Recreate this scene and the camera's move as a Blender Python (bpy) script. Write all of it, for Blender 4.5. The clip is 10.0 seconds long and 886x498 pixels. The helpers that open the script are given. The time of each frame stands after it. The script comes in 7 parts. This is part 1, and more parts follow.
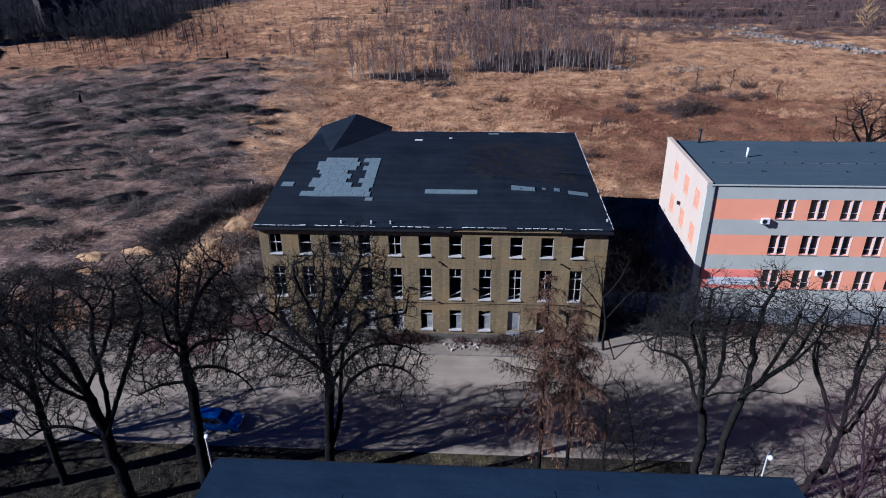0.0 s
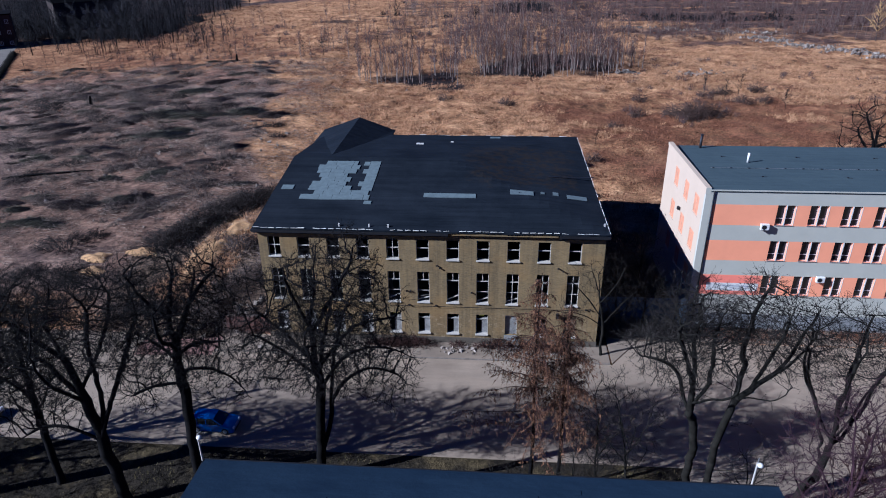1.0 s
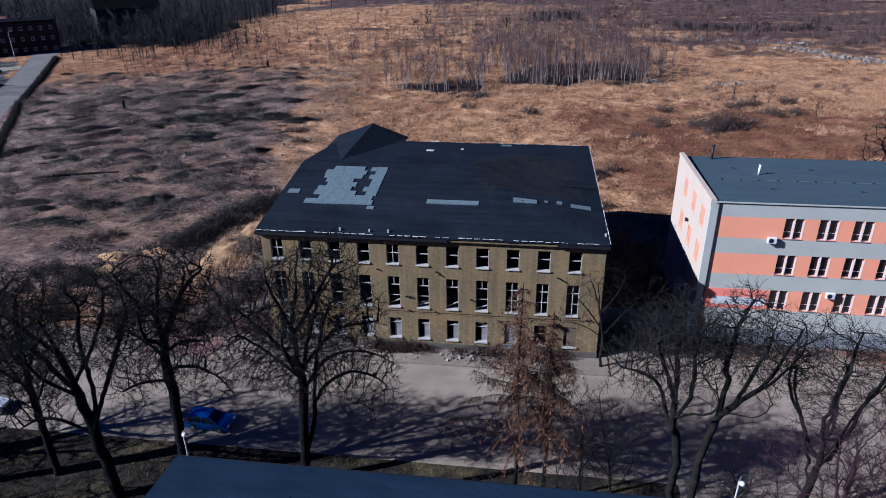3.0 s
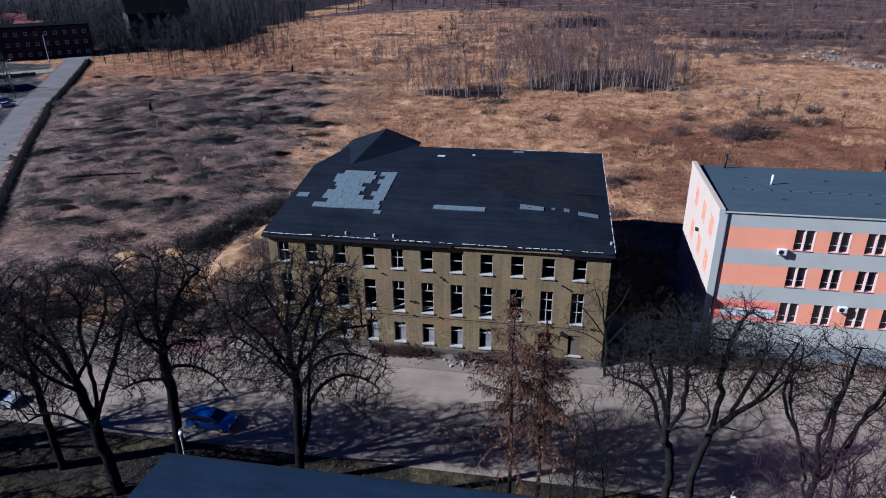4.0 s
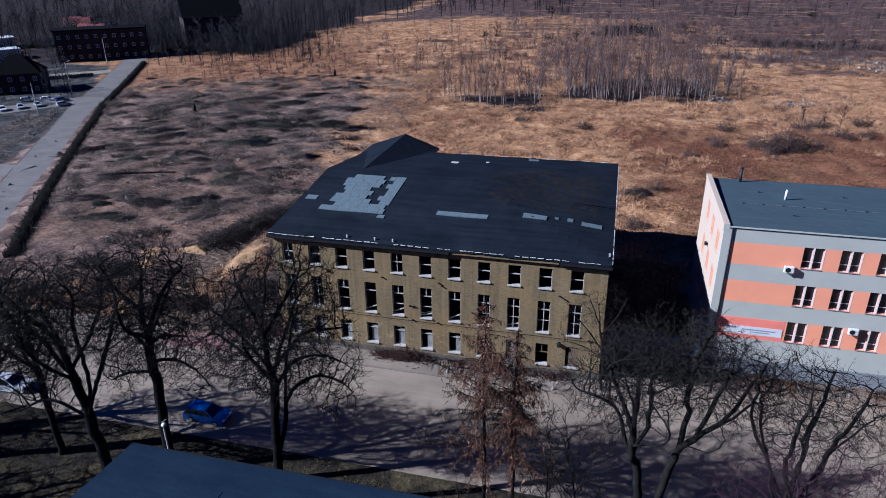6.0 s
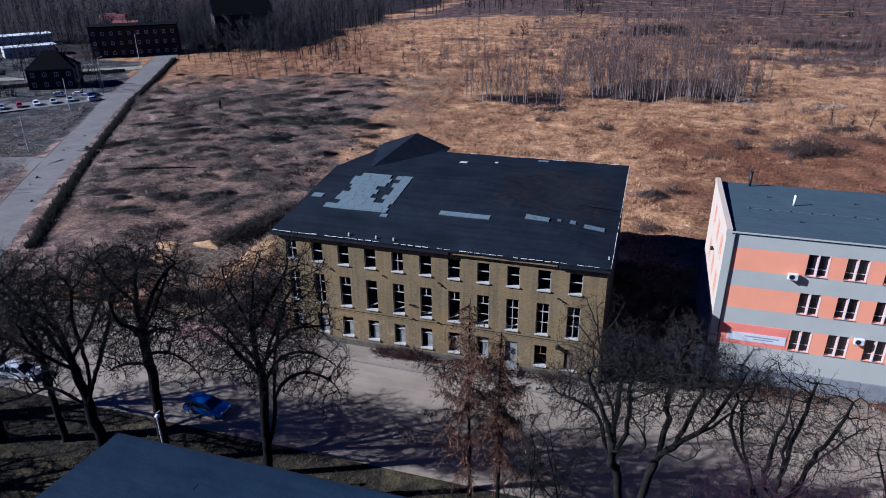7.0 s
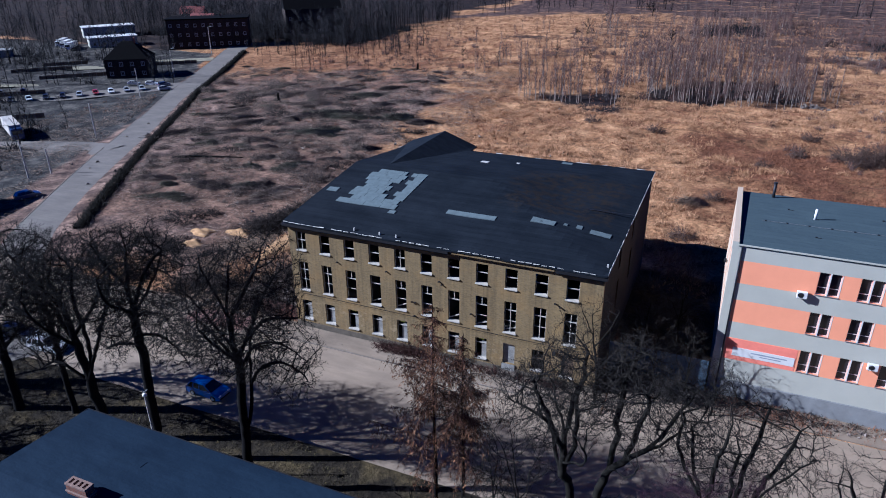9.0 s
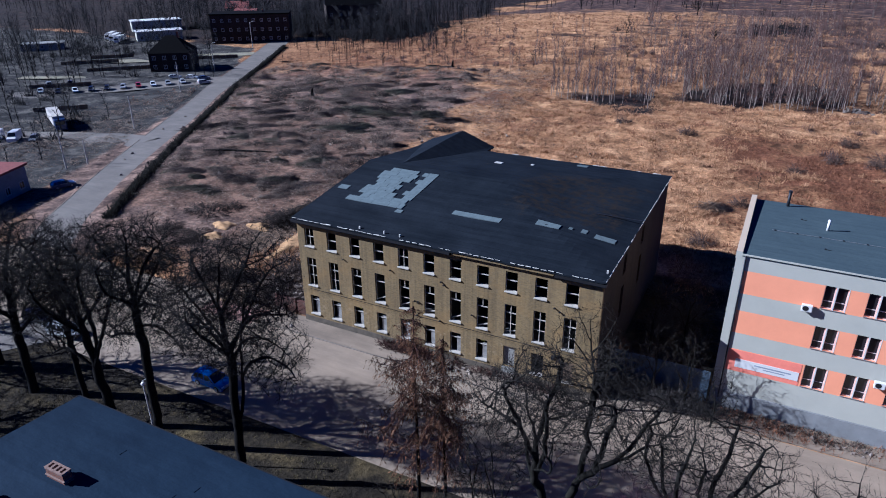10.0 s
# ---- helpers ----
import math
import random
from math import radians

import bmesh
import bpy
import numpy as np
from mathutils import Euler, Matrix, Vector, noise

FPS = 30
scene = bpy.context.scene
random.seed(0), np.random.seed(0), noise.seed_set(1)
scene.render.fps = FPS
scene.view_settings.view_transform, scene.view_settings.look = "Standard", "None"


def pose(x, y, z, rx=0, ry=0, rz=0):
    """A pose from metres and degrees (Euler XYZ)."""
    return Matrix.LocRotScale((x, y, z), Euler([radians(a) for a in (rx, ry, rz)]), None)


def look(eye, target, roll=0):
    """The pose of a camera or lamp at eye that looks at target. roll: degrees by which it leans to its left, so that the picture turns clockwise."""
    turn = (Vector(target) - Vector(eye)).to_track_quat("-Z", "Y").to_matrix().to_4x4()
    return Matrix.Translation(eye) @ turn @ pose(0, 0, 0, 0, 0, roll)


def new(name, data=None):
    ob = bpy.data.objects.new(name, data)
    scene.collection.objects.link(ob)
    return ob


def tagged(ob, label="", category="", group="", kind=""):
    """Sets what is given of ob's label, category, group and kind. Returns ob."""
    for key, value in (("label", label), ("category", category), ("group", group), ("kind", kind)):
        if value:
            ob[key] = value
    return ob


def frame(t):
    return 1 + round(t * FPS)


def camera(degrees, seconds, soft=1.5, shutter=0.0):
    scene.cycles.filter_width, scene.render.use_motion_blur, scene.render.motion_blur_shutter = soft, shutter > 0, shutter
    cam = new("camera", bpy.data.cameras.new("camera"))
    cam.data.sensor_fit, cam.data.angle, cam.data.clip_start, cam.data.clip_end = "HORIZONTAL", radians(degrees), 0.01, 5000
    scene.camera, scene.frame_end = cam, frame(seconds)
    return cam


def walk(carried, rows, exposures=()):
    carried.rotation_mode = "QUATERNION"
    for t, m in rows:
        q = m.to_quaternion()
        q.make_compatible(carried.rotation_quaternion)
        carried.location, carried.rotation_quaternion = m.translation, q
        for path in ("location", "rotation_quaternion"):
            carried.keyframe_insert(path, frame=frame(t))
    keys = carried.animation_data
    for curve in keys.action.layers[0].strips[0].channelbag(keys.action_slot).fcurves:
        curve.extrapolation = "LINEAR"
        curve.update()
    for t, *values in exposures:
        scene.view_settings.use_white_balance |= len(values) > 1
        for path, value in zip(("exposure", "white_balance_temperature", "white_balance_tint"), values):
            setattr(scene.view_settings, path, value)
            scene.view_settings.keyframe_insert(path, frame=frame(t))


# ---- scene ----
cam = camera(66.6, 10.0, soft=1.0)
METRES, EYE, TILT, LEAN, TURN = 24.88, 40.3, 0.0, 0.0, 3.7
ROWS = [
    (0.0, 0.0, 0.0, 0.0, -0.29, -26.23, 0.59),
    (0.5, 0.0252, -0.0022, 0.0049, 0.14, -26.12, 0.6),
    (1.0, 0.0524, -0.0038, 0.0064, 0.69, -26.0, 0.62),
    (1.5, 0.0826, -0.0047, 0.0044, 1.3, -25.86, 0.63),
    (2.0, 0.1146, -0.0046, 0.0023, 1.92, -25.71, 0.65),
    (3.5, 0.2243, -0.0012, 0.0021, 4.93, -25.09, 0.64),
    (4.0, 0.2673, 0.0019, 0.0029, 6.13, -24.84, 0.63),
    (4.5, 0.313, 0.0049, 0.0006, 7.14, -24.56, 0.63),
    (5.0, 0.3615, 0.0093, 0.0002, 8.25, -24.3, 0.63),
    (5.5, 0.4122, 0.0149, 0.003, 9.41, -24.28, 0.63),
    (7.0, 0.5767, 0.0414, 0.0164, 13.27, -24.46, 0.62),
    (7.5, 0.6373, 0.0561, 0.0171, 14.72, -24.49, 0.62),
    (8.0, 0.7, 0.0738, 0.0195, 16.25, -24.52, 0.6),
    (8.5, 0.7649, 0.0942, 0.0222, 17.89, -24.63, 0.57),
    (9.0, 0.8327, 0.1163, 0.0263, 19.58, -24.71, 0.53),
    (9.5, 0.9022, 0.1414, 0.0346, 21.41, -24.8, 0.5),
    (10.0, 0.9733, 0.1702, 0.0449, 23.33, -24.99, 0.46),
]
walk(cam, [(t, pose(0, 0, EYE, TILT, LEAN, TURN) @ pose(METRES * x, METRES * y, METRES * z, 90 + pitch, roll, yaw)) for t, x, y, z, yaw, pitch, roll in ROWS], exposures=[(0.0, 0.90, 3940, 13), (5.5, 0.93, 3940, 13), (10.0, 1.10, 3940, 13)])

# ---- light ----
SUN_AZ, SUN_EL = 23.2, 29.6          # the light travels towards +x, turned this much to +y
world = bpy.data.worlds.new("sky")
scene.world = world
world.use_nodes = True
wn = world.node_tree.nodes
sky = wn.new("ShaderNodeTexSky")
sky.sky_type = 'NISHITA'
sky.sun_disc = False
sky.sun_elevation = radians(SUN_EL)
sky.sun_rotation = radians(270 - SUN_AZ)
sky.altitude = 3500
sky.air_density, sky.dust_density, sky.ozone_density = 1.0, 0.0, 8.0
bg = next(n for n in wn if n.type == 'BACKGROUND')
bg.inputs["Strength"].default_value = 0.0175
haze = wn.new("ShaderNodeMix")
haze.data_type, haze.blend_type = 'RGBA', 'MULTIPLY'
haze.inputs[0].default_value, haze.inputs[7].default_value = 1.0, (0.14, 0.48, 1.0, 1)   # a deep, clear spring sky
world.node_tree.links.new(sky.outputs[0], haze.inputs[6])
world.node_tree.links.new(haze.outputs[2], bg.inputs["Color"])
sun_data = bpy.data.lights.new("sun", 'SUN')
sun_data.energy, sun_data.angle, sun_data.color = 5.7, radians(0.38), (1.0, 0.765, 0.505)
sun = new("sun", sun_data)
_a, _e = radians(SUN_AZ), radians(SUN_EL)
sun.matrix_world = look((-60 * math.cos(_a), -60 * math.sin(_a), 60 * math.tan(_e)), (0, 0, 0))

# ---- materials ----
def mat(name, rough=0.8, metal=0.0, spec=0.3):
    m = bpy.data.materials.new(name)
    m.use_nodes = True
    b = next(n for n in m.node_tree.nodes if n.type == 'BSDF_PRINCIPLED')
    b.inputs["Roughness"].default_value = rough
    b.inputs["Metallic"].default_value = metal
    b.inputs["Specular IOR Level"].default_value = spec
    return m, b


def nd(m, kind, **kw):
    n = m.node_tree.nodes.new(kind)
    for k, v in kw.items():
        n.inputs[k.replace("_", " ")].default_value = v
    return n


def ln(m, a, b):
    m.node_tree.links.new(a, b)


def coords(m, scale=(1, 1, 1)):
    g = m.node_tree.nodes.new("ShaderNodeNewGeometry")
    mp = m.node_tree.nodes.new("ShaderNodeMapping")
    mp.inputs["Scale"].default_value = scale
    ln(m, g.outputs["Position"], mp.inputs["Vector"])
    return mp.outputs["Vector"]


def noise_tex(m, vec, scale, detail=4.0, rough=0.6):
    n = nd(m, "ShaderNodeTexNoise", Scale=scale, Detail=detail, Roughness=rough)
    ln(m, vec, n.inputs["Vector"])
    return n.outputs["Fac"]


def ramp(m, fac, stops):
    r = m.node_tree.nodes.new("ShaderNodeValToRGB")
    e = r.color_ramp.elements
    while len(e) < len(stops):
        e.new(0.5)
    for el, (p, c) in zip(e, stops):
        el.position = p
        el.color = (*c, 1) if len(c) == 3 else c
    ln(m, fac, r.inputs["Fac"])
    return r.outputs["Color"]


def mix(m, fac, a, b, mode='MIX'):
    n = m.node_tree.nodes.new("ShaderNodeMix")
    n.data_type, n.blend_type = 'RGBA', mode
    for sock, v in ((n.inputs[0], fac), (n.inputs[6], a), (n.inputs[7], b)):
        if isinstance(v, (int, float)):
            sock.default_value = v
        elif isinstance(v, tuple):
            sock.default_value = (*v, 1)
        else:
            ln(m, v, sock)
    return n.outputs[2]


def mth(m, op, a, b=0.0, clamp=False):
    n = m.node_tree.nodes.new("ShaderNodeMath")
    n.operation, n.use_clamp = op, clamp
    for sock, v in zip(n.inputs, (a, b)):
        if isinstance(v, (int, float)):
            sock.default_value = v
        else:
            ln(m, v, sock)
    return n.outputs[0]


def bump(m, b, h, strength=0.4, dist=0.03):
    n = nd(m, "ShaderNodeBump", Strength=strength, Distance=dist)
    ln(m, h, n.inputs["Height"])
    ln(m, n.outputs[0], b.inputs["Normal"])


def plain(name, col, rough=0.8, metal=0.0, var=0.25, scale=1.2, fine=14.0, spec=0.3, rel=0.25):
    """A painted or raw surface: colour, broad stains and fine grain."""
    m, b = mat(name, rough, metal, spec)
    v = coords(m)
    big = noise_tex(m, v, scale, 5)
    small = noise_tex(m, v, fine, 3)
    lo = tuple(c * (1 - var) for c in col)
    hi = tuple(min(1, c * (1 + var)) for c in col)
    c1 = ramp(m, big, [(0.3, lo), (0.7, hi)])
    c2 = mix(m, 0.25, c1, ramp(m, small, [(0.3, lo), (0.7, hi)]))
    ln(m, c2, b.inputs["Base Color"])
    bump(m, b, small, rel, 0.02)
    return m


def varied(name, a, c, rough=0.9, spec=0.1, island=False):
    """Many alike pieces: each takes its own shade between two colours."""
    m, b = mat(name, rough, 0, spec)
    if island:
        r = m.node_tree.nodes.new("ShaderNodeNewGeometry").outputs["Random Per Island"]
    else:
        r = m.node_tree.nodes.new("ShaderNodeObjectInfo").outputs["Random"]
    n = noise_tex(m, coords(m), 1.7, 3)
    f = mth(m, 'ADD', mth(m, 'MULTIPLY', r, 0.6), mth(m, 'MULTIPLY', n, 0.4))
    ln(m, ramp(m, f, [(0.15, a), (0.85, c)]), b.inputs["Base Color"])
    return m


def zone(m, sx, sy, x0, x1, y0, y1, soft, wob):
    """1 inside a patch of the plan with ragged edges, 0 outside."""
    w = mth(m, 'MULTIPLY', mth(m, 'SUBTRACT', wob, 0.5), soft * 7.0)
    def edge(s, v, sign):
        d = mth(m, 'ADD', mth(m, 'MULTIPLY', mth(m, 'SUBTRACT', s, v), sign), w)
        return mth(m, 'ADD', mth(m, 'DIVIDE', d, soft), 0.5, True)
    a = mth(m, 'MULTIPLY', edge(sx, x0, 1), edge(sx, x1, -1))
    c = mth(m, 'MULTIPLY', edge(sy, y0, 1), edge(sy, y1, -1))
    return mth(m, 'MULTIPLY', a, c)


def ground_material():
    m, b = mat("ground_soil_and_dry_grass", 0.95, 0, 0.1)
    v = coords(m)
    sep = m.node_tree.nodes.new("ShaderNodeSeparateXYZ")
    ln(m, v, sep.inputs[0])
    sx, sy = sep.outputs[0], sep.outputs[1]
    wob = noise_tex(m, v, 0.035, 4)
    mid = noise_tex(m, v, 0.22, 5, 0.65)
    fine = noise_tex(m, v, 1.6, 5, 0.7)
    patchy = ramp(m, noise_tex(m, v, 0.07, 4), [(0.48, (0, 0, 0)), (0.6, (1, 1, 1))])
    tan = ramp(m, mid, [(0.3, (0.075, 0.040, 0.020)), (0.48, (0.270, 0.148, 0.067)), (0.7, (0.50, 0.305, 0.148))])
    heath = ramp(m, mid, [(0.3, (0.062, 0.028, 0.015)), (0.55, (0.150, 0.068, 0.034)), (0.75, (0.250, 0.128, 0.062))])
    brush = ramp(m, mid, [(0.27, (0.026, 0.019, 0.018)), (0.45, (0.098, 0.068, 0.055)), (0.66, (0.280, 0.194, 0.145))])
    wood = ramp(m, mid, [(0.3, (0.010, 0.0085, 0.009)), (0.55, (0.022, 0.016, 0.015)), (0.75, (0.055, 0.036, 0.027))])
    scrub = ramp(m, mid, [(0.3, (0.026, 0.018, 0.018)), (0.52, (0.070, 0.046, 0.040)), (0.72, (0.175, 0.112, 0.082))])
    # verge soil kept extra dark: tree shade is put into its colour
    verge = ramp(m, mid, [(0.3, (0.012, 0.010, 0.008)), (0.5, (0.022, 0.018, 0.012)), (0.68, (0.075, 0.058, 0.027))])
    sh = mth(m, 'ADD', sx, mth(m, 'MULTIPLY', sy, 0.60))
    c = mix(m, mth(m, 'MULTIPLY', zone(m, sx, sy, 20, 400, 98, 172, 20, wob), ramp(m, noise_tex(m, v, 0.11, 5, 0.65), [(0.34, (0.25, 0.25, 0.25)), (0.5, (1, 1, 1))])), tan, heath)
    c = mix(m, mth(m, 'MULTIPLY', zone(m, sx, sy, -150, 140, 168, 300, 14, wob), mth(m, 'MULTIPLY', patchy, 0.75)), c, heath)
    sl = mth(m, 'ADD', sx, mth(m, 'MULTIPLY', sy, 0.28))
    west = zone(m, sl, sy, -4000, -11, 60, 4000, 9, wob)
    c = mix(m, mth(m, 'MULTIPLY', west, zone(m, sh, sy, -60, 4000, 60, 226, 12, wob)), c, brush)
    c = mix(m, mth(m, 'MULTIPLY', west, mth(m, 'MULTIPLY', zone(m, sh, sy, -60, 4000, 205, 330, 16, wob), 0.5)), c, heath)
    c = mix(m, mth(m, 'MULTIPLY', zone(m, sl, sy, -58, -12, 74, 150, 12, wob), 0.65), c, ramp(m, mid, [(0.3, (0.036, 0.022, 0.017)), (0.7, (0.225, 0.136, 0.084))]))
    yards = ramp(m, mid, [(0.3, (0.013, 0.0130, 0.0140)), (0.5, (0.042, 0.0400, 0.0390)), (0.7, (0.125, 0.116, 0.100))])
    c = mix(m, zone(m, sh, sy, -2000, -51, 60, 262, 2, wob), c, yards)
    c = mix(m, zone(m, sh, sy, -2000, -51, 262, 900, 6, wob), c, wood)
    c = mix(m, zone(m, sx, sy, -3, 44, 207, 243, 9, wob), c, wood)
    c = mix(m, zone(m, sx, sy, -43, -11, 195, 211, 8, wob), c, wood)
    c = mix(m, mth(m, 'MULTIPLY', zone(m, sx, sy, -25, 900, 305, 4000, 40, wob), 0.75), c, scrub)
    c = mix(m, mth(m, 'MULTIPLY', zone(m, sx, sy, 50, 900, 272, 4000, 30, wob), 0.8), c, scrub)
    c = mix(m, zone(m, sx, sy, -4000, -160, 300, 4000, 10, wob), c, wood)
    c = mix(m, zone(m, sx, sy, -150, 4000, 440, 4000, 14, wob), c, scrub)
    strips = noise_tex(m, coords(m, (0.35, 1.5, 1)), 0.06, 4, 0.6)
    back = zone(m, sx, sy, -60, 900, 296, 4000, 20, wob)
    c = mix(m, mth(m, 'MULTIPLY', back, ramp(m, strips, [(0.56, (0, 0, 0)), (0.64, (0.85, 0.85, 0.85))])), c, tan)
    c = mix(m, mth(m, 'MULTIPLY', back, ramp(m, strips, [(0.36, (0.9, 0.9, 0.9)), (0.43, (0, 0, 0))])), c, wood)
    c = mix(m, zone(m, sx, sy, 44, 80, 299, 317, 5, wob), c, tan)
    c = mix(m, zone(m, sx, sy, 4, 26, 350, 384, 5, wob), c, wood)
    c = mix(m, zone(m, sx, sy, 70, 130, 320, 340, 5, wob), c, wood)
    c = mix(m, zone(m, sx, sy, -44, -23, 58, 86, 5, wob), c, ramp(m, fine, [(0.35, (0.050, 0.037, 0.027)), (0.7, (0.175, 0.124, 0.080))]))
    # gap ground darkened to carry the brick building's shadow
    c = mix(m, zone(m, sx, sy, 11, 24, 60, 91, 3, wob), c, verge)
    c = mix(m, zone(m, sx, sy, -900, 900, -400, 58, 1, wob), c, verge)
    c = mix(m, 0.5, c, ramp(m, noise_tex(m, v, 5.5, 3, 0.7), [(0.3, (0.3, 0.3, 0.3)), (0.7, (0.74, 0.74, 0.74))]), 'OVERLAY')
    c = mix(m, 0.75, c, ramp(m, fine, [(0.32, (0.15, 0.15, 0.16)), (0.5, (0.47, 0.47, 0.47)), (0.68, (0.88, 0.87, 0.86))]), 'OVERLAY')
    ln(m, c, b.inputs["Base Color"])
    bump(m, b, fine, 0.9, 0.25)
    return m


def asphalt_material(name, lo, hi):
    m, b = mat(name, 0.9, 0, 0.25)
    v = coords(m)
    big = noise_tex(m, v, 0.14, 5, 0.6)
    mid = noise_tex(m, coords(m, (0.25, 1.6, 1)), 0.9, 4)
    fine = noise_tex(m, v, 22, 2)
    c = ramp(m, big, [(0.3, lo), (0.7, hi)])
    c = mix(m, 0.35, c, ramp(m, mid, [(0.35, lo), (0.7, hi)]))
    patchy = noise_tex(m, coords(m, (0.5, 1.4, 1)), 0.33, 6, 0.7)
    c = mix(m, 0.4, c, ramp(m, patchy, [(0.34, (0.34, 0.34, 0.35)), (0.5, (0.5, 0.5, 0.5)), (0.66, (0.63, 0.62, 0.60))]), 'OVERLAY')
    c = mix(m, 0.25, c, ramp(m, fine, [(0.3, (0.3, 0.3, 0.3)), (0.7, (0.7, 0.7, 0.7))]), 'OVERLAY')
    ln(m, c, b.inputs["Base Color"])
    bump(m, b, fine, 0.3, 0.01)
    return m


def brick_material(name, c1, c2, mortar, turn=False):
    m, b = mat(name, 0.9, 0, 0.2)
    g = m.node_tree.nodes.new("ShaderNodeNewGeometry")
    sep = m.node_tree.nodes.new("ShaderNodeSeparateXYZ")
    ln(m, g.outputs["Position"], sep.inputs[0])
    comb = m.node_tree.nodes.new("ShaderNodeCombineXYZ")
    ln(m, sep.outputs[1 if turn else 0], comb.inputs[0])
    ln(m, sep.outputs[2], comb.inputs[1])
    br = nd(m, "ShaderNodeTexBrick", Scale=1.0, Mortar_Size=0.012, Brick_Width=0.26, Row_Height=0.077, Bias=-0.1)
    br.inputs["Color1"].default_value = (*c1, 1)
    br.inputs["Color2"].default_value = (*c2, 1)
    br.inputs["Mortar"].default_value = (*mortar, 1)
    ln(m, comb.outputs[0], br.inputs["Vector"])
    v = coords(m, (1, 1, 0.25))
    stain = noise_tex(m, v, 0.55, 6, 0.65)
    soot = noise_tex(m, coords(m), 2.3, 4)
    c = mix(m, 0.55, br.outputs["Color"], ramp(m, stain, [(0.3, (0.26, 0.26, 0.27)), (0.55, (0.5, 0.5, 0.5)), (0.75, (0.68, 0.66, 0.6))]), 'OVERLAY')
    score = noise_tex(m, coords(m, (3.2, 3.2, 0.07)), 1.0, 5, 0.75)
    c = mix(m, 0.6, c, ramp(m, score, [(0.32, (0.30, 0.30, 0.31)), (0.5, (0.5, 0.5, 0.5)), (0.68, (0.66, 0.65, 0.60))]), 'OVERLAY')
    low = nd(m, "ShaderNodeMapRange", From_Min=2.4, From_Max=0.2)
    ln(m, mth(m, 'ADD', sep.outputs[2], mth(m, 'MULTIPLY', soot, 1.6)), low.inputs["Value"])
    c = mix(m, mth(m, 'MULTIPLY', low.outputs[0], 0.55), c, tuple(x * 0.55 for x in mortar))
    warm = noise_tex(m, coords(m), 0.35, 4, 0.6)
    c = mix(m, mth(m, 'MULTIPLY', ramp(m, warm, [(0.48, (0, 0, 0)), (0.66, (1, 1, 1))]), 0.35), c, tuple(x * k for x, k in zip(c2, (1.15, 0.98, 0.75))))
    foot = nd(m, "ShaderNodeMapRange", From_Min=4.1, From_Max=3.4)
    ln(m, sep.outputs[2], foot.inputs["Value"])
    flake = mth(m, 'MULTIPLY', foot.outputs[0], ramp(m, noise_tex(m, coords(m), 1.5, 5, 0.7), [(0.55, (0, 0, 0)), (0.62, (1, 1, 1))]))
    c = mix(m, mth(m, 'MULTIPLY', flake, 0.6), c, tuple(x * 1.7 for x in mortar))
    ln(m, c, b.inputs["Base Color"])
    bump(m, b, br.outputs["Fac"], -0.5, 0.012)
    return m


def felt_material(name, lo, hi, rough, step=1.0, seams=0.5, worn=None):
    """Roofing felt in strips, with seams, patches of wear and dirt."""
    m, b = mat(name, rough, 0, 0.06)
    v = coords(m)
    big = noise_tex(m, v, 0.18, 6, 0.65)
    streak = noise_tex(m, coords(m, (0.15, 1.6, 1)), 0.8, 4)
    fine = noise_tex(m, v, 9, 3)
    c = ramp(m, big, [(0.3, lo), (0.7, hi)])
    c = mix(m, 0.4, c, ramp(m, streak, [(0.3, lo), (0.7, hi)]))
    w = nd(m, "ShaderNodeTexWave", Scale=0.5 / step * 0.64, Distortion=0.6, Detail=1.0)
    w.bands_direction = 'Y'
    ln(m, v, w.inputs["Vector"])
    seam = mth(m, 'GREATER_THAN', w.outputs["Fac"], 0.994)
    c = mix(m, mth(m, 'MULTIPLY', seam, seams), c, tuple(x * 0.6 for x in lo))
    if worn:
        sep = m.node_tree.nodes.new("ShaderNodeSeparateXYZ")
        ln(m, v, sep.inputs[0])
        wob = noise_tex(m, v, 0.35, 5, 0.7)
        c = mix(m, mth(m, 'MULTIPLY', zone(m, sep.outputs[0], sep.outputs[1], *worn, 1.2, wob), ramp(m, noise_tex(m, v, 1.3, 4, 0.7), [(0.42, (0, 0, 0)), (0.62, (1, 1, 1))])), c, (0.019, 0.016, 0.0145))
    c = mix(m, 0.3, c, ramp(m, fine, [(0.3, (0.36, 0.36, 0.36)), (0.7, (0.66, 0.66, 0.66))]), 'OVERLAY')
    ln(m, c, b.inputs["Base Color"])
    ripple = noise_tex(m, coords(m, (0.6, 1.2, 1)), 0.9, 3, 0.5)
    bump(m, b, mth(m, 'ADD', ripple, mth(m, 'MULTIPLY', fine, 0.12)), 0.5, 0.16)
    return m


M_GROUND = ground_material()
M_ROAD = asphalt_material("street_asphalt", (0.178, 0.141, 0.102), (0.272, 0.219, 0.160))
M_FARROAD = asphalt_material("worn_asphalt", (0.105, 0.094, 0.083), (0.165, 0.149, 0.132))
M_PAVE = asphalt_material("pavement_concrete", (0.128, 0.103, 0.076), (0.248, 0.200, 0.148))
M_KERB = plain("kerb_concrete", (0.15, 0.128, 0.104), 0.95, var=0.4, scale=3.0)
M_REDPAVE = plain("red_paving", (0.185, 0.110, 0.090), 0.9, var=0.3)
M_BRICK = brick_material("olive_brick", (0.140, 0.103, 0.046), (0.218, 0.159, 0.069), (0.166, 0.129, 0.074))
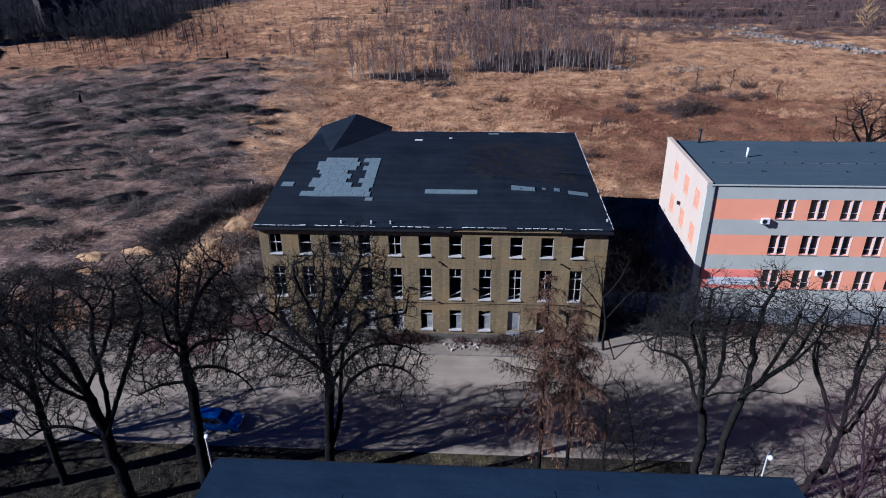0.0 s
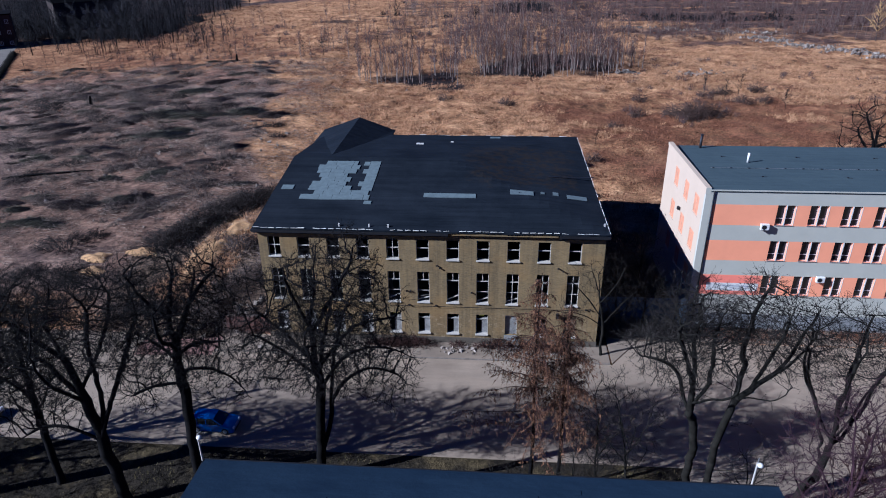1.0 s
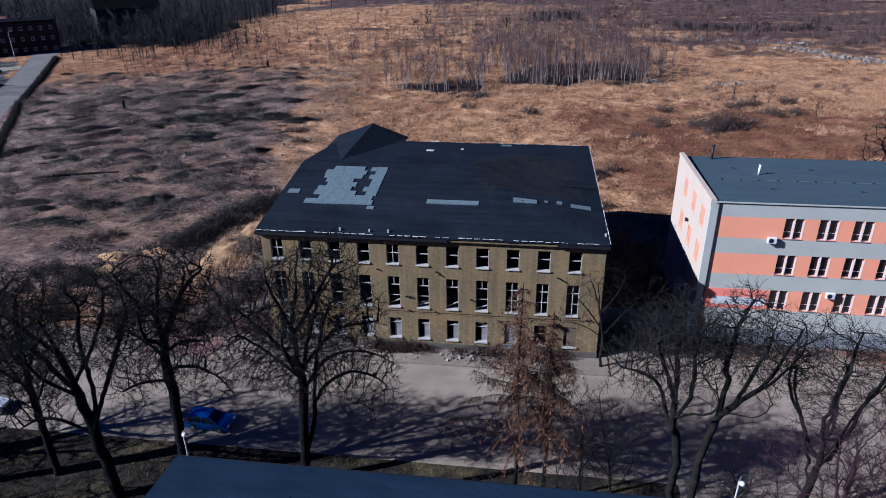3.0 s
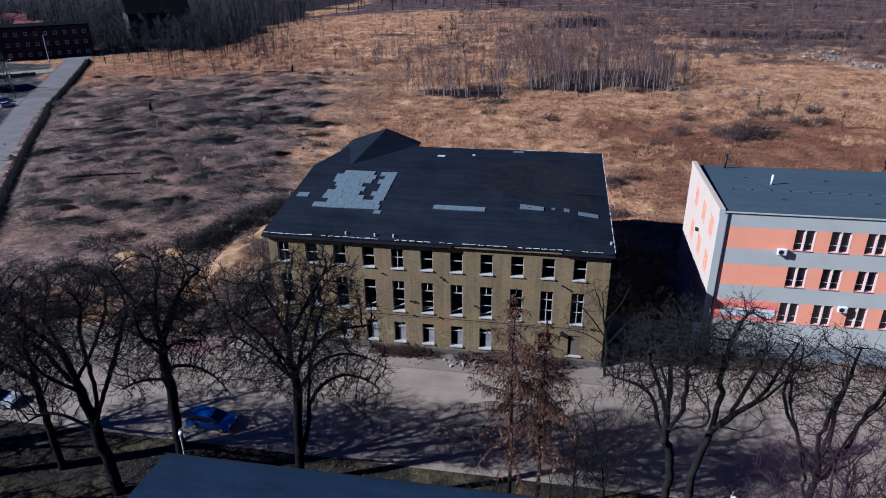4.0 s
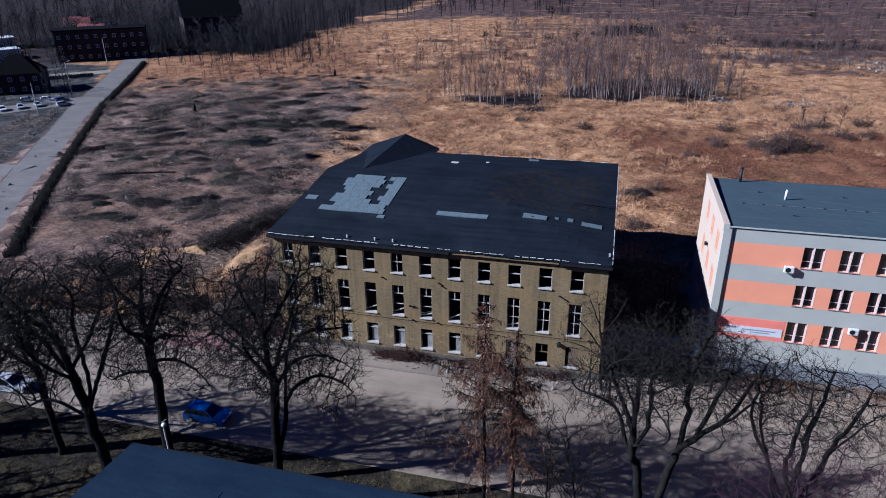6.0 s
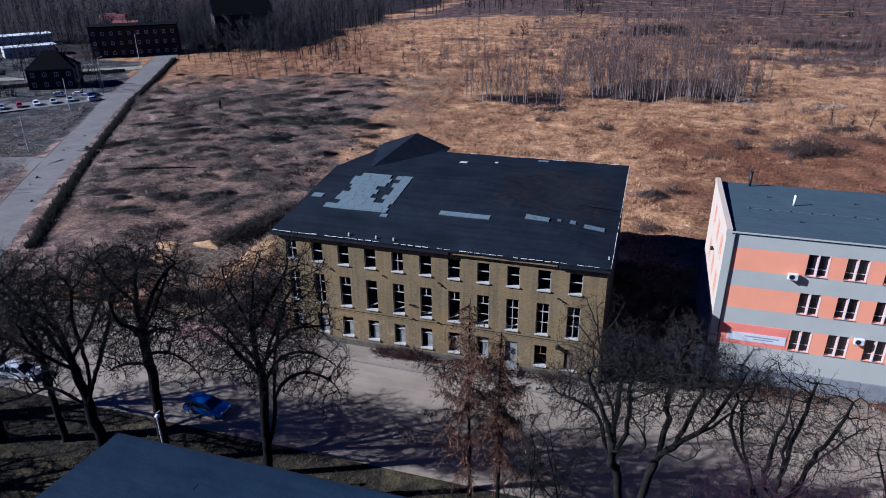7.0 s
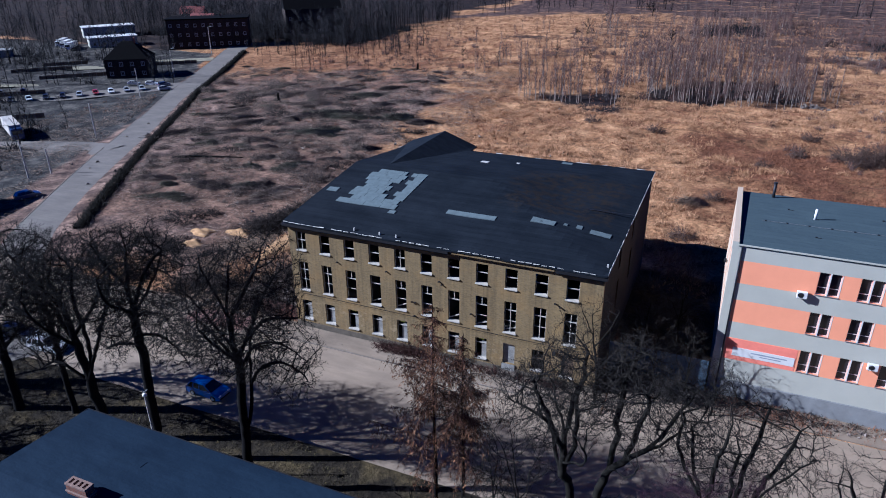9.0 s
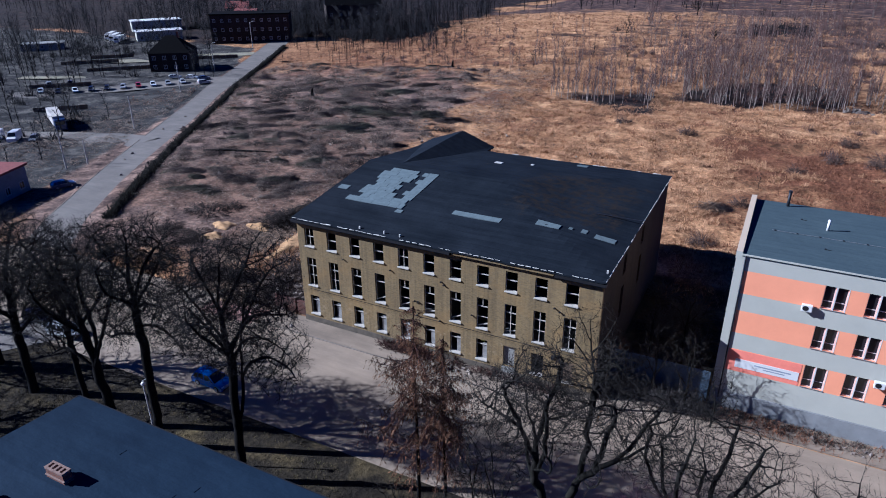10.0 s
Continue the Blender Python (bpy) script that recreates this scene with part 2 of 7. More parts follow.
# side-wall brick: the olive brick darkened, the wall's shade put into its colour
M_BRICK_SIDE = brick_material("shaded_side_brick", (0.022, 0.019, 0.015), (0.046, 0.038, 0.027), (0.036, 0.031, 0.024), True)
M_REDBRICK = brick_material("red_brick", (0.130, 0.044, 0.027), (0.205, 0.082, 0.048), (0.130, 0.105, 0.085))
# one near-black brick for all the far dark buildings
M_DARKBRICK = brick_material("near_black_brick", (0.022, 0.016, 0.015), (0.040, 0.028, 0.024), (0.03, 0.026, 0.024))
M_FELT = felt_material("black_roofing_felt", (0.0042, 0.0060, 0.0098), (0.0160, 0.0195, 0.0270), 0.85, worn=(-1.5, 10.5, 70, 84))
M_FELT_GREY = felt_material("grey_roofing_felt", (0.0080, 0.0145, 0.0290), (0.0155, 0.026, 0.046), 0.85, seams=0.12)
M_FELT_PINK = felt_material("slate_grey_roofing_felt", (0.046, 0.062, 0.074), (0.062, 0.082, 0.093), 0.85)
M_PATCH = plain("pale_bare_roof_board", (0.100, 0.124, 0.134), 0.85, var=0.22, scale=2.0)
M_FLASH = plain("white_torn_flashing", (0.465, 0.450, 0.420), 0.7, var=0.4, scale=3.0)
M_SILL = plain("white_sill", (0.370, 0.345, 0.300), 0.7, var=0.12, scale=3.0)
M_FRAME = plain("weathered_white_paint", (0.350, 0.335, 0.300), 0.7, var=0.3, scale=4.0)
M_BOARD = plain("pale_boarding", (0.200, 0.195, 0.185), 0.8, var=0.45, scale=2.2)
M_OLDWOOD = plain("old_brown_board", (0.112, 0.081, 0.052), 0.85, var=0.3, scale=2.0)
M_INSIDE = plain("dark_plaster", (0.10, 0.095, 0.09), 0.95, var=0.4)
M_SLAB = plain("concrete_slab", (0.13, 0.12, 0.11), 0.95, var=0.3)
M_GREYWALL = plain("light_grey_render", (0.392, 0.385, 0.325), 0.9, var=0.06, scale=0.6, rel=0.1)
M_ORANGE = plain("salmon_render", (0.715, 0.298, 0.155), 0.9, var=0.06, scale=0.6, rel=0.1)
M_CREAM = plain("cream_render", (0.430, 0.345, 0.255), 0.9, var=0.05, scale=0.6, rel=0.1)
M_PLINTH = plain("grey_plinth_render", (0.204, 0.207, 0.207), 0.9, var=0.18, scale=0.9)
M_WHITE = plain("white_metal", (0.580, 0.575, 0.560), 0.5, var=0.05)
M_BLIND = plain("orange_blind", (0.470, 0.225, 0.125), 0.85, var=0.15)
M_PEACH = plain("peach_window_frame", (0.52, 0.30, 0.19), 0.7, var=0.1)
M_DARKMETAL = plain("dark_metal", (0.03, 0.03, 0.035), 0.5, 0.6, var=0.2)
M_ZINC = plain("dull_zinc", (0.35, 0.36, 0.37), 0.5, 0.7, var=0.15)
M_CONCRETE = plain("pale_concrete", (0.375, 0.352, 0.323), 0.9, var=0.15)
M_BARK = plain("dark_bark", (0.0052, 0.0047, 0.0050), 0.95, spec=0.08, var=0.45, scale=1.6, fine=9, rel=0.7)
M_BARK_MOSS = plain("mossy_grey_bark", (0.0125, 0.0115, 0.0095), 0.95, spec=0.08, var=0.5, scale=1.6, fine=9, rel=0.7)
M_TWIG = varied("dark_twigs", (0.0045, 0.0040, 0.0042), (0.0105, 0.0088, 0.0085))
# bluish tone puts the distant haze into the twig colour
M_FARTWIG = varied("distant_twigs", (0.009, 0.009, 0.011), (0.025, 0.024, 0.027), island=True)
M_TWIG_GREY = varied("grey_twigs", (0.0105, 0.0092, 0.0085), (0.0300, 0.0258, 0.0215))
M_TWIG_RED = varied("reddish_twigs", (0.0301, 0.0147, 0.0126), (0.0525, 0.0301, 0.0245))
M_TWIG_PURPLE = varied("purple_twigs", (0.026, 0.014, 0.019), (0.058, 0.030, 0.040))
M_WILLOW = varied("yellow_willow_twigs", (0.085, 0.080, 0.026), (0.190, 0.175, 0.060))
M_LARCH = varied("brown_larch_needles", (0.062, 0.033, 0.018), (0.215, 0.116, 0.060), island=True)
M_BIRCHBARK = plain("pale_birch_bark", (0.200, 0.168, 0.145), 0.85, var=0.5, scale=2.0)
M_BIRCHTWIG = varied("purple_brown_birch_twigs", (0.052, 0.031, 0.028), (0.112, 0.069, 0.058), island=True)
M_GRASS = varied("dry_grass", (0.190, 0.100, 0.048), (0.560, 0.348, 0.182), island=True)
M_HEATH = varied("rusty_dry_stalks", (0.075, 0.032, 0.018), (0.250, 0.122, 0.062), island=True)
M_STICK = varied("cut_branches", (0.040, 0.033, 0.030), (0.330, 0.260, 0.205), island=True)
M_CUTGREEN = varied("greenish_cut_boughs", (0.028, 0.028, 0.022), (0.190, 0.178, 0.125), island=True)
M_PALETWIG = varied("pale_grey_twigs", (0.040, 0.036, 0.034), (0.105, 0.094, 0.086), island=True)
M_FARBARK = plain("distant_bark", (0.105, 0.086, 0.078), 0.9, var=0.45, scale=0.6)
M_MAT = varied("dead_bramble", (0.016, 0.014, 0.014), (0.150, 0.118, 0.100), island=True)
M_BRUSH = varied("grey_cut_brush", (0.022, 0.018, 0.017), (0.115, 0.088, 0.074), island=True)
M_STRAW = varied("bleached_straw", (0.11, 0.082, 0.06), (0.34, 0.255, 0.18), island=True)
M_RUBBLE = varied("pale_rubble", (0.085, 0.068, 0.055), (0.29, 0.25, 0.21), island=True)
M_HEDGE = varied("dark_bramble", (0.0040, 0.0036, 0.0034), (0.0120, 0.0105, 0.0085), island=True)
M_HEATHTWIG = varied("brown_thorn_twigs", (0.030, 0.020, 0.017), (0.120, 0.082, 0.064), island=True)
M_BRAMBLE = varied("brown_bramble", (0.010, 0.0085, 0.0085), (0.045, 0.036, 0.032), island=True)
M_SAND = plain("ochre_sand", (0.330, 0.205, 0.090), 0.95, var=0.45, scale=0.8, fine=5)


def glass_material(name, tint, rough=0.08):
    m, b = mat(name, rough, 0, 0.6)
    b.inputs["Base Color"].default_value = (*tint, 1)
    return m


M_GLASS = glass_material("dark_window_glass", (0.02, 0.018, 0.022))
M_CARGLASS = glass_material("car_glass", (0.012, 0.014, 0.018), 0.05)
M_TYRE = plain("tyre_rubber", (0.018, 0.018, 0.018), 0.9)
M_LAMP_RED = plain("tail_lamp_red", (0.35, 0.02, 0.02), 0.3)
M_LAMP_CLEAR = plain("head_lamp_clear", (0.6, 0.62, 0.65), 0.2)


def paint(name, col):
    m, b = mat(name, 0.32, 0.1, 0.5)
    n = noise_tex(m, coords(m), 3.0, 3)
    ln(m, ramp(m, n, [(0.3, tuple(c * 0.9 for c in col)), (0.7, col)]), b.inputs["Base Color"])
    b.inputs["Coat Weight"].default_value = 0.5
    return m


PAINTS = {k: paint(k + "_car_paint", c) for k, c in dict(blue=(0.012, 0.070, 0.30), white=(0.72, 0.72, 0.72), silver=(0.38, 0.39, 0.41),
          black=(0.015, 0.015, 0.018), grey=(0.12, 0.125, 0.13), navy=(0.02, 0.04, 0.12), red=(0.32, 0.03, 0.03)).items()}

# ---- mesh helpers ----
def box(bm, x0, y0, z0, x1, y1, z1, bevel=0.0):
    g = bmesh.ops.create_cube(bm, size=1.0)["verts"]
    for v in g:
        v.co = Vector((x0 + (v.co.x + 0.5) * (x1 - x0), y0 + (v.co.y + 0.5) * (y1 - y0), z0 + (v.co.z + 0.5) * (z1 - z0)))
    if bevel:
        es = list({e for v in g for e in v.link_edges})
        bmesh.ops.bevel(bm, geom=es, offset=bevel, segments=1, affect='EDGES')


def cyl(bm, p0, p1, r0, r1, n=10):
    p0, p1 = Vector(p0), Vector(p1)
    q = (p1 - p0).to_track_quat("Z", "Y").to_matrix().to_4x4()
    bmesh.ops.create_cone(bm, cap_ends=True, segments=n, radius1=r0, radius2=r1, depth=(p1 - p0).length, matrix=Matrix.Translation((p0 + p1) / 2) @ q)


def quad(bm, pts):
    return bm.faces.new([bm.verts.new(p) for p in pts])


def finish(name, bm, material, smooth=False):
    bmesh.ops.recalc_face_normals(bm, faces=bm.faces[:])
    me = bpy.data.meshes.new(name)
    bm.to_mesh(me)
    bm.free()
    for m in (material if isinstance(material, (list, tuple)) else [material]):
        me.materials.append(m)
    if smooth:
        me.shade_smooth()
    return me


def part(name, bm, material, parent, label="", smooth=False):
    ob = new(name, finish(name, bm, material, smooth))
    ob.parent = parent
    return tagged(ob, label)


def boxes_part(name, dims, material, parent, label="", bevel=0.0):
    bm = bmesh.new()
    for d in dims:
        box(bm, *d, bevel=bevel)
    return part(name, bm, material, parent, label)


def thing(name, m, label, category, group="", kind=""):
    ob = new(name)
    ob.empty_display_size = 0.3
    ob.matrix_basis = m
    return tagged(ob, label, category, group, kind)


def np_mesh(name, V, F, material, smooth=False):
    """A mesh from vertex and face arrays (all faces of one size)."""
    me = bpy.data.meshes.new(name)
    V, F = np.asarray(V, np.float32), np.asarray(F, np.int32)
    k = F.shape[1]
    me.vertices.add(len(V))
    me.vertices.foreach_set("co", V.ravel())
    me.loops.add(F.size)
    me.loops.foreach_set("vertex_index", F.ravel())
    me.polygons.add(len(F))
    me.polygons.foreach_set("loop_start", np.arange(0, F.size, k, dtype=np.int32))
    me.update(calc_edges=True)
    me.materials.append(material)
    if smooth:
        me.shade_smooth()
    return me


def tubes(P0, P1, R0, R1, n):
    """Tapered prisms along many segments at once."""
    P0, P1 = np.asarray(P0, float), np.asarray(P1, float)
    R0, R1 = np.asarray(R0, float)[:, None, None], np.asarray(R1, float)[:, None, None]
    d = P1 - P0
    d /= np.maximum(np.linalg.norm(d, axis=1, keepdims=True), 1e-9)
    ref = np.where(np.abs(d[:, 2:3]) > 0.9, [[1.0, 0, 0]], [[0, 0, 1.0]])
    u = np.cross(d, ref)
    u /= np.maximum(np.linalg.norm(u, axis=1, keepdims=True), 1e-9)
    w = np.cross(d, u)
    a = np.arange(n) * 2 * np.pi / n
    ring = u[:, None, :] * np.cos(a)[None, :, None] + w[:, None, :] * np.sin(a)[None, :, None]
    V = np.concatenate([P0[:, None, :] + ring * R0, P1[:, None, :] + ring * R1], axis=1)
    i = np.arange(n)
    j = (i + 1) % n
    f = np.stack([i, j, j + n, i + n], axis=1)
    F = f[None] + (np.arange(len(P0)) * 2 * n)[:, None, None]
    return V.reshape(-1, 3), F.reshape(-1, 4)


def spikes(P0, P1, R):
    """Three-sided points along many segments at once."""
    P0, P1 = np.asarray(P0, float), np.asarray(P1, float)
    V, _F = tubes(P0, P1, R, np.zeros(len(P0)), 3)
    V = V.reshape(-1, 6, 3)[:, :4].reshape(-1, 3)
    F = np.array([(0, 1, 3), (1, 2, 3), (2, 0, 3)])[None] + (np.arange(len(P0)) * 4)[:, None, None]
    return V, F.reshape(-1, 3)


def blend_twigs(wood, tips):
    """Tapered wood and pointed tips as one set of triangles; rows of start, end and radii."""
    V, F = tubes(wood[:, :3], wood[:, 3:6], wood[:, 6], wood[:, 7], 3)
    F = np.concatenate([F[:, [0, 1, 2]], F[:, [0, 2, 3]]])
    V2, F2 = spikes(tips[:, :3], tips[:, 3:6], tips[:, 6])
    return np.concatenate([V, V2]), np.concatenate([F, F2 + len(V)])


def wall(bm, axis, at, thick, us, zs, holes, mi=None):
    """A wall on a grid of breaks; cells in holes are openings cut right through it. axis 'x': it runs along x, its face at y = at."""
    def P(u, d, z):
        return (u, at + d * thick, z) if axis == 'x' else (at + d * thick, u, z)
    nu, nz = len(us) - 1, len(zs) - 1
    for i in range(nu):
        for k in range(nz):
            if (i, k) in holes:
                continue
            u0, u1, z0, z1 = us[i], us[i + 1], zs[k], zs[k + 1]
            fs = [quad(bm, [P(u0, 0, z0), P(u1, 0, z0), P(u1, 0, z1), P(u0, 0, z1)]),
                  quad(bm, [P(u0, 1, z0), P(u0, 1, z1), P(u1, 1, z1), P(u1, 1, z0)])]
            for di, dk, pts in ((-1, 0, [P(u0, 0, z0), P(u0, 0, z1), P(u0, 1, z1), P(u0, 1, z0)]), (1, 0, [P(u1, 0, z0), P(u1, 1, z0), P(u1, 1, z1), P(u1, 0, z1)]),
                                (0, -1, [P(u0, 0, z0), P(u0, 1, z0), P(u1, 1, z0), P(u1, 0, z0)]), (0, 1, [P(u0, 0, z1), P(u1, 0, z1), P(u1, 1, z1), P(u0, 1, z1)])):
                a, c = i + di, k + dk
                if not (0 <= a < nu and 0 <= c < nz) or (a, c) in holes:
                    fs.append(quad(bm, pts))
            if mi:
                for f in fs:
                    f.material_index = mi(i, k)


def smooth01(t):
    t = np.clip(t, 0, 1)
    return t * t * (3 - 2 * t)


def lie(x, y):
    """The height of the open ground: flat by the street, falling away to the north and west."""
    x, y = np.asarray(x, float), np.asarray(y, float)
    return -2.2 * smooth01((y - 85) / 85) - 4.8 * smooth01((-x - 48) / 120) + 1.2 * smooth01((y - 225) / 90)


def lattice(x, y, seed):
    """Smooth random heights between 0 and 1 on a lattice of unit cells."""
    xi, yi = np.floor(x), np.floor(y)
    fx, fy = smooth01(x - xi), smooth01(y - yi)
    def h(a, b):
        v = np.sin(a * 127.1 + b * 311.7 + seed * 74.7) * 43758.5453
        return v - np.floor(v)
    return (h(xi, yi) * (1 - fx) + h(xi + 1, yi) * fx) * (1 - fy) + (h(xi, yi + 1) * (1 - fx) + h(xi + 1, yi + 1) * fx) * fy


def rough(x, y):
    """Humps, ruts and tussocks on the open ground."""
    x, y = np.asarray(x, float), np.asarray(y, float)
    u, v = x + 0.3 * y, y - 0.3 * x
    h = (lattice(u / 15, v / 13, 1) - 0.5) * 0.8 + (lattice(0.8 * u / 4.6 + 0.6 * v / 4.6, 0.8 * v / 4.2 - 0.6 * u / 4.2, 2) - 0.5) * (0.35 + 0.45 * smooth01((x + 50) / 20)) + (lattice(u / 2.3, v / 2.1, 3) - 0.5) * 0.42
    road = 1 - smooth01((9 - road_dist(x, y)) / 4)
    return h * np.where(y > 62, smooth01((y - 82) / 14), smooth01((-x - 52) / 12) * smooth01((y - 60) / 4)) * road


WEST_ROAD = [(-48, 40), (-61, 50), (-77, 69), (-102, 104.5), (-130, 144), (-157, 185), (-200, 265), (-211, 287)]


def road_dist(x, y):
    d = np.full(np.broadcast(x, y).shape, 1e9)
    for (ax, ay), (bx, by) in zip(WEST_ROAD, WEST_ROAD[1:]):
        ux, uy = bx - ax, by - ay
        t = np.clip(((x - ax) * ux + (y - ay) * uy) / (ux * ux + uy * uy), 0, 1)
        d = np.minimum(d, np.hypot(x - ax - t * ux, y - ay - t * uy))
    return d


def ground_z(x, y):
    return lie(x, y) + rough(x, y)

# ---- ground, streets ----
def build_ground():
    xs = np.concatenate([[-4500, -2500, -1400, -900], np.arange(-650, -230, 14), np.arange(-230, -170, 3.0), np.arange(-170, 100, 1.0), np.arange(100, 150, 3.0), np.arange(150, 420, 14), [500, 700, 1100, 2000, 4500]])
    ys = np.concatenate([[-4500, -2000, -700, -200, -60, 0, 20, 40], np.arange(58, 80, 2.0), np.arange(80, 250, 1.0), np.arange(250, 340, 3.0), np.arange(340, 700, 14), [760, 1000, 1500, 2500, 4500]])
    X, Y = np.meshgrid(xs, ys)
    Z = ground_z(X, Y) - 0.02
    n = len(xs)
    i, j = np.meshgrid(np.arange(n - 1), np.arange(len(ys) - 1))
    a = (j * n + i).ravel()
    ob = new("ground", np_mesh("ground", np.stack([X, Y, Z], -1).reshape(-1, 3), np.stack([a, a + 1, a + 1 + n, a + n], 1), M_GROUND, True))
    tagged(ob, "open wasteland of dry grass, rusty heath and cleared brush", "ground", kind="structure")


def slab(name, pts, z0, z1, material, label, category):
    bm = bmesh.new()
    f = bm.faces.new([bm.verts.new((x, y, z1)) for x, y in pts])
    r = bmesh.ops.extrude_face_region(bm, geom=[f])
    for v in [g for g in r["geom"] if isinstance(g, bmesh.types.BMVert)]:
        v.co.z = z0
    ob = new(name, finish(name, bm, material))
    return tagged(ob, label, category, kind="structure")


def strip(name, line, w0, w1, dz, material, label, category, thick=0.0, step=4.0):
    """A band along a line of the plan between two offsets, lying on the ground."""
    pts = []
    for (ax, ay), (bx, by) in zip(line, line[1:]):
        n = max(1, int(math.hypot(bx - ax, by - ay) / step))
        pts += [(ax + (bx - ax) * k / n, ay + (by - ay) * k / n) for k in range(n)]
    pts.append(line[-1])
    V, F = [], []
    for k, (x, y) in enumerate(pts):
        x0, y0 = pts[max(k - 1, 0)]
        x1, y1 = pts[min(k + 1, len(pts) - 1)]
        l = math.hypot(x1 - x0, y1 - y0)
        nx, ny = (y1 - y0) / l, -(x1 - x0) / l
        for w in (w0, w1):
            V.append((x + nx * w, y + ny * w, float(lie(x, y)) + dz))
    m = len(V)
    if thick:
        V += [(x, y, z - thick) for x, y, z in V]
    for k in range(len(pts) - 1):
        F.append((2 * k, 2 * k + 1, 2 * k + 3, 2 * k + 2))
        if thick:
            F += [(2 * k, 2 * k + 2, m + 2 * k + 2, m + 2 * k), (2 * k + 1, m + 2 * k + 1, m + 2 * k + 3, 2 * k + 3)]
    ob = new(name, np_mesh(name, V, F, material))
    return tagged(ob, label, category, kind="structure")


build_ground()
slab("street", [(-140, 43), (140, 43), (140, 61.6), (17, 61.6), (13.6, 57), (-140, 57)], -0.3, 0.02, M_ROAD, "wide worn grey asphalt street in tree shadow", "street")
slab("pavement", [(-27.5, 57.15), (13.4, 57.15), (13.4, 60.3), (-27.5, 60.3)], -0.3, 0.10, M_PAVE, "dusty grey pavement along the brick building", "pavement")
slab("pavement", [(-75, 57.15), (-36, 57.15), (-36, 59.8), (-75, 59.8)], -0.3, 0.12, M_PAVE, "dusty grey pavement beside the cleared plot", "pavement")
slab("driveway", [(-35.8, 55.8), (-27.7, 56.2), (-27.7, 59.6), (-35.8, 58.6)], -0.3, 0.055, M_REDPAVE, "faded red paved driveway crossing the pavement", "driveway")
slab("pavement", [(13.6, 57.15), (17.1, 61.75), (62, 61.75), (62, 64.5), (22.3, 64.5), (22.3, 63.9), (13.6, 63.9)], -0.3, 0.10, M_PAVE, "dusty strip of ground before the striped building", "pavement")
slab("courtyard", [(17.5, 20), (60, 20), (60, 42.9), (17.5, 42.9)], -0.3, 0.025, M_PAVE, "pale paved yard behind the street trees", "yard")
for _x0, _x1 in ((-27.5, 13.4), (-75, -36)):
    _n = int((_x1 - _x0) / 2)
    for _k in range(_n):
        _a0 = _x0 + _k * (_x1 - _x0) / _n
        bm = bmesh.new()
        box(bm, _a0 + 0.01, 57.0, -0.2, _a0 + (_x1 - _x0) / _n - 0.01, 57.148, 0.11 + 0.012 * math.sin(_k * 2.3), 0.02)
        ob = new("kerb", finish("kerb", bm, M_KERB))
        tagged(ob, "worn concrete kerb stone at the street edge", "kerb", "kerb stones", "structure")
strip("far_road", WEST_ROAD, -4.7, 4.8, 0.05, M_FARROAD, "straight pale worn asphalt road along the wasteland", "road")
strip("far_kerb", WEST_ROAD[2:], -4.85, -4.7, 0.09, M_KERB, "low kerb of the side road", "kerb", 0.4)

# ---- abandoned brick building ----
def wpart(name, bm, material, parent, origin, label="", smooth=False):
    """A part whose mesh is laid out in world metres, under a thing whose base stands at origin."""
    bmesh.ops.translate(bm, vec=-Vector(origin), verts=bm.verts[:])
    return part(name, bm, material, parent, label, smooth)


def wboxes(name, dims, material, parent, origin, label="", bevel=0.0):
    bm = bmesh.new()
    for d in dims:
        box(bm, *d, bevel=bevel)
    return wpart(name, bm, material, parent, origin, label)


BX0, BX1, BY0, BY1 = -22.35, 12.25, 60.0, 91.5
EAVE = 13.05
COLS = [-20.78 + 3.02 * i for i in range(11)]
ROWS_Z = ((1.25, 3.6), (4.95, 8.45), (9.9, 12.05))


def roof_z(x, y):
    """The low roof: one ridge along x, hipped at the east end, gabled at the west."""
    fall = min(y - 59.55, 91.9 - y, (12.5 - x) * 0.98)
    return 13.28 + 0.122 * max(fall, 0.0)


